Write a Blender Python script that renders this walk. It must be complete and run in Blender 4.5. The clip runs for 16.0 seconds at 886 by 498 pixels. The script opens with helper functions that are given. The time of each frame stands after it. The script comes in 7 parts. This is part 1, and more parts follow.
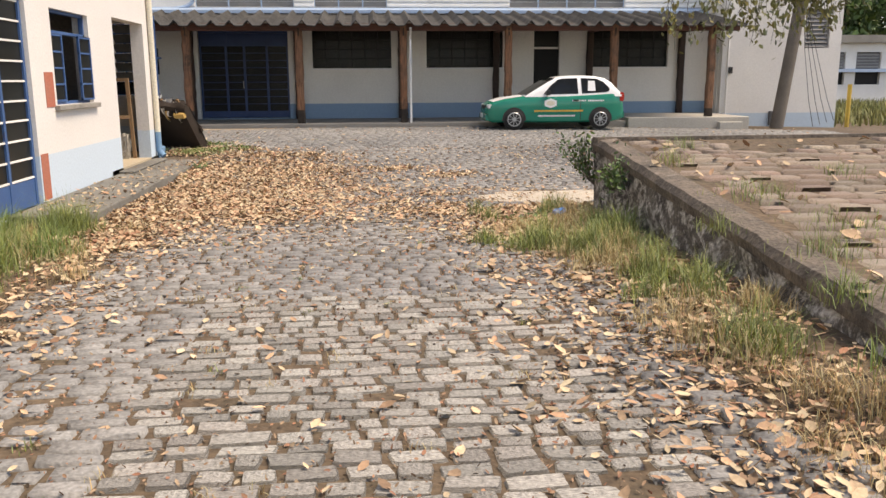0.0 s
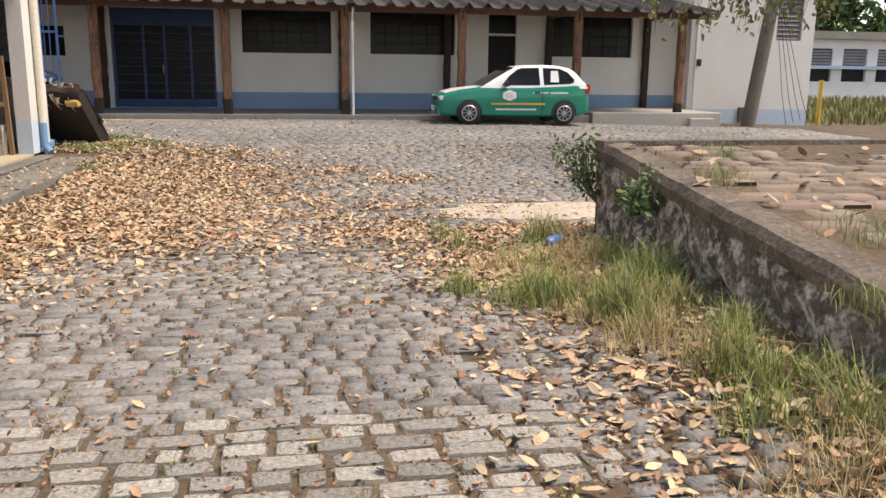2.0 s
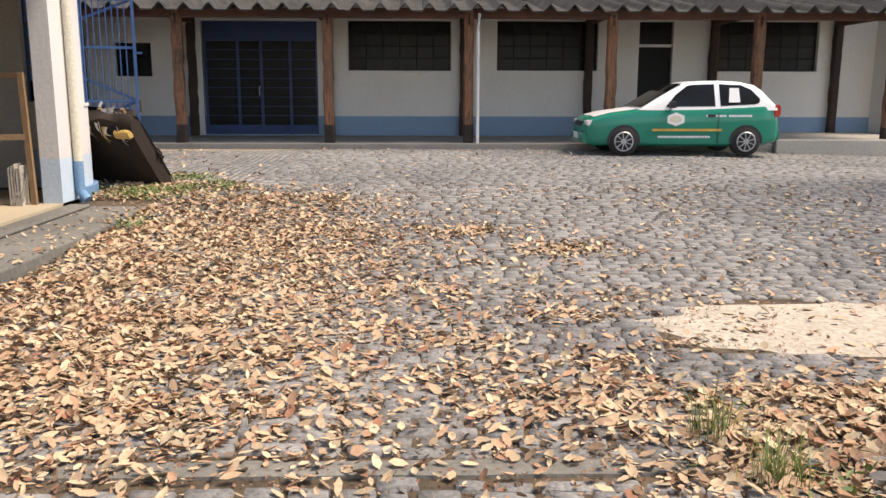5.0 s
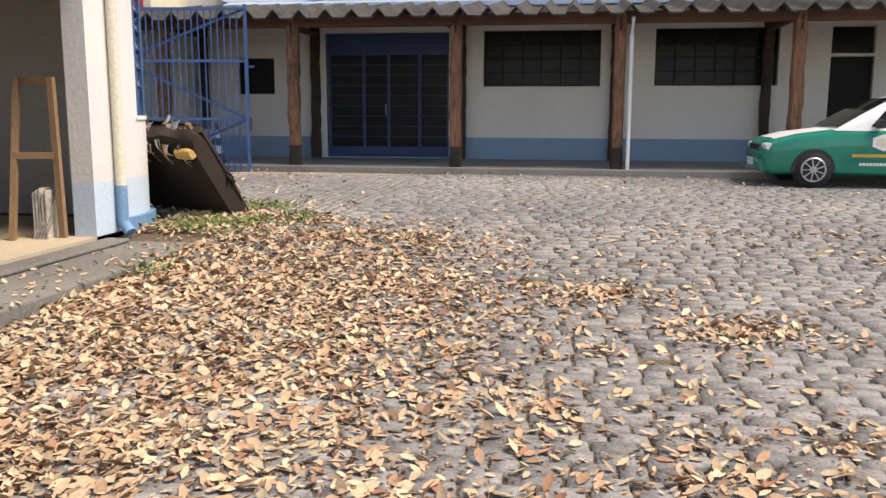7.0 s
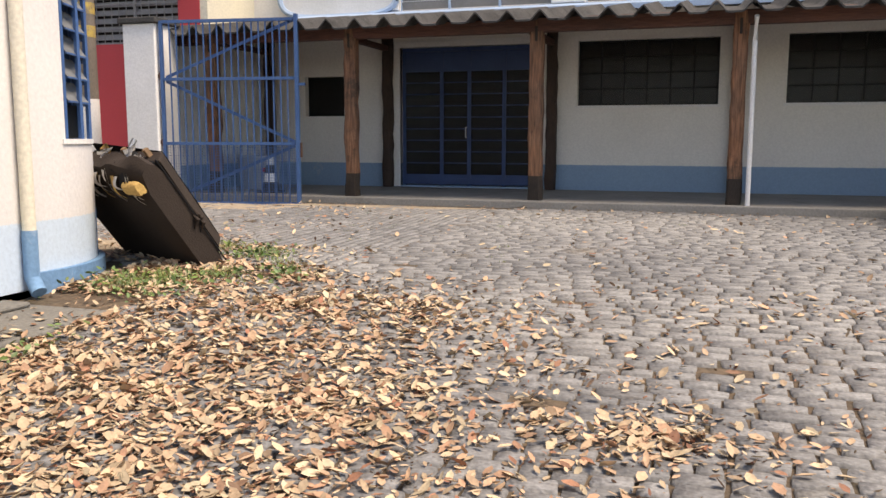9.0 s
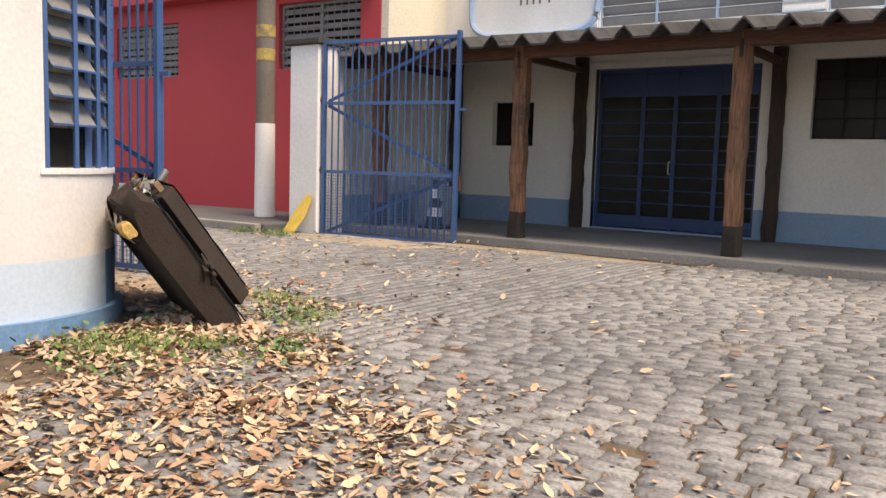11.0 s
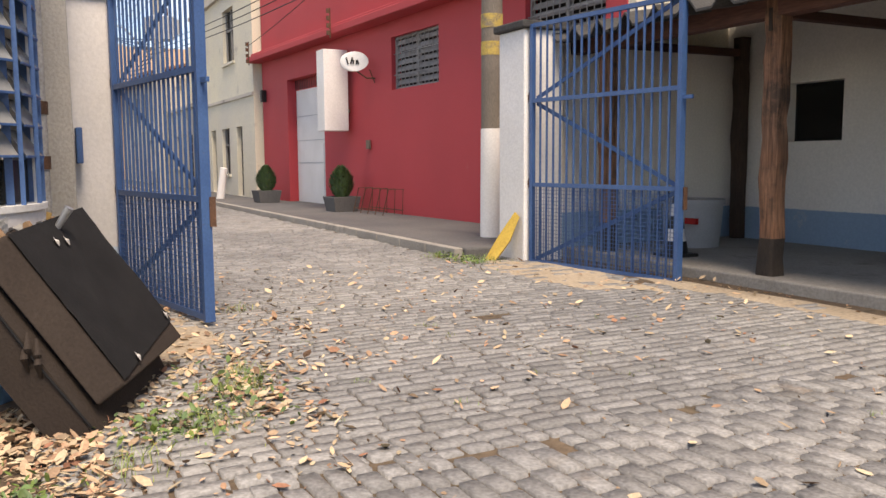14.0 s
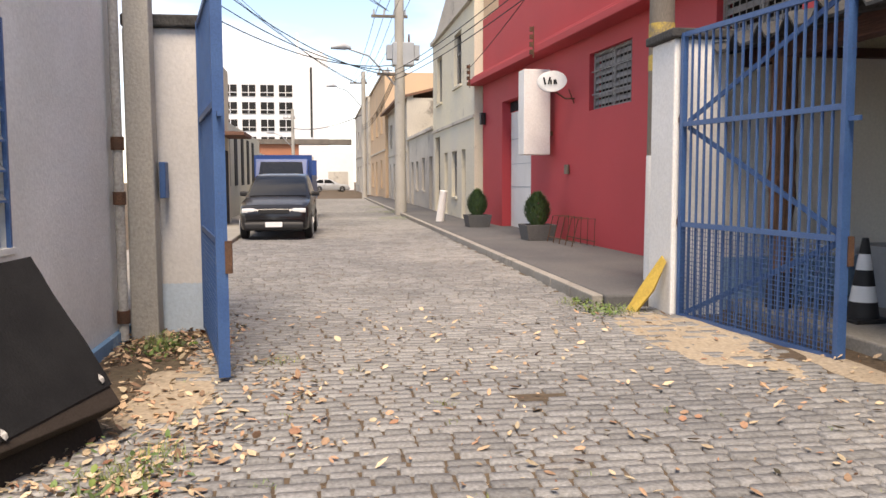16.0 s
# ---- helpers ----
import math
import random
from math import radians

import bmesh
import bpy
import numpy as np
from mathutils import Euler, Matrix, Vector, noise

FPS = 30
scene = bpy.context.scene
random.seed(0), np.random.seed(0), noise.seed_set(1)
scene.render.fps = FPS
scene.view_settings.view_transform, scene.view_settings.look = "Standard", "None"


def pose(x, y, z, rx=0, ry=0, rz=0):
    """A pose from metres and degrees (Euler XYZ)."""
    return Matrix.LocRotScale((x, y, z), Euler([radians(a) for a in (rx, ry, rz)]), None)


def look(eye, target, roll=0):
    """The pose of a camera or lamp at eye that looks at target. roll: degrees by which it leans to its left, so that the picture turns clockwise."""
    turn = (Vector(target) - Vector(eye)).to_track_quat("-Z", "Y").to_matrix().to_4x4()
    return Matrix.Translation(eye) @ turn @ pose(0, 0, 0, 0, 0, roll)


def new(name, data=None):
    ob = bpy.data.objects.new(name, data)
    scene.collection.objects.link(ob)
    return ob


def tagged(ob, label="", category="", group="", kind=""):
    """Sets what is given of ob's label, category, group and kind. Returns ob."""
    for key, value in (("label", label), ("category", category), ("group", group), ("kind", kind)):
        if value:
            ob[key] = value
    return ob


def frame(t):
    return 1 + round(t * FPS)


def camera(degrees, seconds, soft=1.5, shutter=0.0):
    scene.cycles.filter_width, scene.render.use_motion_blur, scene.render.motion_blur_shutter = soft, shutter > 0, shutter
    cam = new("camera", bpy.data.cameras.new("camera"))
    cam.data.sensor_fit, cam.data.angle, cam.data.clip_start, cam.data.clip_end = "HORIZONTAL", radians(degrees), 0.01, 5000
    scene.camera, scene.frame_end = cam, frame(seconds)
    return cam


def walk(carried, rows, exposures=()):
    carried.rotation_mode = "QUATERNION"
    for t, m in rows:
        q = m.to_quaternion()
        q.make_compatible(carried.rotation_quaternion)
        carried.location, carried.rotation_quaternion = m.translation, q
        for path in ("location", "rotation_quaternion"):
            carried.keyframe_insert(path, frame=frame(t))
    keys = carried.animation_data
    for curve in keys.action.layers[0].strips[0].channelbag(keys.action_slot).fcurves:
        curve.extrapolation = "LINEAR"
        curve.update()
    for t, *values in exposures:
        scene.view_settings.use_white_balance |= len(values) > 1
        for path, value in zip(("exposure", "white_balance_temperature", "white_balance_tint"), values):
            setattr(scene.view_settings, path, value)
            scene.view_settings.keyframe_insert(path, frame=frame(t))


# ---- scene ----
cam = camera(55.9, 16.0)
PATH = [
    (0, (0.028, 0.05, 1.519), (0.2, 2.002, 1.118), -0.3),
    (0.5, (0.148, 0.666, 1.499), (0.371, 2.615, 1.109), 0.3),
    (1, (0.175, 1.206, 1.465), (0.4, 3.156, 1.079), 0.6),
    (1.5, (0.166, 1.91, 1.445), (0.457, 3.846, 1.038), -0.5),
    (2, (0.132, 2.53, 1.43), (0.443, 4.46, 1.01), 0.7),
    (2.5, (0.066, 3.174, 1.412), (0.408, 5.101, 0.998), 0.3),
    (3, (0.004, 3.811, 1.396), (0.342, 5.748, 1.026), -0.6),
    (3.5, (-0.043, 4.42, 1.371), (0.263, 6.362, 1.002), -1.0),
    (4, (-0.056, 5.072, 1.378), (0.191, 7.024, 1.018), -1.4),
    (4.5, (-0.014, 5.736, 1.375), (0.098, 7.701, 1.021), -0.1),
    (4.7, (0.003, 6.066, 1.379), (0.096, 8.028, 1.003), 0.1),
    (7, (0.363, 8.991, 1.226), (0.054, 10.942, 0.909), 0.2),
    (7.5, (0.483, 9.622, 1.264), (0.16, 11.571, 0.951), 0.7),
    (8, (0.554, 10.307, 1.227), (0.11, 12.236, 0.946), 0.8),
    (8.2, (0.586, 10.559, 1.197), (0.101, 12.48, 0.921), 0.6),
    (10.3, (1.12, 13.111, 1.285), (0.217, 14.885, 1.09), 1.4),
    (10.5, (1.162, 13.315, 1.302), (0.186, 15.051, 1.122), 1.9),
    (11, (1.28, 14.009, 1.317), (0.117, 15.623, 1.113), 1.7),
    (11.5, (1.354, 14.636, 1.314), (0.008, 16.101, 1.105), 2.0),
    (12, (1.283, 15.298, 1.332), (-0.162, 16.66, 1.09), 2.3),
    (12.5, (1.288, 15.877, 1.368), (-0.254, 17.126, 1.116), 0.9),
    (13, (1.188, 16.457, 1.389), (-0.469, 17.549, 1.138), 0.3),
    (13.5, (1.099, 17.11, 1.434), (-0.598, 18.131, 1.163), -0.0),
    (14, (1.024, 17.695, 1.464), (-0.746, 18.6, 1.251), -0.4),
    (14.5, (0.889, 18.269, 1.473), (-0.943, 19.049, 1.288), 0.1),
    (15, (0.794, 18.776, 1.555), (-1.075, 19.465, 1.378), -0.0),
    (15.5, (0.652, 19.3, 1.598), (-1.283, 19.777, 1.435), 0.9),
    (16, (0.473, 19.795, 1.63), (-1.5, 20.079, 1.462), -0.2),
]
walk(cam, [(t, look(eye, target, roll)) for t, eye, target, roll in PATH], [(0.0, 1.06, 8350, 16), (7.0, 1.14, 7850, 16), (12.0, 1.13, 8300, 18), (16.0, 1.18, 8100, 17)])
# ---- light ----
SUN_EL, SUN_AZ = 60.0, 99.0   # degrees; azimuth clockwise from +y
world = bpy.data.worlds.new("sky")
scene.world = world
world.use_nodes = True
wn, wl = world.node_tree.nodes, world.node_tree.links
wn.clear()
w_out = wn.new("ShaderNodeOutputWorld")
w_bg = wn.new("ShaderNodeBackground")
w_sky = wn.new("ShaderNodeTexSky")
w_sky.sky_type, w_sky.sun_disc = "NISHITA", False
w_sky.sun_elevation, w_sky.sun_rotation = radians(SUN_EL), radians(SUN_AZ)
w_sky.dust_density, w_sky.ozone_density, w_sky.altitude = 0.0, 3.0, 1200
w_tc = wn.new("ShaderNodeTexCoord")
w_map = wn.new("ShaderNodeMapping")
w_map.inputs["Scale"].default_value = (1.0, 1.0, 3.2)
w_noise = wn.new("ShaderNodeTexNoise")
w_noise.inputs["Scale"].default_value, w_noise.inputs["Detail"].default_value = 2.2, 7.0
w_ramp = wn.new("ShaderNodeValToRGB")
w_ramp.color_ramp.elements[0].position, w_ramp.color_ramp.elements[1].position = 0.45, 0.72
w_mix = wn.new("ShaderNodeMix")
w_mix.data_type = "RGBA"
w_mix.inputs["B"].default_value = (5.3, 5.4, 5.5, 1)
wl.new(w_tc.outputs["Generated"], w_map.inputs["Vector"])
wl.new(w_map.outputs["Vector"], w_noise.inputs["Vector"])
wl.new(w_noise.outputs["Fac"], w_ramp.inputs["Fac"])
wl.new(w_ramp.outputs["Color"], w_mix.inputs["Factor"])
wl.new(w_sky.outputs["Color"], w_mix.inputs["A"])
wl.new(w_mix.outputs["Result"], w_bg.inputs["Color"])
wl.new(w_bg.outputs["Background"], w_out.inputs["Surface"])
w_bg.inputs["Strength"].default_value = 0.13
sun = new("sun", bpy.data.lights.new("sun", "SUN"))
sun.data.energy, sun.data.angle, sun.data.color = 2.6, radians(28), (1.0, 0.95, 0.87)
sun_dir = Vector((math.sin(radians(SUN_AZ)) * math.cos(radians(SUN_EL)), math.cos(radians(SUN_AZ)) * math.cos(radians(SUN_EL)), math.sin(radians(SUN_EL))))
sun.matrix_world = look(sun_dir * 50, (0, 0, 0))


# ---- materials ----
def mat(name, c1, c2=None, s1=1.5, s2=40.0, rough=0.85, bump=0.3, metal=0.0, vary=0.0, stain=None, stain_at=0.6, stain_scale=3.0,
        band=None, band_top=None, grain=None, fine=0.25, spec=0.5, by_object=False):
    """A surface with broad and fine variation; band: paint below band_top; grain: stretch of the fine noise; stain: a third colour in patches."""
    m = bpy.data.materials.new(name)
    m.use_nodes = True
    n, l = m.node_tree.nodes, m.node_tree.links
    b = n["Principled BSDF"]
    b.inputs["Metallic"].default_value, b.inputs["Roughness"].default_value = metal, rough
    b.inputs["Specular IOR Level"].default_value = spec
    tc = n.new("ShaderNodeTexCoord")
    vec = tc.outputs["Object"]
    big = n.new("ShaderNodeTexNoise")
    big.inputs["Scale"].default_value, big.inputs["Detail"].default_value = s1, 5.0
    l.new(vec, big.inputs["Vector"])
    fin = n.new("ShaderNodeTexNoise")
    fin.inputs["Scale"].default_value, fin.inputs["Detail"].default_value = s2, 4.0
    if grain:
        mp = n.new("ShaderNodeMapping")
        mp.inputs["Scale"].default_value = grain
        l.new(vec, mp.inputs["Vector"])
        l.new(mp.outputs["Vector"], fin.inputs["Vector"])
    else:
        l.new(vec, fin.inputs["Vector"])

    def mix(fac, a, bb, kind="MIX"):
        x = n.new("ShaderNodeMix")
        x.data_type, x.blend_type = "RGBA", kind
        for sock, v in (("Factor", fac), ("A", a), ("B", bb)):
            if isinstance(v, (tuple, float)):
                x.inputs[sock].default_value = v if isinstance(v, float) else (*v, 1)
            else:
                l.new(v, x.inputs[sock])
        return x.outputs["Result"]

    def remap(v, lo, hi, a=0.0, c=1.0):
        r = n.new("ShaderNodeMapRange")
        for i, q in enumerate((lo, hi, a, c)):
            r.inputs[i + 1].default_value = q
        l.new(v, r.inputs[0])
        return r.outputs[0]
    col = mix(remap(big.outputs["Fac"], 0.3, 0.7), c1, c2 or c1)
    if band:
        sep = n.new("ShaderNodeSeparateXYZ")
        l.new(vec, sep.inputs[0])
        wob = n.new("ShaderNodeMath")
        wob.operation = "MULTIPLY_ADD"
        wob.inputs[1].default_value = -0.03
        l.new(fin.outputs["Fac"], wob.inputs[0])
        l.new(sep.outputs["Z"], wob.inputs[2])
        col = mix(remap(wob.outputs[0], band_top - 0.02, band_top - 0.01, 1.0, 0.0), col, band)
    if stain:
        sn = n.new("ShaderNodeTexNoise")
        sn.inputs["Scale"].default_value, sn.inputs["Detail"].default_value, sn.inputs["Roughness"].default_value = stain_scale, 8.0, 0.7
        l.new(vec, sn.inputs["Vector"])
        col = mix(remap(sn.outputs["Fac"], stain_at, stain_at + 0.12, 0.0, 0.85), col, stain)
    col = mix(1.0, col, mix(remap(fin.outputs["Fac"], 0.25, 0.75), (1 - fine,) * 3, (1 + fine * 0.4,) * 3), "MULTIPLY")
    if vary:
        if by_object:
            src = n.new("ShaderNodeObjectInfo").outputs["Random"]
        else:
            src = n.new("ShaderNodeNewGeometry").outputs["Random Per Island"]
        hsv = n.new("ShaderNodeHueSaturation")
        l.new(remap(src, 0, 1, 1 - vary, 1 + vary), hsv.inputs["Value"])
        wn_ = n.new("ShaderNodeTexWhiteNoise")
        wn_.noise_dimensions = "1D"
        l.new(src, wn_.inputs["W"])
        l.new(remap(wn_.outputs["Value"], 0, 1, 0.5 - vary * 0.07, 0.5 + vary * 0.07), hsv.inputs["Hue"])
        l.new(remap(wn_.outputs["Value"], 0, 1, 1 + vary * 0.4, 1 - vary * 0.7), hsv.inputs["Saturation"])
        l.new(col, hsv.inputs["Color"])
        col = hsv.outputs["Color"]
    l.new(col, b.inputs["Base Color"])
    if bump:
        bp = n.new("ShaderNodeBump")
        bp.inputs["Strength"].default_value, bp.inputs["Distance"].default_value = bump, 0.02
        l.new(fin.outputs["Fac"], bp.inputs["Height"])
        l.new(bp.outputs["Normal"], b.inputs["Normal"])
    return m


def glass(name, tint, rough=0.05, alpha_mix=0.5):
    """Window glass, dusty: partly clear, partly a glossy tinted sheet."""
    m = mat(name, tint, tuple(c * 1.5 for c in tint), 2.0, 30, rough, 0.02, fine=0.1, spec=0.22)
    m.node_tree.nodes["Principled BSDF"].inputs["Alpha"].default_value = alpha_mix
    return m


BLUE = (0.25, 0.37, 0.50)
M_DIRT = mat("soil", (0.085, 0.058, 0.036), (0.15, 0.108, 0.07), 0.6, 18, 0.95, 0.8, stain=(0.085, 0.068, 0.042), stain_at=0.5, stain_scale=1.3, fine=0.5)
M_STONE = mat("granite_setts", (0.31, 0.302, 0.285), (0.165, 0.166, 0.168), 0.25, 42, 0.85, 0.4, vary=0.20, stain=(0.20, 0.165, 0.125), stain_at=0.60, stain_scale=1.6, fine=0.45)
M_STONE_OB = mat("granite_setts_near", (0.36, 0.345, 0.315), (0.28, 0.27, 0.25), 0.25, 9, 0.85, 0.9, vary=0.30, stain=(0.20, 0.15, 0.105), stain_at=0.62, stain_scale=1.6, fine=0.6, by_object=True)
M_PAVER = mat("brown_pavers", (0.29, 0.225, 0.175), (0.20, 0.165, 0.14), 0.5, 40, 0.9, 0.5, vary=0.25, stain=(0.36, 0.21, 0.13), stain_at=0.6, stain_scale=0.7, fine=0.35)
M_PAVER_OB = mat("brown_pavers_near", (0.29, 0.225, 0.175), (0.20, 0.165, 0.14), 0.5, 40, 0.9, 0.5, vary=0.25, stain=(0.36, 0.21, 0.13), stain_at=0.6, stain_scale=0.7, fine=0.35, by_object=True)
M_WHITE_A = mat("facade_paint", (0.82, 0.79, 0.74), (0.75, 0.72, 0.67), 0.7, 30, 0.9, 0.15, band=BLUE, band_top=0.74, stain=(0.56, 0.53, 0.48), stain_at=0.64, stain_scale=1.2, fine=0.1)
M_WHITE_B = mat("gatehouse_paint", (0.70, 0.675, 0.65), (0.64, 0.62, 0.595), 0.8, 30, 0.88, 0.2, band=(0.50, 0.60, 0.69), band_top=0.60, stain=(0.63, 0.60, 0.56), stain_at=0.66, stain_scale=1.5, fine=0.1)
M_BLUE_CORNER = mat("blue_plinth_paint", (0.12, 0.25, 0.42), (0.17, 0.31, 0.46), 1.5, 30, 0.8, 0.25, stain=(0.42, 0.52, 0.60), stain_at=0.56, stain_scale=2.2, fine=0.2)
M_WHITE = mat("white_paint", (0.80, 0.79, 0.77), (0.70, 0.69, 0.66), 1.2, 35, 0.85, 0.2, stain=(0.50, 0.47, 0.42), stain_at=0.66, stain_scale=2.0, fine=0.12)
M_RIGHT = mat("side_wing_paint", (0.78, 0.755, 0.715), (0.70, 0.675, 0.64), 0.6, 30, 0.9, 0.15, band=(0.48, 0.58, 0.67), band_top=0.36, stain=(0.58, 0.56, 0.51), stain_at=0.64, stain_scale=1.4, fine=0.1)
M_RED = mat("red_wall_paint", (0.50, 0.052, 0.062), (0.44, 0.046, 0.055), 0.5, 45, 0.75, 0.25, stain=(0.47, 0.12, 0.11), stain_at=0.66, stain_scale=1.3, fine=0.15)
M_CREAM = mat("cream_render", (0.74, 0.68, 0.52), (0.66, 0.62, 0.52), 0.5, 30, 0.9, 0.25, stain=(0.38, 0.35, 0.30), stain_at=0.60, stain_scale=0.9, fine=0.18)
M_OLD = mat("old_plaster", (0.60, 0.555, 0.48), (0.47, 0.43, 0.375), 0.5, 20, 0.92, 0.3, stain=(0.19, 0.175, 0.155), stain_at=0.57, stain_scale=0.8, fine=0.25)
M_ORANGE = mat("orange_render", (0.66, 0.46, 0.29), (0.58, 0.42, 0.28), 0.5, 25, 0.9, 0.2, fine=0.15)
M_BRICK = mat("far_brick", (0.47, 0.19, 0.10), (0.40, 0.17, 0.10), 0.5, 12, 0.9, 0.2, fine=0.2)
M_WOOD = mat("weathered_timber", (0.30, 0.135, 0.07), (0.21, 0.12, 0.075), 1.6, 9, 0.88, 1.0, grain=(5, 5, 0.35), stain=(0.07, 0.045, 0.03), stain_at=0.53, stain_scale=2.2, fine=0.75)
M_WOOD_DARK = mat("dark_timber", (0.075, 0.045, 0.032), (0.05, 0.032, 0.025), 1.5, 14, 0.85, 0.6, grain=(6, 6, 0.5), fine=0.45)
M_BEAM = mat("stained_beam", (0.15, 0.06, 0.04), (0.09, 0.042, 0.03), 1.0, 14, 0.8, 0.5, grain=(0.5, 6, 6), fine=0.45)
M_CHAR = mat("charred_timber", (0.03, 0.024, 0.02), (0.055, 0.04, 0.03), 4, 20, 0.95, 0.7, grain=(5, 5, 0.8), fine=0.4)
M_PINE = mat("raw_pine", (0.30, 0.185, 0.10), (0.23, 0.14, 0.075), 2, 14, 0.75, 0.3, grain=(6, 6, 0.6), fine=0.3)
M_FIBRO = mat("fibre_cement", (0.075, 0.073, 0.07), (0.042, 0.041, 0.04), 1.0, 35, 0.95, 0.5, stain=(0.022, 0.021, 0.02), stain_at=0.49, stain_scale=2.5, fine=0.35)
M_GATE = mat("gate_blue_enamel", (0.034, 0.092, 0.24), (0.048, 0.12, 0.28), 3, 60, 0.5, 0.15, stain=(0.13, 0.065, 0.04), stain_at=0.64, stain_scale=5, fine=0.2)
M_RUST = mat("rusty_steel", (0.17, 0.085, 0.05), (0.10, 0.055, 0.035), 8, 60, 0.8, 0.4, metal=0.3, fine=0.4)
M_DOOR_BLUE = mat("dark_blue_frame", (0.025, 0.055, 0.15), (0.035, 0.075, 0.19), 2, 40, 0.5, 0.1, fine=0.15)
M_FLASH = mat("pale_blue_flashing", (0.33, 0.46, 0.63), (0.40, 0.50, 0.64), 2, 40, 0.7, 0.15, stain=(0.30, 0.31, 0.32), stain_at=0.6, stain_scale=3, fine=0.15)
M_GLASS_DARK = glass("dusty_dark_glass", (0.014, 0.015, 0.014), 0.3, 0.85)
M_GLASS_PALE = mat("frosted_louvre_glass", (0.23, 0.235, 0.23), (0.16, 0.165, 0.165), 3, 40, 0.25, 0.05, stain=(0.18, 0.17, 0.16), stain_at=0.6, stain_scale=4, fine=0.15)
# near-black colour that stands in for the shade inside openings
M_UNLIT = mat("painted_unlit_dark", (0.03, 0.028, 0.026), (0.045, 0.042, 0.038), 1, 20, 0.95, 0.1)
M_SHADE = mat("window_mesh_screen", (0.012, 0.012, 0.013), (0.02, 0.02, 0.02), 1, 80, 0.9, 0.3)
M_ROOM = mat("room_plaster", (0.32, 0.295, 0.26), (0.24, 0.22, 0.195), 1, 25, 0.95, 0.2)
M_CONC = mat("concrete", (0.33, 0.31, 0.275), (0.25, 0.235, 0.21), 0.9, 35, 0.9, 0.35, stain=(0.17, 0.155, 0.13), stain_at=0.58, stain_scale=1.6, fine=0.25)
M_CONC_LT = mat("light_concrete", (0.46, 0.43, 0.38), (0.38, 0.36, 0.32), 0.9, 35, 0.9, 0.35, stain=(0.27, 0.25, 0.22), stain_at=0.6, stain_scale=1.8, fine=0.2)
M_PAVE = mat("dark_sidewalk", (0.085, 0.085, 0.088), (0.12, 0.117, 0.113), 0.7, 30, 0.9, 0.3, stain=(0.17, 0.155, 0.135), stain_at=0.62, stain_scale=1.5, fine=0.25)
M_TILE = mat("beige_floor", (0.50, 0.42, 0.30), (0.42, 0.35, 0.25), 1.2, 30, 0.7, 0.1, fine=0.15)
M_MOULD = mat("mouldy_wall", (0.19, 0.165, 0.14), (0.045, 0.04, 0.036), 3.2, 30, 0.97, 1.0, stain=(0.60, 0.57, 0.53), stain_at=0.47, stain_scale=8.0, fine=0.6)
M_COPING = mat("mouldy_coping", (0.21, 0.17, 0.135), (0.075, 0.065, 0.055), 3.0, 30, 0.97, 0.9, stain=(0.40, 0.36, 0.31), stain_at=0.60, stain_scale=6, fine=0.5)
M_SAND = mat("tan_sand", (0.42, 0.345, 0.255), (0.33, 0.265, 0.19), 1.5, 25, 0.95, 0.6, stain=(0.28, 0.225, 0.16), stain_at=0.56, stain_scale=2.5, fine=0.35)
M_SAND_PALE = mat("pale_sand", (0.54, 0.48, 0.40), (0.42, 0.37, 0.30), 1.5, 25, 0.95, 0.6, stain=(0.32, 0.27, 0.20), stain_at=0.56, stain_scale=2.5, fine=0.35)
M_APRON = mat("damp_concrete", (0.21, 0.20, 0.175), (0.13, 0.125, 0.112), 0.9, 35, 0.9, 0.35, stain=(0.09, 0.085, 0.07), stain_at=0.58, stain_scale=1.6, fine=0.3)
M_BLUE_DARK = mat("dark_blue_dado", (0.075, 0.17, 0.32), (0.10, 0.21, 0.36), 1.5, 30, 0.75, 0.2, stain=(0.30, 0.42, 0.52), stain_at=0.70, stain_scale=2.2, fine=0.15)
M_BLUEPLASTIC = mat("blue_plastic", (0.05, 0.20, 0.50), (0.04, 0.16, 0.42), 3, 30, 0.35, 0.05, fine=0.1)
M_LIME = mat("lime_flakes", (0.52, 0.50, 0.46), (0.36, 0.34, 0.31), 3, 40, 0.95, 0.5, fine=0.3)
M_POLE = mat("pole_concrete", (0.20, 0.17, 0.14), (0.14, 0.12, 0.10), 1.5, 30, 0.9, 0.3, grain=(4, 4, 0.6), fine=0.35)
M_YELLOW = mat("yellow_paint", (0.62, 0.42, 0.07), (0.50, 0.33, 0.06), 4, 40, 0.7, 0.2, fine=0.25)
M_YELLOW_OLD = mat("faded_yellow_paint", (0.50, 0.36, 0.09), (0.42, 0.30, 0.08), 4, 40, 0.85, 0.3, stain=(0.17, 0.145, 0.12), stain_at=0.47, stain_scale=6, fine=0.3)
M_WIRE = mat("cable_black", (0.012, 0.012, 0.013), None, 1, 20, 0.6, 0.0)
M_METAL = mat("galvanised", (0.42, 0.43, 0.44), (0.34, 0.35, 0.36), 4, 50, 0.45, 0.1, metal=0.7, fine=0.15)
M_STEEL_GREY = mat("grey_enamel", (0.40, 0.42, 0.44), (0.34, 0.36, 0.38), 2, 40, 0.5, 0.05, fine=0.1)
M_GREYWIN = mat("grey_steel_louvre", (0.30, 0.29, 0.28), (0.22, 0.215, 0.21), 2, 40, 0.6, 0.1, fine=0.2)
M_ROOF = mat("clay_roof", (0.24, 0.115, 0.07), (0.14, 0.08, 0.06), 1.0, 15, 0.9, 0.4, fine=0.4)
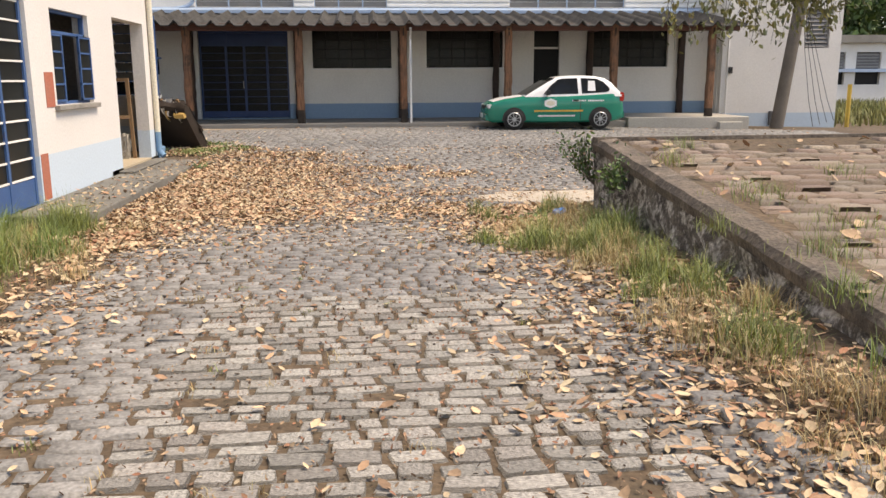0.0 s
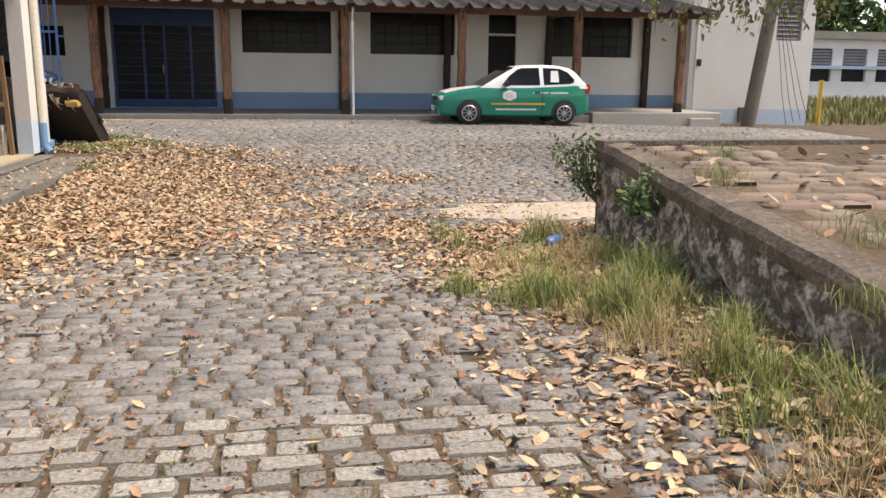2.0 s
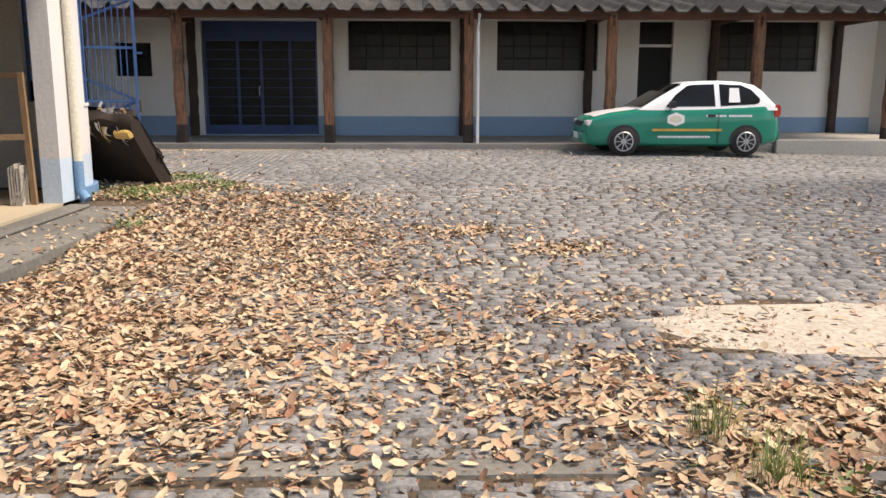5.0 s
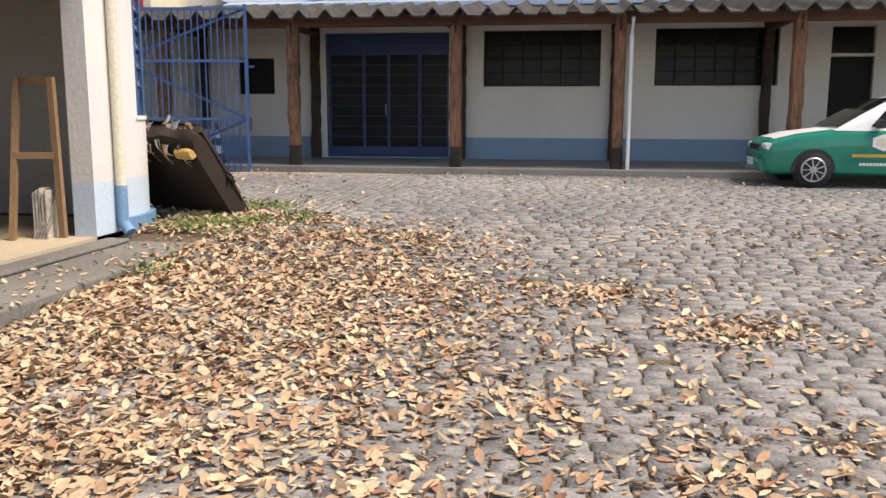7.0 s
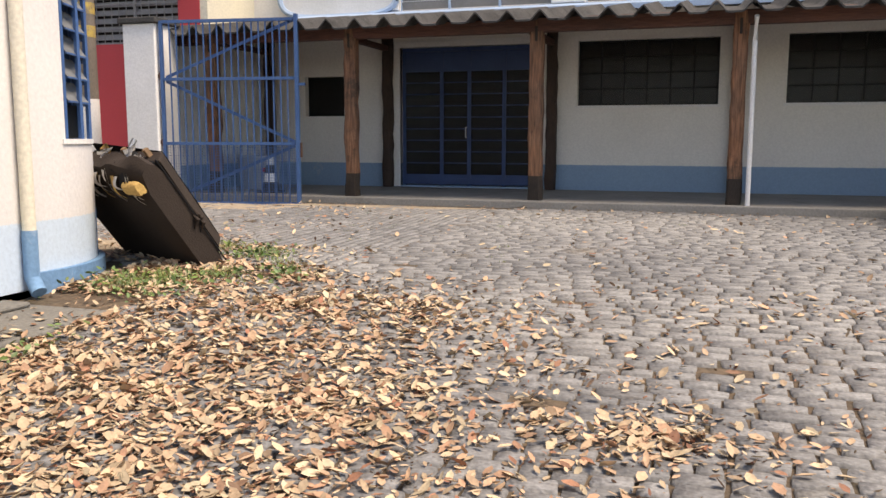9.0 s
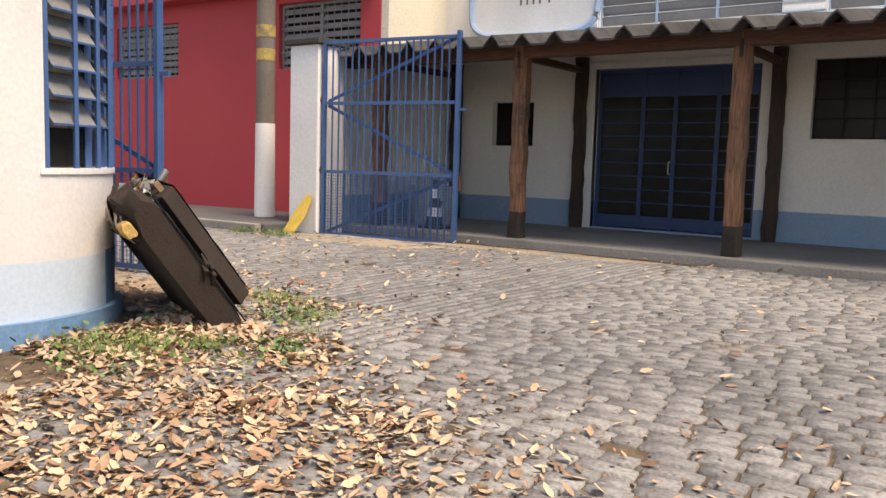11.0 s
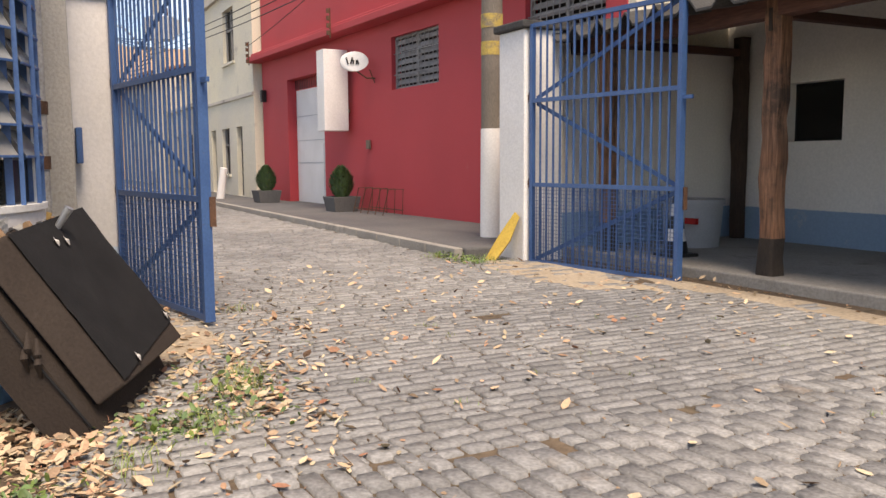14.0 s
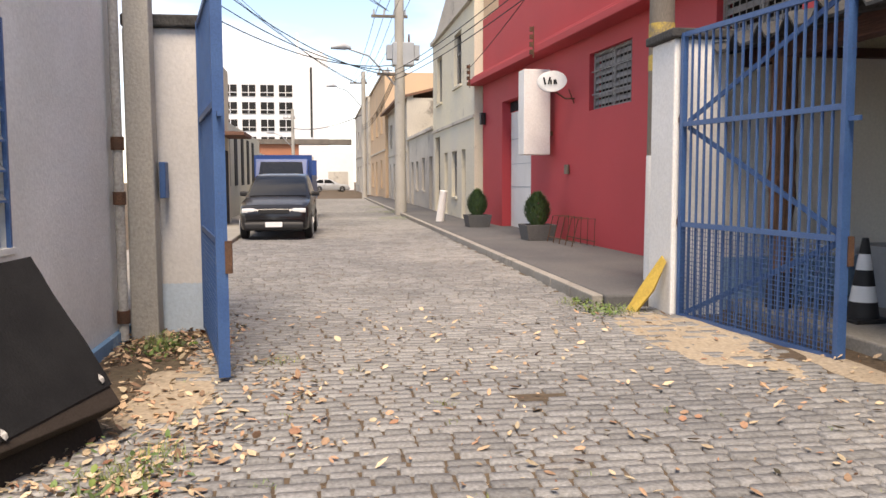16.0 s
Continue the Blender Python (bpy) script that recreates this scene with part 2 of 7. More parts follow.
M_APT = mat("white_render_far", (0.80, 0.80, 0.79), (0.74, 0.74, 0.74), 0.1, 3, 0.9, 0.0, fine=0.05)


# ---- mesh tools ----
class Shape:
    """Vertices and faces of one mesh."""

    def __init__(self):
        self.v, self.f = [], []

    def face(self, pts):
        k = len(self.v)
        self.v += [tuple(p) for p in pts]
        self.f.append(tuple(range(k, k + len(pts))))
        return self

    def box(self, x0, y0, z0, x1, y1, z1, m=None):
        k = len(self.v)
        pts = [Vector((x, y, z)) for z in (z0, z1) for x, y in ((x0, y0), (x1, y0), (x1, y1), (x0, y1))]
        self.v += [tuple(m @ p if m else p) for p in pts]
        self.f += [tuple(k + i for i in q) for q in ((3, 2, 1, 0), (4, 5, 6, 7), (0, 1, 5, 4), (1, 2, 6, 5), (2, 3, 7, 6), (3, 0, 4, 7))]
        return self

    def bar(self, a, b, w, d, up=(0, 0, 1)):
        """A straight bar of section w x d between two points."""
        a, b = Vector(a), Vector(b)
        ax = (b - a).normalized()
        u = Vector(up)
        if abs(ax.dot(u)) > 0.98:
            u = Vector((1, 0, 0))
        s = ax.cross(u).normalized()
        t = s.cross(ax)
        k = len(self.v)
        for c in (a, b):
            for i, j in ((-1, -1), (1, -1), (1, 1), (-1, 1)):
                self.v.append(tuple(c + s * (i * w / 2) + t * (j * d / 2)))
        self.f += [tuple(k + i for i in q) for q in ((3, 2, 1, 0), (4, 5, 6, 7), (0, 1, 5, 4), (1, 2, 6, 5), (2, 3, 7, 6), (3, 0, 4, 7))]
        return self

    def tube(self, pts, radii, n=8, caps=True):
        pts = [Vector(p) for p in pts]
        if not isinstance(radii, (list, tuple)):
            radii = [radii] * len(pts)
        k = len(self.v)
        for i, (p, r) in enumerate(zip(pts, radii)):
            ax = (pts[min(i + 1, len(pts) - 1)] - pts[max(i - 1, 0)]).normalized()
            ref = Vector((0, 0, 1)) if abs(ax.z) < 0.9 else Vector((1, 0, 0))
            s = ax.cross(ref).normalized()
            t = s.cross(ax)
            for j in range(n):
                a = 2 * math.pi * j / n
                self.v.append(tuple(p + s * (r * math.cos(a)) + t * (r * math.sin(a))))
        for i in range(len(pts) - 1):
            for j in range(n):
                self.f.append((k + i * n + j, k + i * n + (j + 1) % n, k + (i + 1) * n + (j + 1) % n, k + (i + 1) * n + j))
        if caps:
            self.f.append(tuple(k + j for j in reversed(range(n))))
            self.f.append(tuple(k + (len(pts) - 1) * n + j for j in range(n)))
        return self

    def loft(self, rings, closed=True, caps=True):
        k, n = len(self.v), len(rings[0])
        for r in rings:
            self.v += [tuple(p) for p in r]
        for i in range(len(rings) - 1):
            for j in range(n if closed else n - 1):
                self.f.append((k + i * n + j, k + i * n + (j + 1) % n, k + (i + 1) * n + (j + 1) % n, k + (i + 1) * n + j))
        if caps and closed:
            self.f.append(tuple(k + j for j in reversed(range(n))))
            self.f.append(tuple(k + (len(rings) - 1) * n + j for j in range(n)))
        return self

    def wall(self, x0, x1, z0, z1, y0, y1, holes=(), turn=None):
        """A wall along x from y0 (face) to y1, with holes (xa, xb, za, zb) through it and their jambs."""
        xs = sorted({x0, x1, *[h[0] for h in holes], *[h[1] for h in holes]})
        zs = sorted({z0, z1, *[h[2] for h in holes], *[h[3] for h in holes]})
        xs, zs = [x for x in xs if x0 <= x <= x1], [z for z in zs if z0 <= z <= z1]

        def solid(i, j):
            if not (0 <= i < len(xs) - 1 and 0 <= j < len(zs) - 1):
                return False
            cx, cz = (xs[i] + xs[i + 1]) / 2, (zs[j] + zs[j + 1]) / 2
            return not any(h[0] < cx < h[1] and h[2] < cz < h[3] for h in holes)
        k0 = len(self.v)
        for i in range(len(xs) - 1):
            for j in range(len(zs) - 1):
                if not solid(i, j):
                    continue
                a, b, c, d = xs[i], xs[i + 1], zs[j], zs[j + 1]
                self.face([(a, y0, c), (b, y0, c), (b, y0, d), (a, y0, d)])
                self.face([(b, y1, c), (a, y1, c), (a, y1, d), (b, y1, d)])
                if not solid(i - 1, j):
                    self.face([(a, y1, c), (a, y0, c), (a, y0, d), (a, y1, d)])
                if not solid(i + 1, j):
                    self.face([(b, y0, c), (b, y1, c), (b, y1, d), (b, y0, d)])
                if not solid(i, j - 1):
                    self.face([(a, y1, c), (b, y1, c), (b, y0, c), (a, y0, c)])
                if not solid(i, j + 1):
                    self.face([(a, y0, d), (b, y0, d), (b, y1, d), (a, y1, d)])
        if turn:
            for i in range(k0, len(self.v)):
                self.v[i] = tuple(turn @ Vector(self.v[i]))
        return self

    def mesh(self, name, material, smooth=False, weld=False):
        me = bpy.data.meshes.new(name)
        me.from_pydata(self.v, [], self.f)
        me.materials.append(material)
        if weld:
            bm = bmesh.new()
            bm.from_mesh(me)
            bmesh.ops.remove_doubles(bm, verts=bm.verts, dist=0.0005)
            bmesh.ops.recalc_face_normals(bm, faces=bm.faces)
            bm.to_mesh(me)
            bm.free()
        if smooth:
            me.polygons.foreach_set("use_smooth", [True] * len(me.polygons))
            me.set_sharp_from_angle(angle=radians(42))
        return me


def part(name, shape, material, parent=None, label="", smooth=False, bevel=0.0, weld=False, kind=""):
    ob = new(name, shape.mesh(name, material, smooth, weld or bevel > 0))
    ob.parent = parent
    if bevel:
        bv = ob.modifiers.new("edge", "BEVEL")
        bv.width, bv.segments, bv.limit_method = bevel, 2, "ANGLE"
    return tagged(ob, label, kind=kind)


def thing(name, label, category, group="", kind="", at=None):
    ob = new(name)
    ob.empty_display_size = 0.1
    if at:
        ob.matrix_basis = at
    return tagged(ob, label, category, group, kind)


def structure(name, shape, material, label, category, smooth=False, weld=False, bevel=0.0):
    ob = part(name, shape, material, None, label, smooth, bevel, weld)
    return tagged(ob, category=category, kind="structure")


def mesh_np(name, v, f, material, smooth=False):
    """A mesh out of arrays: v (n, 3) and f (m, k) with equal face sizes."""
    me = bpy.data.meshes.new(name)
    v, f = np.asarray(v, dtype=np.float32), np.asarray(f, dtype=np.int32)
    me.vertices.add(len(v))
    me.vertices.foreach_set("co", v.ravel())
    me.loops.add(f.size)
    me.loops.foreach_set("vertex_index", f.ravel())
    me.polygons.add(len(f))
    me.polygons.foreach_set("loop_start", np.arange(0, f.size, f.shape[1], dtype=np.int32))
    me.materials.append(material)
    me.update(calc_edges=True)
    if smooth:
        me.polygons.foreach_set("use_smooth", [True] * len(f))
    return me


# ---- ground ----
def smooth_step(a, b, x):
    t = np.clip((np.asarray(x, dtype=float) - a) / (b - a), 0, 1)
    return t * t * (3 - 2 * t)


def edge_x(y):
    """The retaining wall's face, at the height y of the plan."""
    return 2.6 + 0.0 * np.asarray(y, dtype=float)


def ramp_z(y):
    """The top of the platform, which ramps down towards the south."""
    return 0.84 - 0.092 * (9.5 - np.minimum(np.asarray(y, dtype=float), 9.5))


def ground_z(x, y):
    x, y = np.asarray(x, dtype=float), np.asarray(y, dtype=float)
    z = np.interp(y, [-10, 4, 6, 9, 11, 13, 15.4, 17.3, 18.5, 20, 22.5, 24.6, 60], [0.05, 0.0, -0.03, -0.10, -0.14, -0.165, -0.09, 0.03, 0.10, 0.125, 0.135, 0.15, 0.1])
    z = z + 0.07 * smooth_step(-1.2, -2.8, x) * smooth_step(19.5, 16.5, y) * smooth_step(8, 12, y)
    z = z - np.interp(x, [0, 5, 8, 16], [0, 0.02, 0.09, 0.30]) * smooth_step(13, 22, y)
    bank = smooth_step(edge_x(y) - 1.3, edge_x(y), x) * smooth_step(11.2, 9.2, y)
    z = z + 0.13 * bank * smooth_step(1.0, 5.0, y)
    out = smooth_step(-9, -14, x)
    return z * (1 - out) + 0.16 * out


gx = np.concatenate([[-400, -150, -70, -40, -25], np.arange(-16, 16.1, 0.4), [18, 22, 30, 50, 100, 400]])
gy = np.concatenate([[-300, -80, -30, -12, -6], np.arange(-3, 28.1, 0.4), [32, 45, 80, 200, 500]])
GX, GY = np.meshgrid(gx, gy)
GZ = ground_z(GX, GY)
nx, ny = len(gx), len(gy)
idx = np.arange(nx * ny).reshape(ny, nx)
gf = np.stack([idx[:-1, :-1], idx[:-1, 1:], idx[1:, 1:], idx[1:, :-1]], -1).reshape(-1, 4)
ground = tagged(new("ground", mesh_np("ground", np.stack([GX, GY, GZ], -1).reshape(-1, 3), gf, M_DIRT, True)),
                "trodden brown soil showing between granite setts", "ground", kind="structure")

# ---- main building ----
FY = 27.39
HOLES = [(-7.3, -6.42, 1.68, 2.48), (-5.2, -2.43, 0.30, 3.0), (-1.68, 0.82, 1.84, 3.02), (1.94, 4.41, 1.85, 3.03), (5.42, 6.26, 0.30, 3.03), (7.26, 9.87, 1.85, 3.05),
         (-5.2, -2.2, 3.70, 4.75), (-1.56, 0.70, 3.70, 4.75), (4.61, 8.35, 3.70, 4.75)]
structure("wall_main", Shape().wall(-9.4, 11.3, -0.2, 6.5, FY, FY + 0.25, HOLES), M_WHITE_A, "off-white painted facade with a blue dado", "wall", weld=True)
structure("wall_back", Shape().box(-9.4, 36, -0.2, 11.3, 36.25, 6.5).box(-9.4, FY + 0.26, -0.2, -9.2, 36, 6.5).box(11.1, FY + 0.26, -0.2, 11.3, 36, 6.5), M_ROOM, "plain plastered inner walls", "wall")
structure("floor_main", Shape().box(-9.2, FY + 0.26, 0.1, 11.1, 36, 0.28), M_CONC, "grey concrete floor inside", "floor")
structure("ceiling_main", Shape().box(-9.2, FY + 0.26, 3.35, 11.1, 36, 3.5), M_ROOM, "dull plaster ceiling", "ceiling")
structure("roof_main", Shape().box(-9.6, FY - 0.2, 6.5, 11.5, 36.4, 6.7), M_FIBRO, "grey flat roof edge", "roof")
structure("wall_side_wing", Shape().wall(11.32, 15.25, -0.6, 6.5, 26.45, 26.7, [(14.02, 14.84, 2.41, 3.62)]).box(11.3, 26.7, -0.6, 11.5, FY + 0.2, 6.5).box(15.0, 26.7, -0.6, 15.25, 36, 6.5),
          M_RIGHT, "white painted end wing with a blue foot", "wall")
structure("wall_wing_back", Shape().box(11.5, 29, -0.6, 15.0, 29.2, 6.5).box(11.3, 26.5, 6.5, 15.4, 36, 6.7), M_ROOM, "plain plaster wall", "wall")
structure("porch_floor", Shape().box(-8.5, 24.28, -0.1, 7.6, FY - 0.003, 0.27), M_CONC, "worn concrete porch slab", "floor", bevel=0.02)
structure("porch_step", Shape().box(7.61, 24.15, -0.2, 11.28, FY - 0.003, 0.36).box(10.3, 23.95, -0.2, 11.0, 24.14, 0.22), M_CONC_LT, "raised concrete step under the porch", "step", bevel=0.02)


def glazed_door(x0, x1, z0, z1, y):
    d = thing("door_1", "wide dark-blue steel and glass double door, shut", "door", kind="structure")
    fr = Shape()
    for x in (x0 + 0.03, x1 - 0.03, x0 + 0.82, (x0 + x1) / 2, x1 - 0.68):
        fr.box(x - 0.035, y - 0.03, z0, x + 0.035, y + 0.03, z1)
    for z in (z0 + 0.1, z1 - 0.42, z1 - 0.03):
        fr.box(x0, y - 0.034, z - 0.045, x1, y + 0.034, z + 0.045)
    part("door_frame", fr, M_DOOR_BLUE, d)
    part("kick_panel", Shape().box(x0 + 0.06, y - 0.015, z0 + 0.02, x1 - 0.06, y + 0.015, z0 + 0.22), M_DOOR_BLUE, d)
    bars = [x0 + 0.065, x0 + 0.785, x0 + 0.855, (x0 + x1) / 2 - 0.035, (x0 + x1) / 2 + 0.035, x1 - 0.715, x1 - 0.645, x1 - 0.065]
    k = 0
    for i in range(0, 8, 2):
        part("pane", Shape().box(bars[i], y - 0.004, z0 + 0.22, bars[i + 1], y + 0.004, z1 - 0.45), M_GLASS_DARK, d)
        b = Shape()
        for j in range(1, 9):
            z = z0 + 0.22 + j * (z1 - z0 - 0.67) / 9
            b.box(bars[i], y - 0.018, z - 0.008, bars[i + 1], y + 0.012, z + 0.008)
        part("glazing_bar", b, M_DOOR_BLUE, d)
    part("transom", Shape().box(x0 + 0.06, y - 0.01, z1 - 0.38, x1 - 0.06, y + 0.01, z1 - 0.08), M_DOOR_BLUE, d)
    part("door_handle", Shape().tube([((x0 + x1) / 2 - 0.05, y - 0.03, 1.25), ((x0 + x1) / 2 - 0.05, y - 0.09, 1.25), ((x0 + x1) / 2 - 0.05, y - 0.09, 1.45), ((x0 + x1) / 2 - 0.05, y - 0.03, 1.45)], 0.012), M_METAL, d, "bright metal pull handle", smooth=True)
    return d


glazed_door(-5.2, -2.43, 0.30, 3.0, FY + 0.16)
part("door_surround", Shape().box(-5.34, FY - 0.03, 0.28, -5.2, FY + 0.1, 3.12).box(-5.2, FY - 0.03, 3.0, -2.4, FY + 0.1, 3.12), M_WHITE, None)
tagged(bpy.data.objects["door_surround"], "pale plaster surround of the glass door", "trim", kind="structure")


def porch_window(name, x0, x1, z0, z1, y, cols=6, rows=4):
    w = thing(name, "long steel window with dark glass behind a mesh", "window", kind="structure")
    fr = Shape()
    for i in range(cols + 1):
        x = x0 + 0.015 + (x1 - x0 - 0.03) * i / cols
        fr.box(x - 0.012, y - 0.02, z0, x + 0.012, y + 0.02, z1)
    for j in range(rows + 1):
        z = z0 + 0.015 + (z1 - z0 - 0.03) * j / rows
        fr.box(x0, y - 0.023, z - 0.011, x1, y + 0.017, z + 0.011)
    part("window_frame", fr, M_SHADE, w)
    for i in range(cols):
        a, b = x0 + 0.027 + (x1 - x0 - 0.03) * i / cols, x0 + 0.003 + (x1 - x0 - 0.03) * (i + 1) / cols
        part("pane", Shape().box(a, y - 0.003, z0 + 0.02, b, y + 0.003, z1 - 0.02), M_GLASS_DARK, w)
    return w


for k, h in enumerate((HOLES[2], HOLES[3], HOLES[5])):
    porch_window("window_%d" % (k + 1), *h, FY + 0.15)
    structure("window_sill", Shape().box(h[0] - 0.04, FY - 0.025, h[2] - 0.05, h[1] + 0.04, FY + 0.1, h[2] - 0.004), M_WHITE, "painted cement window sill", "sill")
porch_window("window_4", *HOLES[0], FY + 0.17, 1, 1)
bd = thing("door_2", "dark painted single door under a glazed light", "door", kind="structure")
part("door_leaf", Shape().box(5.44, FY + 0.1, 0.30, 6.24, FY + 0.14, 2.42), M_SHADE, bd)
part("transom", Shape().box(5.42, FY + 0.02, 2.43, 6.26, FY + 0.16, 2.49), M_WHITE, bd, "white transom rail")
part("pane", Shape().box(5.44, FY + 0.11, 2.5, 6.24, FY + 0.12, 3.02), M_GLASS_DARK, bd)


def louvre_strip(name, x0, x1, z0, z1, y, n):
    w = thing(name, "strip of grey louvred glass with blue mullions", "window", kind="structure")
    for i in range(n + 1):
        x = x0 + (x1 - x0) * i / n
        part("mullion", Shape().box(x - 0.02, y - 0.05, z0, x + 0.02, y + 0.03, z1), M_FLASH, w)
    cnt = int((z1 - z0) / 0.17)
    for j in range(cnt):
        z = z0 + 0.02 + 0.17 * j
        part("slat", Shape().bar((x0, y, z + 0.08), (x1, y, z + 0.08), 0.006, 0.17, (0, -0.5, 1)), M_GREYWIN, w)
        part("rail", Shape().box(x0, y - 0.045, z, x1, y - 0.03, z + 0.012), M_WHITE, w)
    return w


for k, h in enumerate(HOLES[6:]):
    louvre_strip("window_%d" % (k + 5), *h, FY + 0.1, 3 if k < 2 else 4)
# ribbed white cladding beside the upper windows
rib = Shape()
for j in range(7):
    z = 3.70 + j * 0.16
    for a, b in ((-7.6, -5.22), (-2.18, -1.58), (0.72, 4.59), (8.37, 11.2)):
        rib.loft([[(x, FY - 0.003, z), (x, FY - 0.045, z + 0.03), (x, FY - 0.05, z + 0.09), (x, FY - 0.003, z + 0.155)] for x in (a, b)])
structure("ribbed_cladding", rib, M_WHITE, "off-white ribbed cladding above the porch roof", "cladding", smooth=True)
ring = [(-6.5 + 1.3 * math.copysign(abs(math.cos(a)) ** 0.5, math.cos(a)), 4.30 + 0.65 * math.copysign(abs(math.sin(a)) ** 0.5, math.sin(a))) for a in [i * math.pi / 24 for i in range(48)]]
sgn = thing("wall_sign", "faded white wall sign with a rounded blue border", "sign")
part("board", Shape().loft([[(x, y, z) for x, z in ring] for y in (FY - 0.052, FY - 0.07)]), M_WHITE, sgn)
part("border", Shape().tube([(x, FY - 0.075, z) for x, z in ring + ring[:1]], 0.06, 6, False), M_FLASH, sgn, "pale blue rounded border", smooth=True)
let = Shape()
for i, x in enumerate((-6.75, -6.62, -6.49, -6.36, -6.17)):
    let.box(x, FY - 0.08, 4.20, x + 0.035, FY - 0.071, 4.42).box(x, FY - 0.08, 4.38 - 0.07 * (i % 2), x + 0.09, FY - 0.071, 4.42 - 0.07 * (i % 2))
part("lettering", let, M_POLE, sgn, "worn dark lettering")

# ---- porch: posts, beam, roof ----
POSTS = [-7.6, -4.97, -1.86, 1.08, 4.10, 7.22, 10.15]
beam = Shape()
for a, b in zip([-8.4] + POSTS[1:], POSTS[1:] + [10.95]):
    beam.box(a + 0.004, 24.40, 2.84, b - 0.004, 24.60, 3.04)
part("porch_beam", beam, M_BEAM, None, "dark red-brown timber beam along the porch", bevel=0.012)
tagged(bpy.data.objects["porch_beam"], category="beam", kind="structure")


def timber_post(x, y, z0, z1, w, wood, label, seed, char=True):
    rnd = random.Random(seed)
    p = thing("porch_post", label, "post", "porch posts")
    rings, foot = [], []
    for i in range(15):
        z = z0 + (z1 - z0) * i / 14
        dx, dy, s = rnd.uniform(-0.01, 0.01), rnd.uniform(-0.01, 0.01), w / 2 * (1 + rnd.uniform(-0.07, 0.07))
        c = s * 0.72
        rings.append([(x + dx + a * rnd.uniform(0.95, 1.05), y + dy + b * rnd.uniform(0.95, 1.05), z) for a, b in ((-c, -s), (c, -s), (s, -c), (s, c), (c, s), (-c, s), (-s, c), (-s, -c))])
    part("shaft", Shape().loft(rings), wood, p, smooth=True)
    if char:
        part("charred_foot", Shape().loft([[(x + (q[0] - x) * k, y + (q[1] - y) * k, q[2]) for q in r] for r, k in zip(rings[:3], (1.02, 1.015, 1.004))]), M_CHAR, p, "blackened rotten foot", smooth=True)
    part("notch", Shape().box(x - 0.02, y - w / 2 - 0.012, z1 - 0.32, x + 0.02, y - w / 2 + 0.03, z1 - 0.1), M_CHAR, p)
    return p


for k, x in enumerate(POSTS):
    timber_post(x, 24.5, 0.2 if x > 7.5 else 0.255, 3.02, 0.205, M_WOOD, "rough brown timber porch post with a blackened foot", 10 + k)
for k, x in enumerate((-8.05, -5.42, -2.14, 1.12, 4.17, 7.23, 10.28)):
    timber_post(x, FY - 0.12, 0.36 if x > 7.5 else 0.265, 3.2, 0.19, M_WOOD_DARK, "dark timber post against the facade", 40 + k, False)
    tb = part("tie_beam", Shape().box(x - 0.06, 24.62, 2.93, x + 0.06, FY - 0.22, 3.03), M_BEAM, None, "dark timber tie beam under the porch roof", bevel=0.01)
    tagged(tb, category="beam", kind="structure")
# fibre-cement roof sheets in deep waves
pitch = 0.49
for k in range(11):
    x0 = -8.7 + k * 1.8
    xs_ = np.arange(x0, min(x0 + 1.86, 10.98), 0.035)
    lift = 0.006 * (k % 2)
    def wave(x, y, th):
        ph = (x / pitch) % 1.0
        prof = 0.15 * (max(0.0, 1 - abs(ph - 0.5) / 0.27)) ** 0.9
        return (x, y, 2.93 + (y - 23.95) * 0.165 + prof + th + lift)
    sh = Shape()
    up = [[wave(x, y, 0.028) for x in xs_] for y in (23.92, 25.6, FY - 0.05)]
    dn = [[wave(x, y, 0.0) for x in xs_] for y in (23.92, 25.6, FY - 0.05)]
    sh.loft(up, False, False).loft(dn, False, False).loft([up[0], dn[0]], False, False)
    rs = part("roof_sheet", sh, M_FIBRO, None, "weathered grey corrugated fibre-cement porch roof sheet", smooth=True)
    tagged(rs, category="roof", group="porch roof sheets", kind="structure")
structure("flashing", Shape().face([(-7.4, FY - 0.42, 3.60), (11.0, FY - 0.42, 3.60), (11.0, FY - 0.03, 3.70), (-7.4, FY - 0.03, 3.70)]).face([(-7.4, FY - 0.42, 3.50), (11.0, FY - 0.42, 3.50), (11.0, FY - 0.42, 3.60), (-7.4, FY - 0.42, 3.60)]),
          M_FLASH, "pale blue painted flashing over the roof sheets", "flashing")
dp = thing("downpipe", "white plastic downpipe strapped to a porch post", "pipe")
part("pipe", Shape().tube([(1.27, 24.36, 0.22), (1.27, 24.36, 2.6), (1.27, 24.1, 2.9)], 0.035, 10), M_WHITE, dp, smooth=True)

# ---- gatehouse (left building) ----
LX, LT = -4.0, -4.22
turn_left = Matrix(((0, -1, 0, 0), (1, 0, 0, 0), (0, 0, 1, 0), (0, 0, 0, 1)))  # x along the wall becomes +y; y becomes -x
GH_HOLES = [(9.2, 10.72, -0.02, 2.5), (11.5, 13.0, 1.2, 2.43), (14.2, 16.05, -0.02, 2.5)]
structure("wall_gatehouse_east", Shape().wall(-6, 16.75, -0.3, 4.4, 4.0, 4.22, GH_HOLES, turn_left), M_WHITE_B, "white painted gatehouse wall with a pale blue foot", "wall", weld=True)
CX, CY, RX, RY = -5.05, 16.75, 1.05, 1.12


def arc(a, k=0.0):
    return (CX + (RX + k) * math.cos(radians(a)), CY + (RY + k) * math.sin(radians(a)))


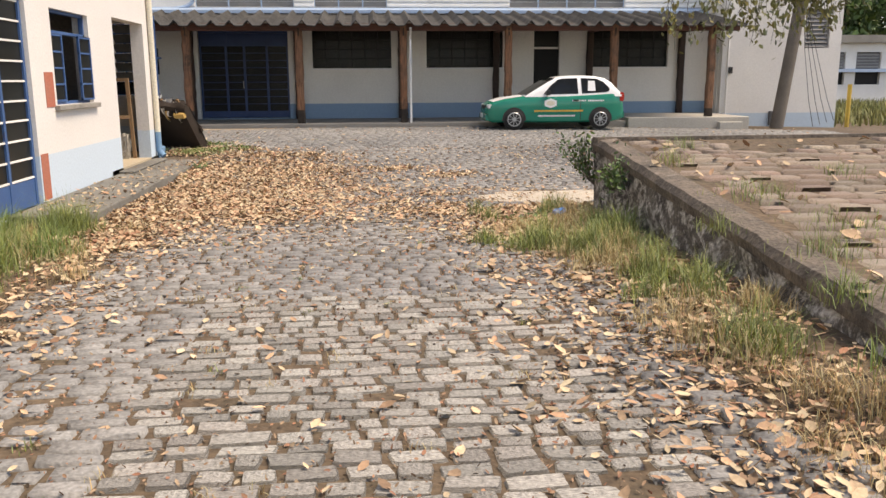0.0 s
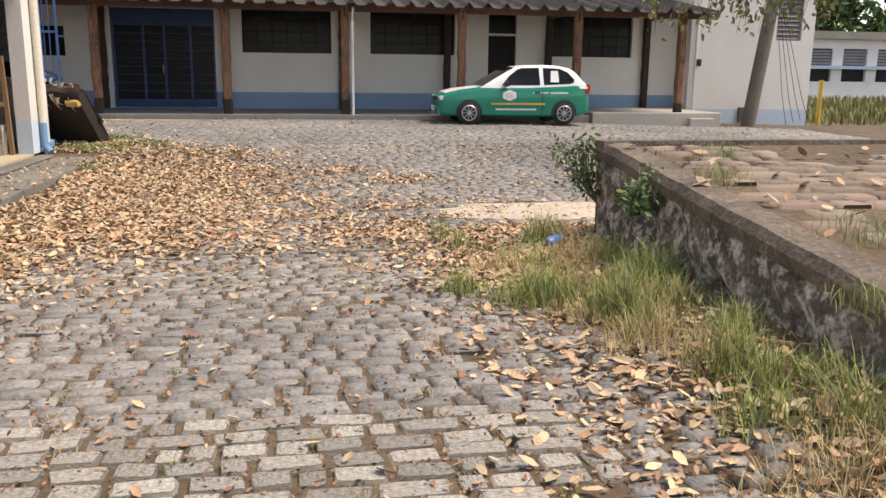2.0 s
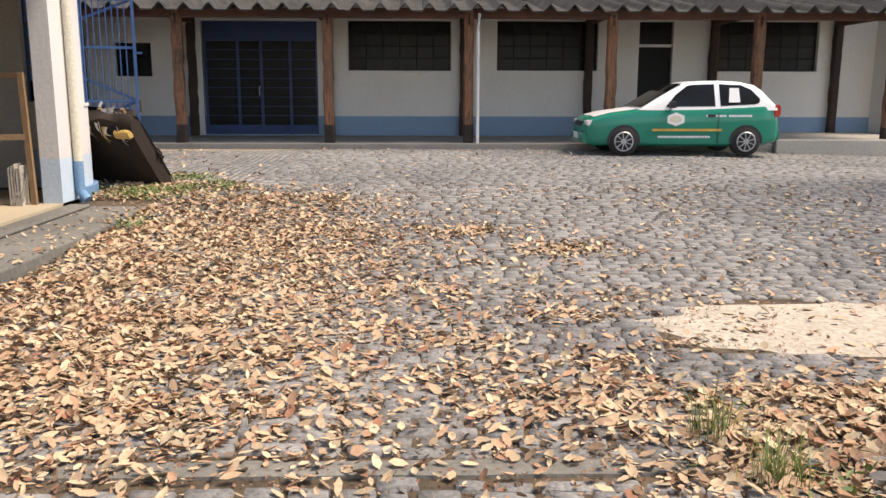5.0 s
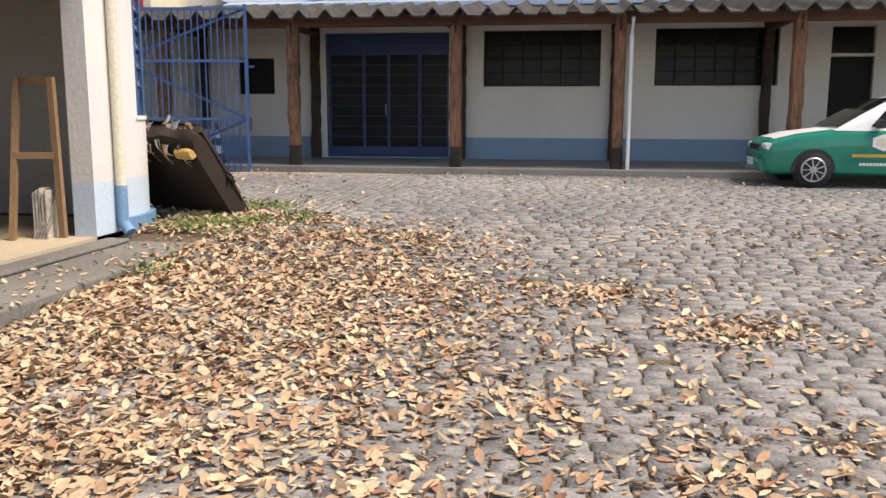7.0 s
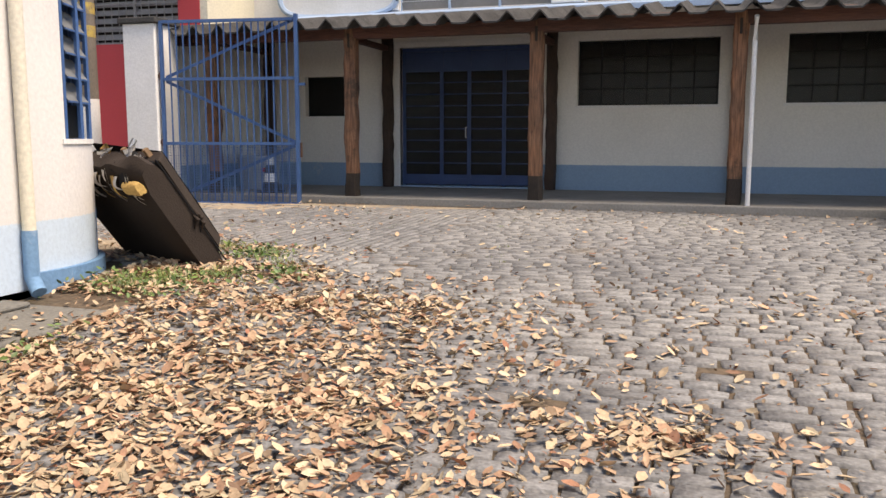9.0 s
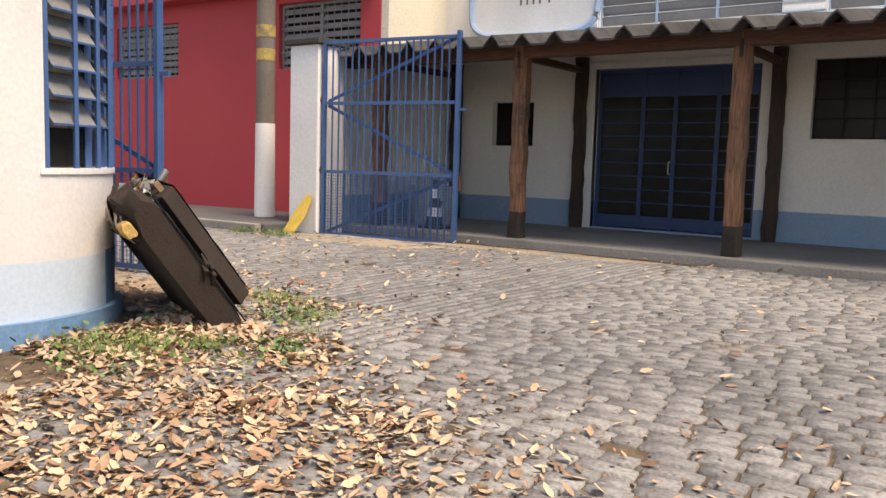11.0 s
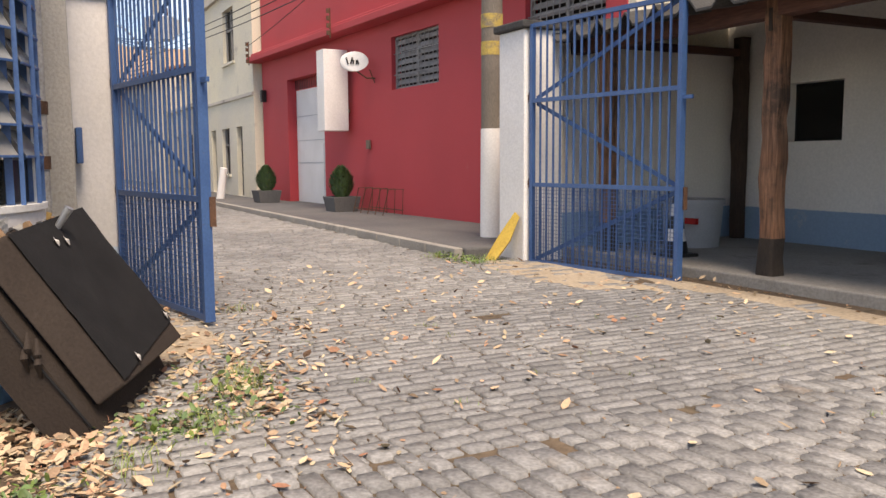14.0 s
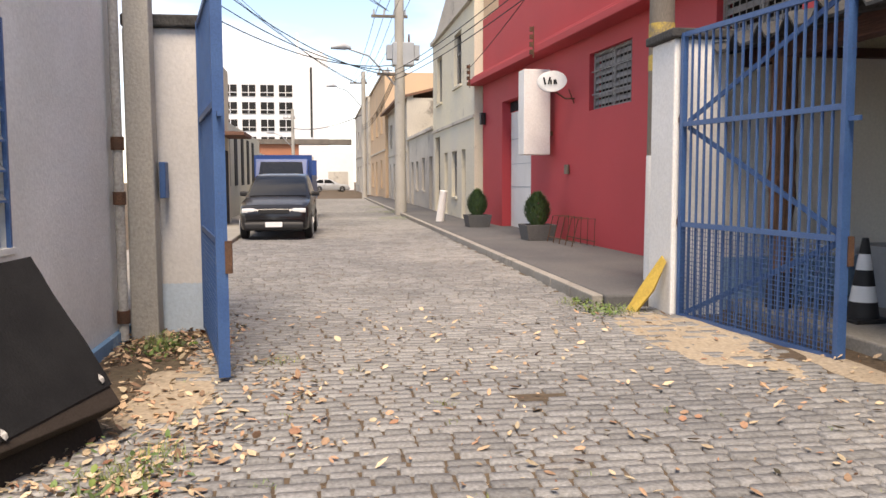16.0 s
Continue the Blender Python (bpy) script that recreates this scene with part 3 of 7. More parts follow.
low, high = Shape(), Shape()
angs = [i * 6 for i in range(16)]
def arc_wall(z0, z1, angles, k0=0.0, k1=-0.22, extra=None):
    s = Shape()
    outer = [arc(a, k0) for a in angles] + ([(extra, CY + RY + k0)] if extra else [])
    inner = [arc(a, k1) for a in angles] + ([(extra, CY + RY + k1)] if extra else [])
    s.loft([[(*p, z0), (*p, z1), (*q, z1), (*q, z0)] for p, q in zip(outer, inner)])
    return s
structure("wall_gatehouse_corner", arc_wall(-0.1, 1.17, angs), M_WHITE_B, "rounded white corner wall with blue foot", "wall", smooth=True)
structure("wall_gatehouse_corner_top", arc_wall(2.62, 4.4, angs), M_WHITE_B, "rounded white wall over the corner window", "wall", smooth=True)
structure("wall_gatehouse_corner_end", arc_wall(1.17, 2.62, [0, 4, 8]), M_WHITE_B, "white pier beside the corner window", "wall", smooth=True)
structure("wall_gatehouse_north", Shape().wall(-8.0, -5.05, -0.1, 4.4, CY + RY - 0.22, CY + RY), M_WHITE, "white painted wall, grimy and cracked", "wall")
structure("corner_plinth", arc_wall(-0.1, 0.22, [-12] + angs, 0.06, 0.004, -8.0), M_BLUE_CORNER, "blue painted curved plinth with flaking paint", "plinth", smooth=True)
structure("corner_band", arc_wall(0.225, 0.62, [40 + 5 * i for i in range(11)], 0.006, 0.001, -5.9), M_BLUE_DARK, "patch of darker blue dado paint", "paint", smooth=True)
structure("corner_sill", arc_wall(1.171, 1.21, [6 + 6 * i for i in range(15)], 0.014, -0.2, -5.1), M_WHITE, "thin white curved sill", "sill", smooth=True)
structure("wall_gatehouse_inner", Shape().box(-8.2, 13.4, -0.1, LT - 0.003, 13.6, 3.2).box(-8.2, 13.6, -0.1, -8.0, 17.6, 3.2).box(-8.2, 4, -0.1, -8.0, 13.4, 3.2).box(-8.2, 3.8, -0.1, LT - 0.003, 4, 3.2), M_ROOM, "dull plastered walls inside the gatehouse", "wall")
structure("floor_gatehouse", Shape().box(-8.0, 13.61, -0.1, -4.0, 17.4, 0.10), M_TILE, "dusty beige floor inside the gatehouse", "floor")
structure("ceiling_gatehouse", Shape().box(-8.2, 3.8, 3.2, LT - 0.003, 17.6, 3.3), M_ROOM, "plain gatehouse ceiling", "ceiling")
structure("roof_gatehouse", Shape().box(-8.2, -6, 4.4, -3.9, 18.0, 4.55), M_CONC, "concrete gatehouse roof slab", "roof")
structure("apron", Shape().box(-3.995, 9.6, -0.25, -3.1, 16.6, 0.035).box(-3.995, 13.9, 0.036, -3.75, 16.2, 0.075), M_APRON, "worn damp concrete apron along the gatehouse", "pavement", bevel=0.02)
# corner window: louvres
cw = thing("window_8", "blue steel corner window with tilted frosted glass louvres", "window", kind="structure")
facets = [arc(a, -0.09) for a in (9, 36, 63, 90)]
for a_ in (9, 22, 36, 50, 63, 77, 90):
    p = arc(a_, -0.01)
    part("mullion", Shape().box(p[0] - 0.014, p[1] - 0.014, 1.21, p[0] + 0.014, p[1] + 0.014, 2.62), M_GATE, cw)
for i, p in enumerate(facets):
    part("mullion", Shape().box(p[0] - 0.025, p[1] - 0.025, 1.21, p[0] + 0.025, p[1] + 0.025, 2.62), M_GATE, cw)
for i in range(3):
    p, q = Vector((*facets[i], 0)), Vector((*facets[i + 1], 0))
    nrm = (q - p).cross(Vector((0, 0, 1))).normalized()
    if nrm.dot(p - Vector((CX, CY, 0))) < 0:
        nrm = -nrm
    part("pane", Shape().bar(p + Vector((0, 0, 1.35)), q + Vector((0, 0, 1.35)), 0.005, 0.26), M_GLASS_DARK, cw)
    for j in range(6):
        z = 1.50 + j * 0.185
        a, b = p.lerp(q, 0.05), p.lerp(q, 0.95)
        lo, hi = nrm * 0.10 + Vector((0, 0, z)), nrm * -0.02 + Vector((0, 0, z + 0.165))
        th = nrm * 0.006
        part("slat", Shape().loft([[a + lo, a + lo + th, a + hi + th, a + hi], [b + lo, b + lo + th, b + hi + th, b + hi]]), M_GLASS_PALE, cw)
        part("rail", Shape().bar(a + lo, b + lo, 0.014, 0.014), M_GATE, cw)

# ---- gate ----
def gate_leaf(hinge, free, z0, z1, label):
    """A steel bar gate from hinge to free edge: frame, two rails, braces, bars, and wire mesh below."""
    h, e = Vector((*hinge, 0)), Vector((*free, 0))
    d = (e - h).normalized()
    n = Vector((-d.y, d.x, 0))
    W, Z = (e - h).length, Vector((0, 0, 1))
    g = thing("gate_leaf", label, "gate", "pair of yard gates")
    at = lambda s, z, o=0.0: h + d * s + Z * z + n * o
    for nm, s in (("hinge_stile", 0.03), ("lock_stile", W - 0.04)):
        part(nm, Shape().bar(at(s, z0), at(s, z1 + (0.06 if s > 1 else 0)), 0.06 if s < 1 else 0.085, 0.05, d), M_GATE, g)
    zr = (z0 + 0.03, z0 + (z1 - z0) * 0.335, z0 + (z1 - z0) * 0.685, z1 - 0.02)
    for z in zr:
        part("rail", Shape().bar(at(0.06, z), at(W - 0.08, z), 0.045, 0.05), M_GATE, g)
    for a, b in (((0.08, zr[2] + 0.03), (W - 0.1, z1 - 0.03)), ((0.08, zr[2] - 0.03), (W - 0.1, zr[1] + 0.03)), ((0.08, z0 + 0.06), (W - 0.1, zr[1] - 0.03))):
        part("brace", Shape().bar(at(a[0], a[1], 0.033), at(b[0], b[1], 0.033), 0.014, 0.05), M_GATE, g)
    for i in range(1, 19):
        s = 0.06 + (W - 0.14) * i / 19
        part("bar", Shape().bar(at(s, z0 + 0.05), at(s, z1 - 0.04), 0.02, 0.02, d), M_GATE, g)
    ms = Shape()
    cnt = int(W / 0.045)
    for i in range(1, cnt):
        ms.bar(at(W * i / cnt, z0 + 0.05, -0.018), at(W * i / cnt, zr[1], -0.018), 0.005, 0.005, d)
    for j in range(1, int((zr[1] - z0) / 0.045)):
        ms.bar(at(0.05, z0 + 0.045 * j, -0.018), at(W - 0.06, z0 + 0.045 * j, -0.018), 0.005, 0.005)
    part("wire_mesh", ms, M_GATE, g, "square wire mesh on the lower third")
    for z in (zr[1] + 0.02, zr[2] + 0.05):
        part("hinge", Shape().tube([at(0.0, z - 0.06), at(0.0, z + 0.06)], 0.03, 8).bar(at(-0.13, z), at(0.0, z), 0.03, 0.06), M_RUST, g, "rusty strap hinge", smooth=True)
    part("catch", Shape().bar(at(W - 0.04, zr[2] - 0.1), at(W + 0.1, zr[2] - 0.1), 0.03, 0.04), M_GATE, g)
    part("latch", Shape().bar(at(W - 0.02, zr[1] + 0.02, 0.05), at(W - 0.02, zr[1] - 0.22, 0.05), 0.05, 0.05), M_RUST, g, "rusty latch and chain")
    return g


gate_leaf((-8.0, 23.575), (-5.63, 23.92), 0.13, 3.14, "blue steel bar gate standing open against the porch")
gate_leaf((-8.02, 18.63), (-5.79, 19.06), 0.16, 3.14, "blue steel bar gate standing open beside the gatehouse")
gp = thing("gate_pillar", "white painted gate pillar with a crumbling grey cap", "pillar", "gate pillars")
part("shaft", Shape().box(-8.66, 23.5, 0.05, -8.04, 24.1, 3.1), M_WHITE, gp, bevel=0.02)
part("cap", Shape().box(-8.72, 23.44, 3.101, -7.98, 24.16, 3.2), M_FIBRO, gp, bevel=0.02)
gp2 = thing("gate_pillar", "white gate pillar with a blue foot and stained top", "pillar", "gate pillars")
part("shaft", Shape().box(-8.62, 17.9, 0.05, -8.08, 18.62, 3.1), M_WHITE_B, gp2, bevel=0.02)
part("cap", Shape().box(-8.68, 17.9, 3.101, -8.02, 18.68, 3.22), M_FIBRO, gp2, bevel=0.02)
cp = thing("service_pole", "square concrete meter pole beside the gatehouse", "pole")
part("shaft", Shape().loft([[(-7.86 + a * w, 18.1 + b * w, z) for a, b in ((-1, -1), (1, -1), (1, 1), (-1, 1))] for z, w in ((0.1, 0.13), (7, 0.10))]), M_CONC_LT, cp, bevel=0.015)
part("meter_box", Shape().box(-8.03, 18.25, 1.45, -7.85, 18.31, 1.80), M_GATE, cp, "small blue meter box", bevel=0.01)
dp2 = thing("downpipe", "old white downpipe with flaking paint and rust", "pipe")
part("pipe", Shape().tube([(-7.55, 17.95, 0.14), (-7.55, 17.95, 4.3)], 0.045, 10), M_LIME, dp2, smooth=True)
for z in (0.3, 1.4, 1.9):
    part("collar", Shape().tube([(-7.55, 17.95, z), (-7.55, 17.95, z + 0.12)], 0.06, 10), M_RUST, dp2, smooth=True)
dp3 = thing("downpipe", "cream downpipe on the gatehouse pier, blue at its foot", "pipe")
part("pipe", Shape().tube([(-3.945, 16.42, 0.55), (-3.945, 16.42, 4.3)], 0.05, 12), M_CREAM, dp3, smooth=True)
part("shoe", Shape().tube([(-3.945, 16.42, 0.55), (-3.945, 16.42, 0.2), (-3.85, 16.38, 0.1)], 0.056, 12), M_BLUE_CORNER, dp3, "blue painted pipe foot", smooth=True)

# ---- retaining wall and platform ----
P0, P1 = (0.5, -4.0), (2.66, 9.6)
PT = 0.84
def plat_x(y):
    return float(edge_x(y))
rw = Shape()
ys = [-4 + 0.22 * i for i in range(62)] + [9.6]
zs_ = [0.0, 0.25, 0.45, 0.6, 0.75, 0.88, 1.0]
rings = []
for y in ys:
    r = []
    for u in zs_:
        z = -0.5 + (float(ramp_z(y)) - 0.14 + 0.5) * u
        k = noise.fractal(Vector((y * 3.5, z * 5, 1.0)), 1.0, 2.0, 5) * 0.075
        r.append((plat_x(y) + 0.05 + k - 0.04 * (1 - u), y, z))
    rings.append(r)
rw.loft(rings, False, False)
back = []
for i in range(70):
    x = plat_x(9.6) + 0.06 + 0.3 * i
    back.append([(x, 9.62 + 0.035 * (x - 2.6) + noise.noise(Vector((x * 2, z * 3, 4))) * 0.04, -0.5 + 1.2 * z) for z in zs_])
rw.loft(back, False, False)
structure("retaining_wall", rw, M_MOULD, "black-stained rough retaining wall with pale lime patches", "retaining wall", smooth=True)
cop = []
for y in ys:
    k = noise.noise(Vector((y * 3, 0, 7))) * 0.025
    x = plat_x(y)
    t_ = float(ramp_z(y))
    k2 = noise.noise(Vector((y * 7, 3, 7))) * 0.02
    cop.append([(x + 0.03 + k, y, t_ - 0.15), (x + 0.012 + k + k2, y, t_ - 0.07), (x + 0.05 + k + k2, y, t_ + k * 0.5 - 0.01), (x + 0.24, y, t_ + 0.008), (x + 0.28, y, t_ - 0.12)])
structure("coping", Shape().loft(cop).loft([[(x, 9.66 + 0.035 * (x - 2.6), 0.66), (x, 9.67 + 0.035 * (x - 2.6), 0.80), (x, 9.6 + 0.035 * (x - 2.6), PT), (x, 9.4 + 0.035 * (x - 2.6), PT + 0.01), (x, 9.38 + 0.035 * (x - 2.6), 0.70)] for x in [2.62 + 0.4 * i for i in range(50)]]),
          M_COPING, "mould-darkened concrete coping", "coping", smooth=True)
structure("platform", Shape().face([(2.8, -4, float(ramp_z(-4)) - 0.03), (24, -4, float(ramp_z(-4)) - 0.03), (24, 9.5, 0.81), (2.8, 9.5, 0.81)]).face([(2.8, 9.5, 0.81), (24, 9.5, 0.81), (24, 10.2, 0.80), (2.8, 9.55, 0.80)]), M_DIRT, "raised soil platform under brown pavers", "ground")

# ---- street: pavements and kerbs ----
kerb_l, kerb_r = Shape(), Shape()
structure("pavement_right", Shape().box(-64, 23.0, -0.1, -8.7, 25.8, 0.29), M_PAVE, "dark cement pavement along the red building", "pavement", bevel=0.03)
kr = Shape()
for i in range(62):
    a = -8.75 - i * 0.9
    kr.box(a - 0.88, 22.86, -0.05, a, 22.995, 0.285)
structure("kerb", kr, M_CONC, "row of worn granite kerb stones", "kerb", bevel=0.015)
structure("pavement_left", Shape().box(-64, 16.0, -0.1, -8.65, 17.75, 0.27), M_CONC, "narrow cement pavement", "pavement", bevel=0.03)
structure("wall_street_left", Shape().box(-44, 16.3, 0.1, -27, 16.6, 3.6).box(-26.9, 15.8, 0.1, -24.0, 16.9, 5.0).box(-64, 16.3, 0.1, -44.1, 16.6, 3.0), M_CREAM, "stained cream street wall with brick piers", "wall")
structure("awning_left", Shape().box(-26.8, 16.91, 2.9, -24.2, 17.6, 3.0), M_ROOF, "little tiled awning over a street door", "awning")
# panels on the wall face coloured as shaded openings; nothing is cut
lw = Shape()
for i in range(5):
    lw.box(-29.5 - i * 2.6, 16.605, 1.4, -28.6 - i * 2.6, 16.64, 3.3)
structure("wall_slots", lw, M_UNLIT, "narrow dark panels on the street wall, coloured as shaded openings", "window")
structure("door_street_left", Shape().box(-26.2, 16.905, 0.27, -25.1, 16.93, 2.5), M_SHADE, "dark grille door", "door")

# ---- red building ----
RED = thing("red_building", "red painted two-storey building with a projecting ledge", "building", at=pose(-8.5, 25.5, 0, 0, 0, 2.86))
RWIN = [(-7.42, -5.35, 2.98, 4.10), (-2.45, -0.45, 3.03, 4.25), (-14.1, -11.35, 0.25, 3.75)]
part("wall", Shape().wall(-16.35, 0, -0.1, 4.45, 0, 0.3, RWIN), M_RED, RED)
part("side_wall", Shape().box(-0.25, 0.31, -0.1, 0, 12, 9.5).box(0.003, 0.02, -0.1, 0.16, 12, 9.5), M_CREAM, RED, "cream painted flank wall")
part("side_wall", Shape().box(-16.35, 0.31, -0.1, -16.1, 12, 7), M_RED, RED)
part("rear_wall", Shape().box(-16.1, 11.8, -0.1, -0.26, 12, 9), M_RED, RED)
part("ledge", Shape().box(-16.6, -0.42, 4.452, 0.0, 0.3, 4.62).box(-16.5, -0.30, 4.621, 0, 0.3, 4.72), M_RED, RED, "projecting red ledge", bevel=0.02)
part("upper_wall", Shape().box(-16.35, 0.0, 4.722, 0.0, 0.3, 6.4).box(-14.6, 0.02, 6.401, 0, 0.32, 9.5), M_RED, RED)
part("orange_wall", Shape().box(-16.35, 0.02, 6.402, -14.62, 0.3, 9.5), M_ORANGE, RED, "orange painted upper corner")
for h in RWIN[:2]:
    w = part("window", Shape().box(h[0], 0.10, h[2], h[0] + 0.05, 0.18, h[3]).box(h[1] - 0.05, 0.10, h[2], h[1], 0.18, h[3]).box(h[0], 0.10, h[2], h[1], 0.18, h[2] + 0.05).box(h[0], 0.10, h[3] - 0.05, h[1], 0.18, h[3])
             .box((h[0] + h[1]) / 2 - 0.03, 0.1, h[2], (h[0] + h[1]) / 2 + 0.03, 0.18, h[3]), M_GREYWIN, RED, "grey steel louvre window")
    for j in range(7):
        z = h[2] + 0.08 + j * (h[3] - h[2] - 0.14) / 7
        part("slat", Shape().bar((h[0] + 0.05, 0.13, z + 0.07), (h[1] - 0.05, 0.13, z + 0.07), 0.008, 0.13, (0, 0.6, 1)), M_GREYWIN, w)
    for i in range(1, 12):
        x = h[0] + (h[1] - h[0]) * i / 12
        part("bar", Shape().box(x - 0.006, 0.06, h[2], x + 0.006, 0.072, h[3]), M_GREYWIN, w)
    for z in (h[2] + 0.3, h[2] + 0.75):
        part("bar", Shape().box(h[0], 0.055, z, h[1], 0.06, z + 0.02), M_GREYWIN, w)
    # dark sheet painted as the unlit room behind the louvres
    part("dark_behind", Shape().box(h[0], 0.25, h[2], h[1], 0.27, h[3]), M_UNLIT, w)
rd = part("door", Shape().box(-14.08, 0.26, 0.25, -11.37, 0.3, 3.45), M_WHITE, RED, "white sheet-metal roller door, shut")
for z in (1.4, 1.42 + 0.6, 2.7):
    part("seam", Shape().box(-14.06, 0.250, z, -11.4, 0.259, z + 0.015), M_STEEL_GREY, rd)
part("wicket", Shape().box(-12.05, 0.248, 0.27, -12.03, 0.259, 1.9).box(-12.05, 0.247, 1.9, -11.42, 0.259, 1.92), M_STEEL_GREY, rd)
gr = Shape()
for i in range(20):
    gr.box(-14.05 + i * 0.135, 0.22, 3.46, -14.02 + i * 0.135, 0.25, 3.74)
part("fanlight_grille", gr, M_WIRE, RED)
part("lantern", Shape().box(-16.1, -0.16, 3.25, -15.95, -0.02, 3.6), M_WIRE, RED, "small black wall lantern")
part("wall_lamp", Shape().tube([(-8.55, -0.06, 1.72), (-8.55, -0.06, 1.92)], 0.06, 8), M_POLE, RED, "small grey wall lamp", smooth=True)
for x in (-9.75, -16.2):
    ins = Shape().bar((x, -0.45, 4.35), (x, -0.45, 5.05), 0.02, 0.03)
    for j in range(4):
        ins.tube([(x, -0.5, 4.42 + j * 0.17), (x, -0.5, 4.52 + j * 0.17)], 0.045, 8)
    part("insulator_rack", ins, M_RUST, RED, smooth=True)
sb = thing("box_sign", "blank white projecting box sign on the red wall", "sign", at=pose(-8.5, 25.5, 0, 0, 0, 2.86))
part("body", Shape().box(-9.95, -0.74, 2.16, -9.5, -0.12, 4.06), M_WHITE, sb, bevel=0.015)
for z in (2.6, 3.9):
    part("bracket", Shape().box(-9.78, -0.12, z, -9.68, -0.002, z + 0.1), M_RUST, sb)
oval = thing("oval_sign", "small white oval sign with dark marks on a bracket", "sign", at=pose(-8.5, 25.5, 0, 0, 0, 2.86))
rr = [[(-8.36 + r * 0.19 * math.cos(a) + k, -0.47 + 0.26 * r * math.cos(a), 3.66 + r * 0.22 * math.sin(a)) for a in [i * math.pi / 16 for i in range(32)]] for r, k in ((0.97, -0.03), (1.0, -0.02), (1.0, 0.02), (0.97, 0.03))]
part("board", Shape().loft(rr), M_WHITE, oval, smooth=True)
part("bracket", Shape().tube([(-8.36, -0.42, 3.46), (-8.28, -0.2, 3.3), (-8.25, -0.004, 3.3)], 0.018, 8).tube([(-8.3, -0.12, 3.5), (-8.27, -0.004, 3.2)], 0.012, 6), M_RUST, oval, smooth=True)
mk = Shape()
for dx, z0, z1, tilt in ((-0.13, 3.60, 3.75, 0.03), (-0.07, 3.60, 3.75, -0.03), (-0.01, 3.60, 3.69, 0.0), (0.06, 3.60, 3.69, 0.0), (0.11, 3.60, 3.69, 0.02)):
    x, y = -8.33 + dx * 0.59, -0.488 + dx * 0.81
    mk.bar((x - tilt, y - tilt, z1), (x, y, z0), 0.028, 0.028)
part("marking", mk, M_WIRE, oval, "dark painted marks")


def planter(lx, ly):
    p = thing("planter", "square grey planter with a clipped conifer", "planter", "planters by the red wall", at=pose(-8.5, 25.5, 0.29, 0, 0, 2.86) @ pose(lx, ly, 0))
    part("box", Shape().loft([[(a * w, b * w, z) for a, b in ((-1, -1), (1, -1), (1, 1), (-1, 1))] for w, z in ((0.28, 0), (0.34, 0.34), (0.30, 0.34), (0.29, 0.28))]), M_PAVE, p, bevel=0.01)
    rng = np.random.RandomState(int(abs(lx) * 10))
    n = 1500
    u = rng.rand(n)
    z = 0.30 + u * 0.68
    r = 0.27 * np.sin(np.clip(u * 0.9 + 0.1, 0, 1) * math.pi) ** 0.7 * (0.75 + 0.3 * rng.rand(n))
    a = rng.rand(n) * 6.283
    c = np.stack([r * np.cos(a), r * np.sin(a), z], -1)
    d = np.stack([np.cos(a) * 0.5, np.sin(a) * 0.5, 0.7 + 0.5 * rng.rand(n)], -1) * 0.10
    s = np.stack([-np.sin(a), np.cos(a), 0 * a], -1) * 0.022
    v = np.stack([c - s, c + s, c + d], 1).reshape(-1, 3)
    ob = new("shrub", mesh_np("shrub", v, np.arange(3 * n).reshape(-1, 3), M_LEAF))
    ob.parent = p
    tagged(ob, "dense dark green clipped conifer")
    part("stem", Shape().tube([(0, 0, 0.27), (0, 0, 0.8)], 0.03, 6), M_POLE, p)


M_LEAF = mat("conifer_green", (0.05, 0.105, 0.03), (0.085, 0.15, 0.045), 3, 20, 0.7, 0.0, vary=0.35, fine=0.2)
planter(-13.95, -0.75)
planter(-8.85, -0.62)
rk = thing("bicycle_rack", "low rusty bicycle rack of bent bars", "bicycle rack", at=pose(-8.5, 25.5, 0.29, 0, 0, 2.86))
for i in range(5):
    x = -8.35 + i * 0.38
    part("hoop", Shape().tube([(x, -0.55, 0.0), (x + 0.08, -0.45, 0.55), (x + 0.12, -0.12, 0.55), (x + 0.03, -0.1, 0.0)], 0.011, 6), M_RUST, rk, smooth=True)
part("rail", Shape().tube([(-8.4, -0.52, 0.1), (-6.75, -0.52, 0.1)], 0.011, 6).tube([(-8.4, -0.1, 0.1), (-6.75, -0.1, 0.1)], 0.011, 6), M_RUST, rk, smooth=True)


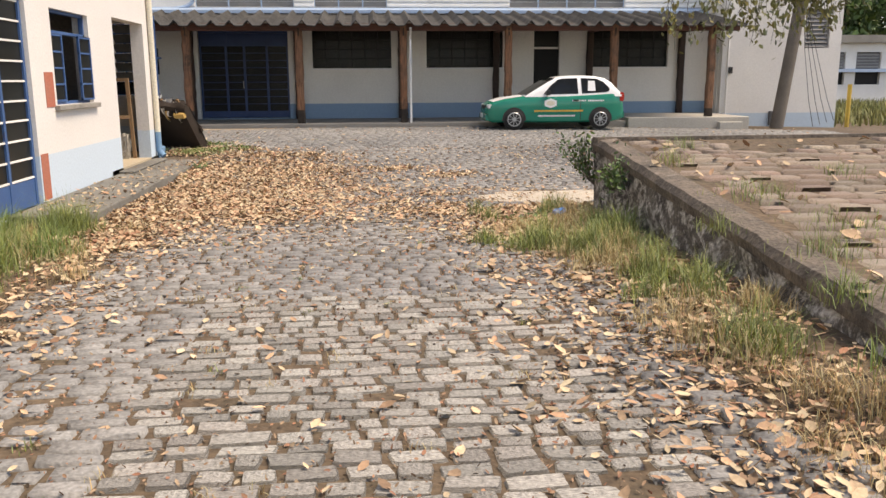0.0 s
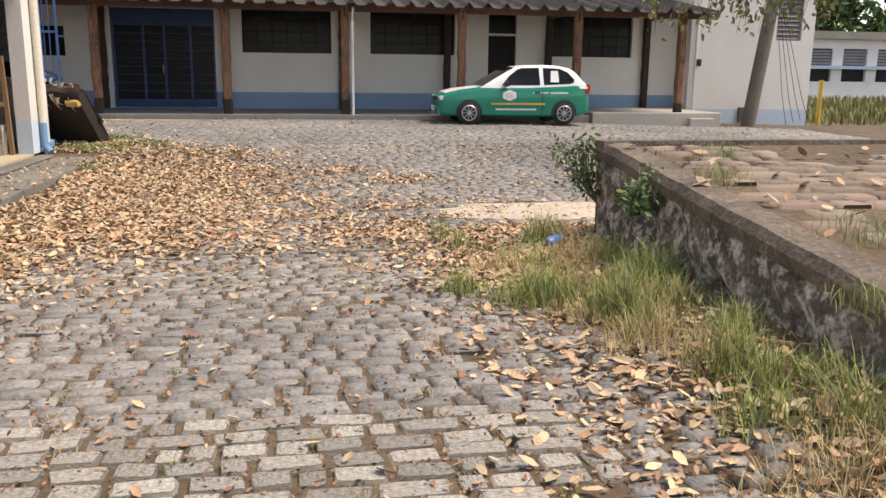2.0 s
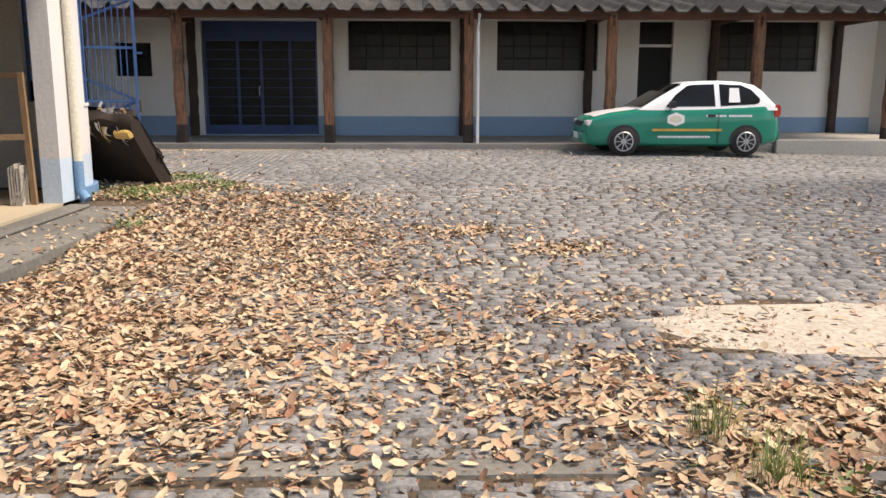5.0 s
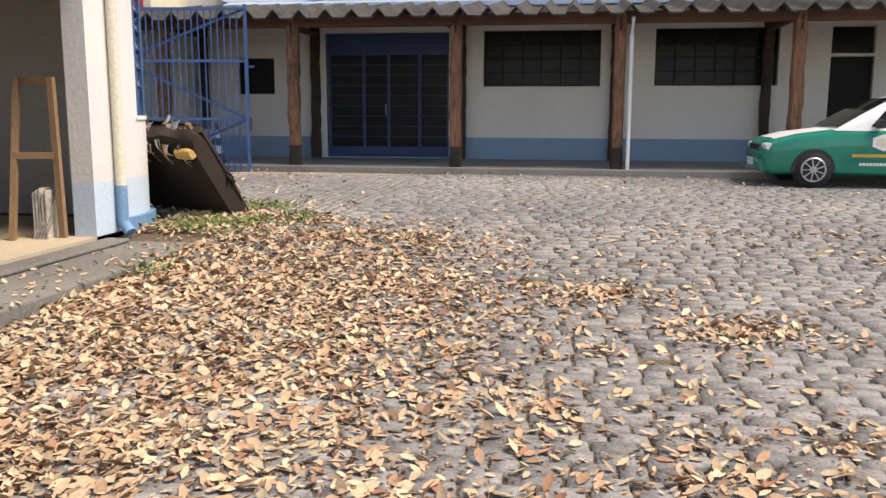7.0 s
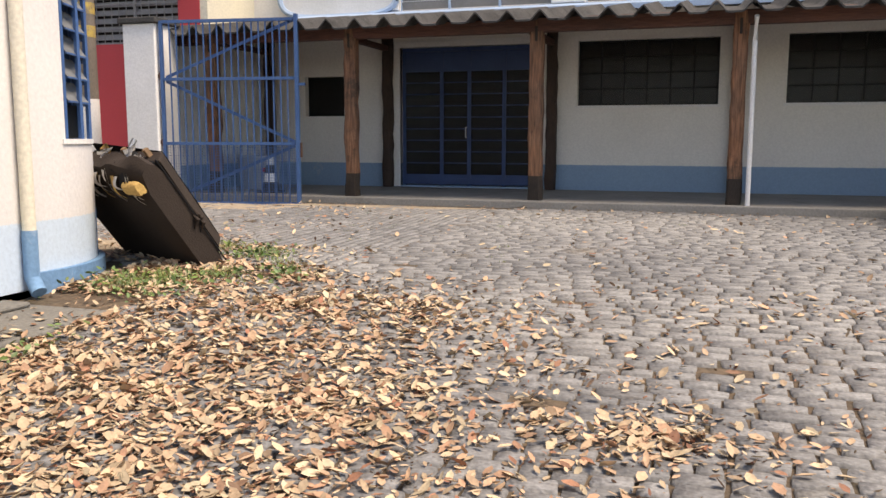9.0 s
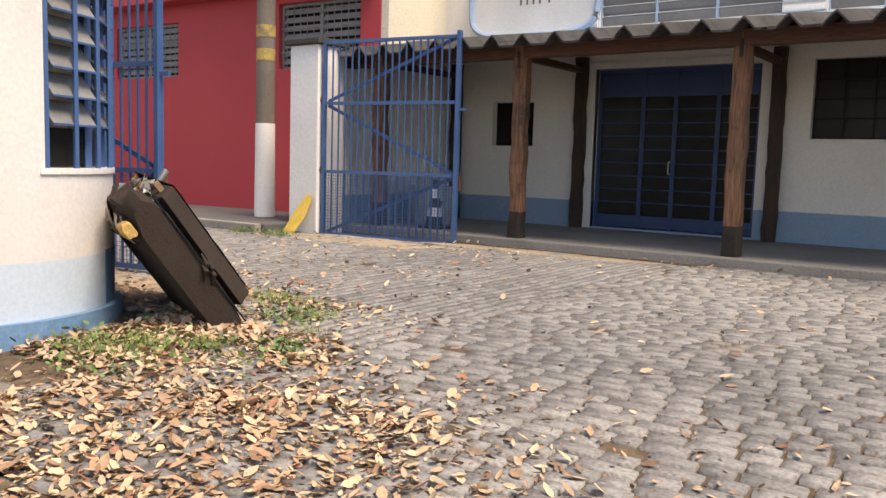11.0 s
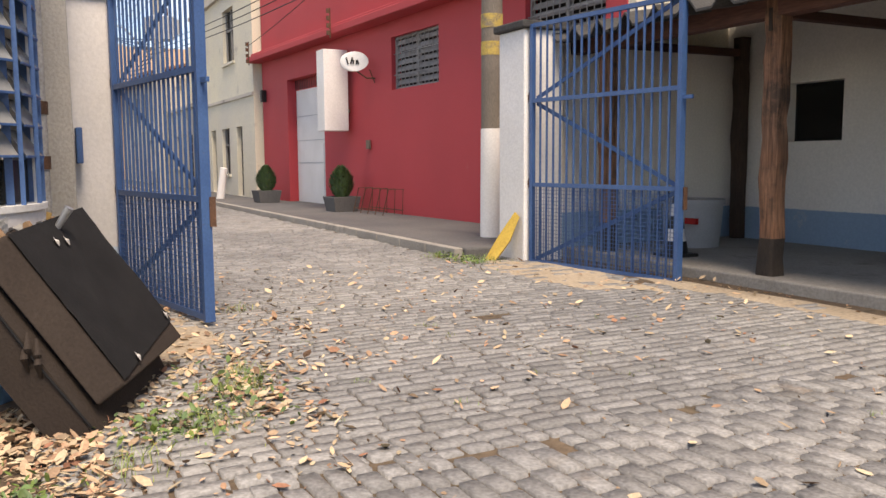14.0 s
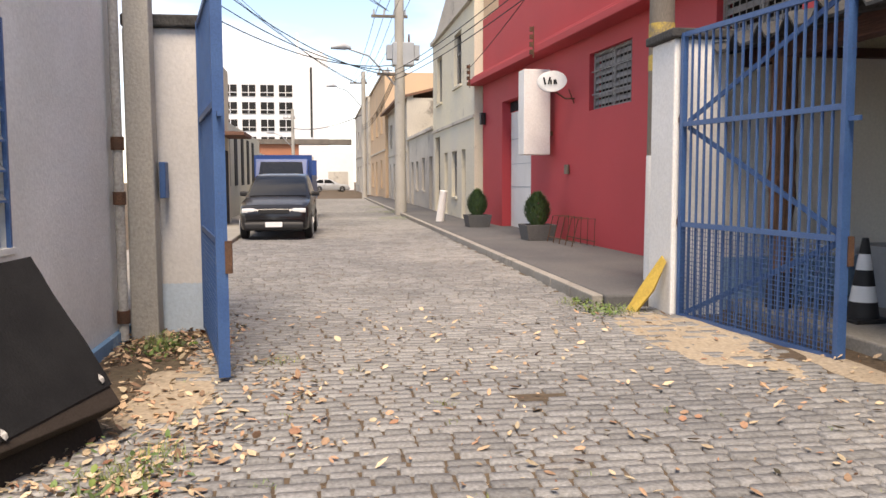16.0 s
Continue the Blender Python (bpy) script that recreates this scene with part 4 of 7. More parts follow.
# ---- houses down the street ----
def house(name, label, x0, x1, y, zt, wall, openings, depth=9, roof=None, split=None):
    """A street house between x0 < x1 with its face at y; openings: (xa, xb, za, zb, kind)."""
    h = thing(name, label, "house")
    part("wall", Shape().wall(x0, x1, 0.1, zt, y, y + 0.3, [o[:4] for o in openings]).box(x0, y + 0.301, 0.1, x0 + 0.25, y + depth, zt).box(x1 - 0.25, y + 0.301, 0.1, x1, y + depth, zt), wall, h)
    for xa, xb, za, zb, kind in openings:
        if kind == "door":
            o = part("door", Shape().box(xa, y + 0.16, za, xb, y + 0.2, zb), M_SHADE, h, "dark street door")
            for j in range(6):
                part("slat", Shape().box(xa, y + 0.13, za + (zb - za) * j / 6, xb, y + 0.158, za + (zb - za) * j / 6 + 0.03), M_GREYWIN, o)
        else:
            o = part("window", Shape().box(xa, y + 0.12, za, xa + 0.07, y + 0.18, zb).box(xb - 0.07, y + 0.12, za, xb, y + 0.18, zb).box((xa + xb) / 2 - 0.035, y + 0.12, za, (xa + xb) / 2 + 0.035, y + 0.18, zb).box(xa, y + 0.12, (za + zb) / 2 + 0.2, xb, y + 0.18, (za + zb) / 2 + 0.26), M_GREYWIN, h, "weathered shuttered window")
            part("pane", Shape().box(xa, y + 0.2, za, xb, y + 0.21, zb), M_GLASS_DARK, o)
            part("sill", Shape().box(xa - 0.08, y - 0.07, za - 0.08, xb + 0.08, y + 0.12, za - 0.002), wall, o)
    part("cornice", Shape().box(x0 - 0.02, y - 0.12, zt + 0.002, x1 + 0.02, y + 0.35, zt + 0.14), M_OLD, h)
    if split:
        part("string_course", Shape().box(x0, y - 0.06, split, x1, y - 0.002, split + 0.10), M_OLD, h)
    if roof:
        r = Shape()
        r.loft([[(x, y - 0.55, zt + 0.05), (x, y + depth / 2, zt + roof), (x, y + depth / 2, zt + roof - 0.15), (x, y - 0.55, zt - 0.08)] for x in (x0 - 0.15, x1 + 0.15)])
        r.loft([[(x, y + depth + 0.3, zt + 0.05), (x, y + depth / 2, zt + roof), (x, y + depth / 2, zt + roof - 0.15), (x, y + depth + 0.3, zt - 0.08)] for x in (x0 - 0.15, x1 + 0.15)])
        part("roof", r, M_ROOF, h, "brown clay tile roof")
    return h


house("cream_house", "narrow cream and grey plastered two-storey house", -34.6, -25.0, 24.45, 7.1, M_CREAM,
      [(-34.0, -32.6, 0.3, 3.3, "door"), (-31.4, -30.6, 0.3, 2.6, "door"), (-29.6, -28.4, 1.0, 2.6, "w"), (-27.4, -26.6, 0.3, 2.6, "door"), (-33.4, -32.0, 4.6, 6.4, "w"), (-29.0, -27.4, 4.8, 6.6, "w")], split=3.5)
part("gable", Shape().loft([[(x, y, z) for x, z in ((-34.4, 7.25), (-25.0, 7.25), (-25.0, 9.6), (-27.5, 9.3))] for y in (24.45, 24.75)]), M_OLD, bpy.data.objects["cream_house"], "sloping stained gable parapet")
house("low_house", "low stained plaster house with an awning", -45.0, -34.7, 24.5, 3.7, M_OLD,
      [(-44.0, -42.9, 0.3, 2.5, "door"), (-41.8, -40.6, 1.1, 2.5, "w"), (-39.2, -38.0, 1.1, 2.6, "w"), (-36.5, -35.4, 0.3, 2.6, "door")], depth=3)
house("old_house", "old cream two-storey house with wide eaves", -58.0, -45.1, 24.4, 6.0, M_OLD,
      [(-57, -55.8, 0.3, 2.6, "door"), (-54, -52.6, 0.3, 2.6, "door"), (-50, -48.8, 0.3, 2.6, "door"), (-47.3, -46.0, 1.0, 2.6, "w"), (-56.5, -55, 3.7, 5.2, "w"), (-52.8, -51.2, 3.7, 5.2, "w"), (-48.8, -47.2, 3.7, 5.2, "w")], roof=1.3, split=3.1)
house("orange_house", "tall peach-coloured house with a flat top", -76, -58.2, 24.2, 9.0, M_ORANGE,
      [(-74, -72, 1, 3, "w"), (-69, -67, 0.3, 3, "door"), (-63, -61.4, 1, 3, "w"), (-74, -72, 5, 7, "w"), (-68, -66, 5, 7, "w"), (-62.6, -61, 5, 7, "w")], split=3.6)
house("grey_house", "far grey plaster house row", -105, -76.3, 24.0, 9.0, M_OLD,
      [(-100, -97, 1, 3, "w"), (-93, -91, 0.3, 3, "door"), (-87, -85, 1, 3, "w"), (-81, -79, 1, 3, "w"), (-98, -96, 5, 7, "w"), (-90, -88, 5, 7, "w"), (-82, -80, 5, 7, "w")], split=4)
part("upper_cream", Shape().box(-44.9, 26.2, 3.9, -34.75, 33, 7.4), M_CREAM, bpy.data.objects["low_house"], "cream upper storey set back")
# end of the street
bw = thing("brick_building", "orange brick building closing the street", "building")
part("wall", Shape().box(-120, 10.0, 0.1, -119, 16.6, 6.5), M_BRICK, bw)
part("roof", Shape().box(-122, 9.8, 6.5, -118.6, 24, 7.2), M_POLE, bw, "grey sheet roof")
wb = thing("white_building", "low white building at the street corner", "building")
part("wall", Shape().box(-112, 18.8, 0.1, -111.5, 24.0, 5.2), M_APT, wb)
part("door", Shape().box(-111.48, 20.6, 0.2, -111.4, 23.2, 2.6), M_OLD, wb)
gw = thing("street_wall", "beige wall beside the brick building", "wall")
part("panel", Shape().box(-113, 15.2, 0.1, -112.7, 18.7, 4.6), M_OLD, gw)
ap = thing("apartment_building", "white six-storey apartment block with a stair tower", "building")
part("wall", Shape().box(-132, 0.0, 0.1, -130, 16.1, 17.4), M_APT, ap)
part("tower", Shape().box(-134, 16.0, 0.1, -129.5, 20.9, 20.3), M_APT, ap)
part("penthouse", Shape().box(-133, 16.4, 20.31, -130, 20.2, 21.0).box(-132, 16.2, 21.0, -131.5, 16.5, 24.0), M_APT, ap)
part("stair_slot", Shape().box(-129.48, 18.2, 8.0, -129.4, 18.5, 18.5), M_SHADE, ap)
for j in range(4):
    for i in range(5):
        y, z = 14.5 - i * 2.75, 15.0 - j * 2.6
        w = part("window", Shape().box(-129.98, y - 1.0, z - 0.85, -129.9, y + 1.0, z + 0.85), M_SHADE, ap)
        part("frame", Shape().box(-129.89, y - 0.05, z - 0.85, -129.82, y + 0.05, z + 0.85).box(-129.89, y - 1.0, z - 0.35, -129.82, y + 1.0, z - 0.25), M_APT, w)

# ---- poles and wires ----
def street_pole(x, y, h, r0, r1, label, arms=(), lamp=None):
    p = thing("utility_pole", label, "utility pole", "utility poles")
    part("shaft", Shape().tube([(x, y, 0.0), (x, y, h * 0.5), (x, y, h)], [r0, (r0 + r1) / 2, r1], 12), M_CONC_LT, p, smooth=True)
    for z, w in arms:
        a = part("crossarm", Shape().box(x - 0.06, y - w, z, x + 0.06, y + w * 0.3, z + 0.1), M_POLE, p)
        for i in range(4):
            yy = y - w + 0.1 + i * (1.3 * w - 0.2) / 3
            part("insulator", Shape().tube([(x, yy, z + 0.1), (x, yy, z + 0.32)], [0.05, 0.035], 8), M_STEEL_GREY, a, smooth=True)
    if lamp:
        part("lamp_arm", Shape().tube([(x, y, lamp - 1.6), (x, y - 1.2, lamp - 0.3), (x, y - 2.1, lamp)], 0.035, 8), M_METAL, p, smooth=True)
        part("lamp_head", Shape().tube([(x, y - 1.9, lamp), (x, y - 2.15, lamp + 0.06), (x, y - 2.7, lamp)], [0.05, 0.14, 0.06], 10), M_STEEL_GREY, p, "grey street lamp head", smooth=True)
    return p


up = street_pole(-33.0, 22.9, 10.5, 0.24, 0.17, "concrete utility pole carrying a transformer", ((7.95, 1.1), (5.7, 0.9)), 6.75)
tr = part("transformer", Shape().box(-33.45, 22.62, 6.1, -32.85, 23.48, 7.0), M_STEEL_GREY, up, "grey finned transformer", bevel=0.03)
for i in range(5):
    part("fin", Shape().box(-33.4 + i * 0.11, 22.40, 6.35, -33.36 + i * 0.11, 22.61, 6.9).box(-33.4 + i * 0.11, 23.49, 6.35, -33.36 + i * 0.11, 23.7, 6.9), M_STEEL_GREY, tr)
for i in range(3):
    part("bushing", Shape().tube([(-33.2, 22.8 + i * 0.25, 7.0), (-33.2, 22.8 + i * 0.25, 7.35)], [0.05, 0.03], 8), M_RUST, tr, smooth=True)
street_pole(-62, 22.9, 9.5, 0.2, 0.15, "grey concrete utility pole further down the street", ((8.6, 1.0),), 8.4)
street_pole(-90, 16.8, 9, 0.2, 0.15, "distant grey concrete utility pole", ((8.0, 1.0),), 6.5)
yp = thing("painted_pole", "concrete pole, whitewashed below with yellow marks above", "utility pole", "utility poles")
part("shaft", Shape().tube([(-9.95, 24.15, 1.9), (-9.95, 24.15, 9)], [0.165, 0.14], 16), M_POLE, yp, smooth=True)
part("white_foot", Shape().tube([(-9.95, 24.15, 0.0), (-9.95, 24.15, 1.92)], [0.185, 0.17], 16), M_WHITE, yp, "whitewashed lower part", smooth=True)
for z in (3.0, 3.4):
    part("yellow_mark", Shape().tube([(-9.95, 24.15, z), (-9.95, 24.15, z + 0.2)], 0.1655, 16), M_YELLOW_OLD, yp, "faded yellow paint band", smooth=True)


def wire(a, b, sag, r=0.012):
    a, b = Vector(a), Vector(b)
    pts = []
    for i in range(13):
        t = i / 12
        p = a.lerp(b, t)
        p.z -= sag * 4 * t * (1 - t)
        pts.append(p)
    ob = part("overhead_cable", Shape().tube(pts, r, 4), M_WIRE, None, "black overhead cable strung between poles")
    tagged(ob, category="cable", group="overhead cables")


for i, (dy, z) in enumerate(((-0.9, 8.2), (-0.55, 8.2), (-0.2, 8.2), (0.2, 8.2))):
    wire((-33, 22.9 + dy, z), (-5, 24.0 + dy, 12.0), 0.5)
    wire((-33, 22.9 + dy, z), (-62, 22.9 + dy, 8.9), 0.5)
for i in range(3):
    wire((-33, 22.7, 5.9 - i * 0.18), (-9.95, 24.0, 5.6 - i * 0.22), 0.25, 0.014)
    wire((-33, 22.7, 5.8 - i * 0.15), (-62, 22.8, 5.6 - i * 0.15), 0.5, 0.02)
    wire((-33, 22.6, 6.1 - i * 0.2), (-24.5, 16.5, 6.4 + i * 0.5), 0.5, 0.018)
for i in range(3):
    wire((-33, 22.5, 8.2), (-8.6, 16.5 - i * 0.7, 8.0 + i * 0.9), 0.7, 0.012)
    wire((-62, 22.6, 8.6), (-24.5, 15.6 - i * 1.4, 8.6 + i), 0.6, 0.014)
wire((-24.8, 24.2, 4.9), (-9.95, 24.1, 6.4), 0.2)
wire((-62, 22.9, 6.4), (-90, 16.8, 7.0), 0.5, 0.03)

# ---- yard edge on the east: leaning pole, field, low building, trees ----
lp = thing("leaning_pole", "leaning grey-brown timber pole with slack cables", "pole")
part("shaft", Shape().tube([(12.62, 25.15, -0.15), (13.1, 25.15, 3.6), (13.75, 25.15, 8.0)], [0.20, 0.175, 0.15], 12), M_POLE, lp, smooth=True)
for i in range(4):
    part("cable", Shape().tube([(13.12 + 0.02 * i, 25.0, 3.9), (13.25 + 0.12 * i, 24.95, 2.3), (13.5 + 0.2 * i, 24.95, 0.8), (13.7 + 0.22 * i, 24.95, 0.0 + 0.06 * i)], 0.009, 5), M_WIRE, lp, smooth=True)
vt = thing("window_9", "grey louvred vent in the end wall", "window", kind="structure")
part("frame", Shape().box(14.02, 26.5, 2.41, 14.07, 26.6, 3.62).box(14.79, 26.5, 2.41, 14.84, 26.6, 3.62), M_GREYWIN, vt)
for j in range(9):
    part("slat", Shape().bar((14.07, 26.53, 2.5 + j * 0.13), (14.79, 26.53, 2.5 + j * 0.13), 0.008, 0.14, (0, 0.7, 1)), M_GREYWIN, vt)
# dark sheet painted as the shade inside the vent
part("backing", Shape().box(14.07, 26.62, 2.41, 14.79, 26.64, 3.62), M_UNLIT, vt)
mb = thing("junction_box", "dark grey metal box low on the white wall", "box")
part("body", Shape().box(12.98, 26.36, -0.02, 13.40, 26.447, 0.42), M_PAVE, mb, bevel=0.01)
cd = thing("conduit", "pale vertical conduit with a small black meter", "pipe")
part("pipe", Shape().tube([(11.50, 26.41, 0.0), (11.50, 26.41, 4.5)], 0.03, 8), M_WHITE, cd, smooth=True)
part("meter", Shape().box(11.52, 26.33, 1.62, 11.64, 26.445, 1.82), M_WIRE, cd, "small black meter box")
ypost = thing("yellow_post", "slim yellow painted post in the grass", "post")
part("shaft", Shape().tube([(15.95, 26.9, -0.5), (15.95, 26.9, 1.25)], 0.07, 10), M_YELLOW, ypost, smooth=True)
lb = thing("low_building", "long low white building with louvred windows and grey roof edge", "building")
LBW = []
for i in range(14):
    LBW.append((27.6 + i * 2.3, 29.2 + i * 2.3, 1.0, 2.95))
part("wall", Shape().wall(26.2, 60, -0.5, 3.5, 50, 50.3, LBW).box(26.2, 50.31, -0.5, 26.5, 58, 3.5), M_WHITE, lb)
part("roof_edge", Shape().box(25.8, 49.6, 3.502, 60, 58, 3.95), M_CONC, lb, "grey concrete roof edge")
part("ledge", Shape().box(26.2, 49.7, 1.75, 60, 49.99, 1.95), M_FLASH, lb)
part("roof_tank", Shape().box(27.2, 52, 3.96, 29.6, 54, 5.6).box(27.0, 51.8, 5.6, 29.8, 54.2, 5.8), M_LIME, lb, "stained box on the roof")
for a, b, c, d in LBW:
    w = part("window", Shape().box(a, 50.2, c, b, 50.24, d), M_SHADE, lb)
    for j in range(5):
        part("slat", Shape().bar((a, 50.12, 2.08 + j * 0.18), (b, 50.12, 2.08 + j * 0.18), 0.012, 0.16, (0, 0.5, 1)), M_GREYWIN, w)

# ---- sofa thrown against the gatehouse corner ----
M_BROWN = mat("brown_upholstery", (0.030, 0.022, 0.018), (0.040, 0.030, 0.024), 3, 60, 0.92, 0.25, stain=(0.07, 0.058, 0.048), stain_at=0.68, stain_scale=6, fine=0.25, spec=0.25)
M_BLACKCLOTH = mat("black_lining", (0.010, 0.010, 0.011), (0.017, 0.017, 0.018), 4, 70, 0.95, 0.3, stain=(0.05, 0.048, 0.045), stain_at=0.68, stain_scale=7, fine=0.25, spec=0.2)
M_FOAM = mat("yellow_foam", (0.55, 0.36, 0.12), (0.46, 0.28, 0.09), 6, 40, 0.95, 0.5, fine=0.3)
M_TORN = mat("torn_wadding", (0.62, 0.60, 0.57), (0.40, 0.38, 0.35), 8, 40, 0.95, 0.5, fine=0.3)
sa = Vector((-0.226, -0.534, 0.815)).normalized()
sh_ = Vector((-0.93, 0.36, 0.06))
sh_ = (sh_ - sa * sh_.dot(sa)).normalized()
sn = sa.cross(sh_)
so = Vector((-3.457, 18.142, 0.336))
sofa_m = Matrix(((sa.x, sh_.x, sn.x, so.x), (sa.y, sh_.y, sn.y, so.y), (sa.z, sh_.z, sn.z, so.z), (0, 0, 0, 1)))
sofa = thing("sofa", "broken brown two-seat sofa tipped on edge against the wall", "sofa", at=sofa_m)


def padded(x0, y0, z0, x1, y1, z1, n=10, amp=0.02, seed=0.0, m=None):
    """A cushion-like box with softly uneven faces."""
    s = Shape()
    rings = []
    for i in range(n + 1):
        u = i / n
        e = 0.88 + 0.12 * min(1, 6 * u, 6 * (1 - u)) ** 0.5
        ring_ = []
        for j in range(16):
            a = 2 * math.pi * (j + 0.5) / 16
            cx, cz = math.cos(a), math.sin(a)
            q = max(abs(cx), abs(cz)) ** 0.85
            k = 1 + amp * 2 * noise.noise(Vector((u * 5, cx * 2 + seed, cz * 2)))
            ring_.append(((x0 + x1) / 2 + (x1 - x0) / 2 * cx / q * e * k, y0 + (y1 - y0) * u, (z0 + z1) / 2 + (z1 - z0) / 2 * cz / q * e * k))
        rings.append(ring_)
    return s.loft(rings)


part("base_frame", Shape().loft([[(x, -0.005 + e, 0.004), (x, -0.125 + e, 0.125), (x, -0.06, 0.14), (x, 1.15, 0.14), (x, 1.18, 0.004)] for x, e in ((-0.015, 0.012), (0.0, 0.0), (0.45, 0.006), (0.93, 0.0), (0.945, 0.012))]), M_BROWN, sofa, bevel=0.012)
lin = []
for i in range(15):
    u = i / 14
    lin.append([(0.01 + 0.93 * u + (0.10 - 0.02 * u) * j / 16, 0.012 + 1.17 * j / 16, 0.0 - 0.006 - 0.010 * abs(noise.noise(Vector((u * 6, j * 0.55, 2.0)))) - 0.012 * math.sin(math.pi * u) * noise.noise(Vector((u * 2, j * 0.2, 5.0)))) for j in range(17)])
part("lining", Shape().loft(lin, False, False), M_BLACKCLOTH, sofa, "torn black underside cloth", smooth=True)
part("seat_block", padded(-0.22, -0.20, 0.155, 1.07, 1.15, 0.41, 18, 0.05, 3.0), M_BROWN, sofa, smooth=True)
part("gap_lining", Shape().box(0.0, -0.06, 0.139, 0.95, 1.1, 0.165), M_BLACKCLOTH, sofa)
for k, (x, z) in enumerate(((0.36, 0.15), (0.41, 0.165), (0.32, 0.17), (0.38, 0.20))):
    part("fold", Shape().tube([(x - 0.06, -0.20, z + 0.05), (x, -0.225 - 0.01 * k, z), (x + 0.07, -0.17, z - 0.02)], [0.006, 0.018, 0.006], 7), M_BROWN, sofa, "puckered upholstery fold", smooth=True)
part("piping", Shape().tube([(-0.10, -0.205, 0.18), (0.3, -0.215, 0.185), (0.62, -0.21, 0.18), (1.0, -0.20, 0.185)], 0.007, 6), M_BLACKCLOTH, sofa, smooth=True)
for x, y in ((0.16, 1.10), (0.06, 0.30), (0.83, 0.42), (0.82, 0.55)):
    part("staple_tear", Shape().loft([[(x - 0.03, y, -0.022), (x, y - 0.02, -0.03), (x + 0.035, y + 0.01, -0.022)], [(x - 0.02, y + 0.03, -0.018), (x, y + 0.02, -0.034), (x + 0.02, y + 0.03, -0.018)]]), M_TORN, sofa, "pale frayed tear")
rnd = random.Random(9)
for k in range(18):
    y, x1, ln, w_ = rnd.uniform(-0.1, 1.05), rnd.uniform(0.98, 1.07), rnd.uniform(0.12, 0.34), rnd.uniform(0.02, 0.06)
    part("torn_strip", Shape().loft([[(x1 - ln * u, y + 0.012 * math.sin(5 * u + k), 0.40 + 0.05 * math.sin(3 * u) + 0.01 * (k % 3)), (x1 - ln * u, y + w_ * (1 - 0.6 * u) + 0.012 * math.sin(5 * u + k), 0.41 + 0.05 * math.sin(3 * u))] for u in (0, 0.25, 0.5, 0.75, 1.0)], False, False), (M_TORN, M_BLACKCLOTH, M_TORN, M_TORN, M_FOAM)[k % 5], sofa, "torn hanging lining strip", smooth=True)
part("foam", padded(0.84, -0.22, 0.40, 0.95, 0.02, 0.48, 6, 0.10, 1.0), M_FOAM, sofa, "lump of yellow foam hanging out", smooth=True)
rnd = random.Random(4)
for k in range(22):
    x, y, z = rnd.uniform(0.90, 1.0), rnd.uniform(-0.12, 0.9), rnd.uniform(0.10, 0.40)
    fl = Shape()
    pts = [[(x + 0.04 * i + rnd.uniform(-0.02, 0.02), y + 0.06 * j + rnd.uniform(-0.03, 0.03), z + rnd.uniform(-0.05, 0.05) - 0.03 * i) for j in range(3)] for i in range(3)]
    fl.loft(pts, False, False)
    part("torn_cloth", fl, (M_TORN, M_BLACKCLOTH, M_FOAM, M_TORN)[k % 4], sofa, "ragged torn lining", smooth=True)
for y in (0.08, 0.45, 0.8):
    part("slat", Shape().box(0.90, y, 0.05, 1.02, y + 0.05, 0.09), M_PINE, sofa)
part("foot", Shape().tube([(0.92, 0.62, -0.005), (0.97, 0.62, -0.13)], [0.018, 0.026], 10), M_METAL, sofa, "short metal foot", smooth=True)

# ---- cars ----
M_GREEN = mat("green_car_paint", (0.002, 0.20, 0.135), (0.002, 0.215, 0.145), 1, 30, 0.22, 0.0, fine=0.03)
M_CARWHITE = mat("white_car_paint", (0.80, 0.81, 0.82), (0.77, 0.78, 0.79), 1, 30, 0.25, 0.0, fine=0.03)
M_CARBLACK = mat("black_car_paint", (0.012, 0.012, 0.014), (0.018, 0.018, 0.02), 1, 30, 0.2, 0.0, fine=0.03)
M_CARBLUE = mat("blue_truck_paint", (0.02, 0.06, 0.22), (0.03, 0.08, 0.25), 1, 30, 0.35, 0.0, fine=0.05)
M_SILVER = mat("silver_car_paint", (0.52, 0.53, 0.54), (0.48, 0.49, 0.5), 1, 30, 0.3, 0.0, metal=0.3, fine=0.03)
M_CARGLASS = mat("tinted_car_glass", (0.010, 0.011, 0.012), (0.016, 0.017, 0.018), 1, 30, 0.08, 0.0, fine=0.02)
M_TYRE = mat("tyre_rubber", (0.014, 0.014, 0.014), (0.022, 0.022, 0.022), 6, 50, 0.9, 0.2, fine=0.2)
M_RIM = mat("silver_hubcap", (0.52, 0.53, 0.54), (0.46, 0.47, 0.48), 4, 30, 0.35, 0.0, metal=0.6, fine=0.05)
M_LAMP = mat("clear_lamp_glass", (0.75, 0.76, 0.76), (0.65, 0.66, 0.66), 6, 30, 0.1, 0.0, fine=0.05)
M_REDLAMP = mat("red_lamp_glass", (0.45, 0.02, 0.015), None, 6, 30, 0.15, 0.0, fine=0.05)
M_TRIM_GAP = mat("black_trim_and_gap_shade", (0.015, 0.015, 0.016), None, 6, 50, 0.6, 0.05, fine=0.1)


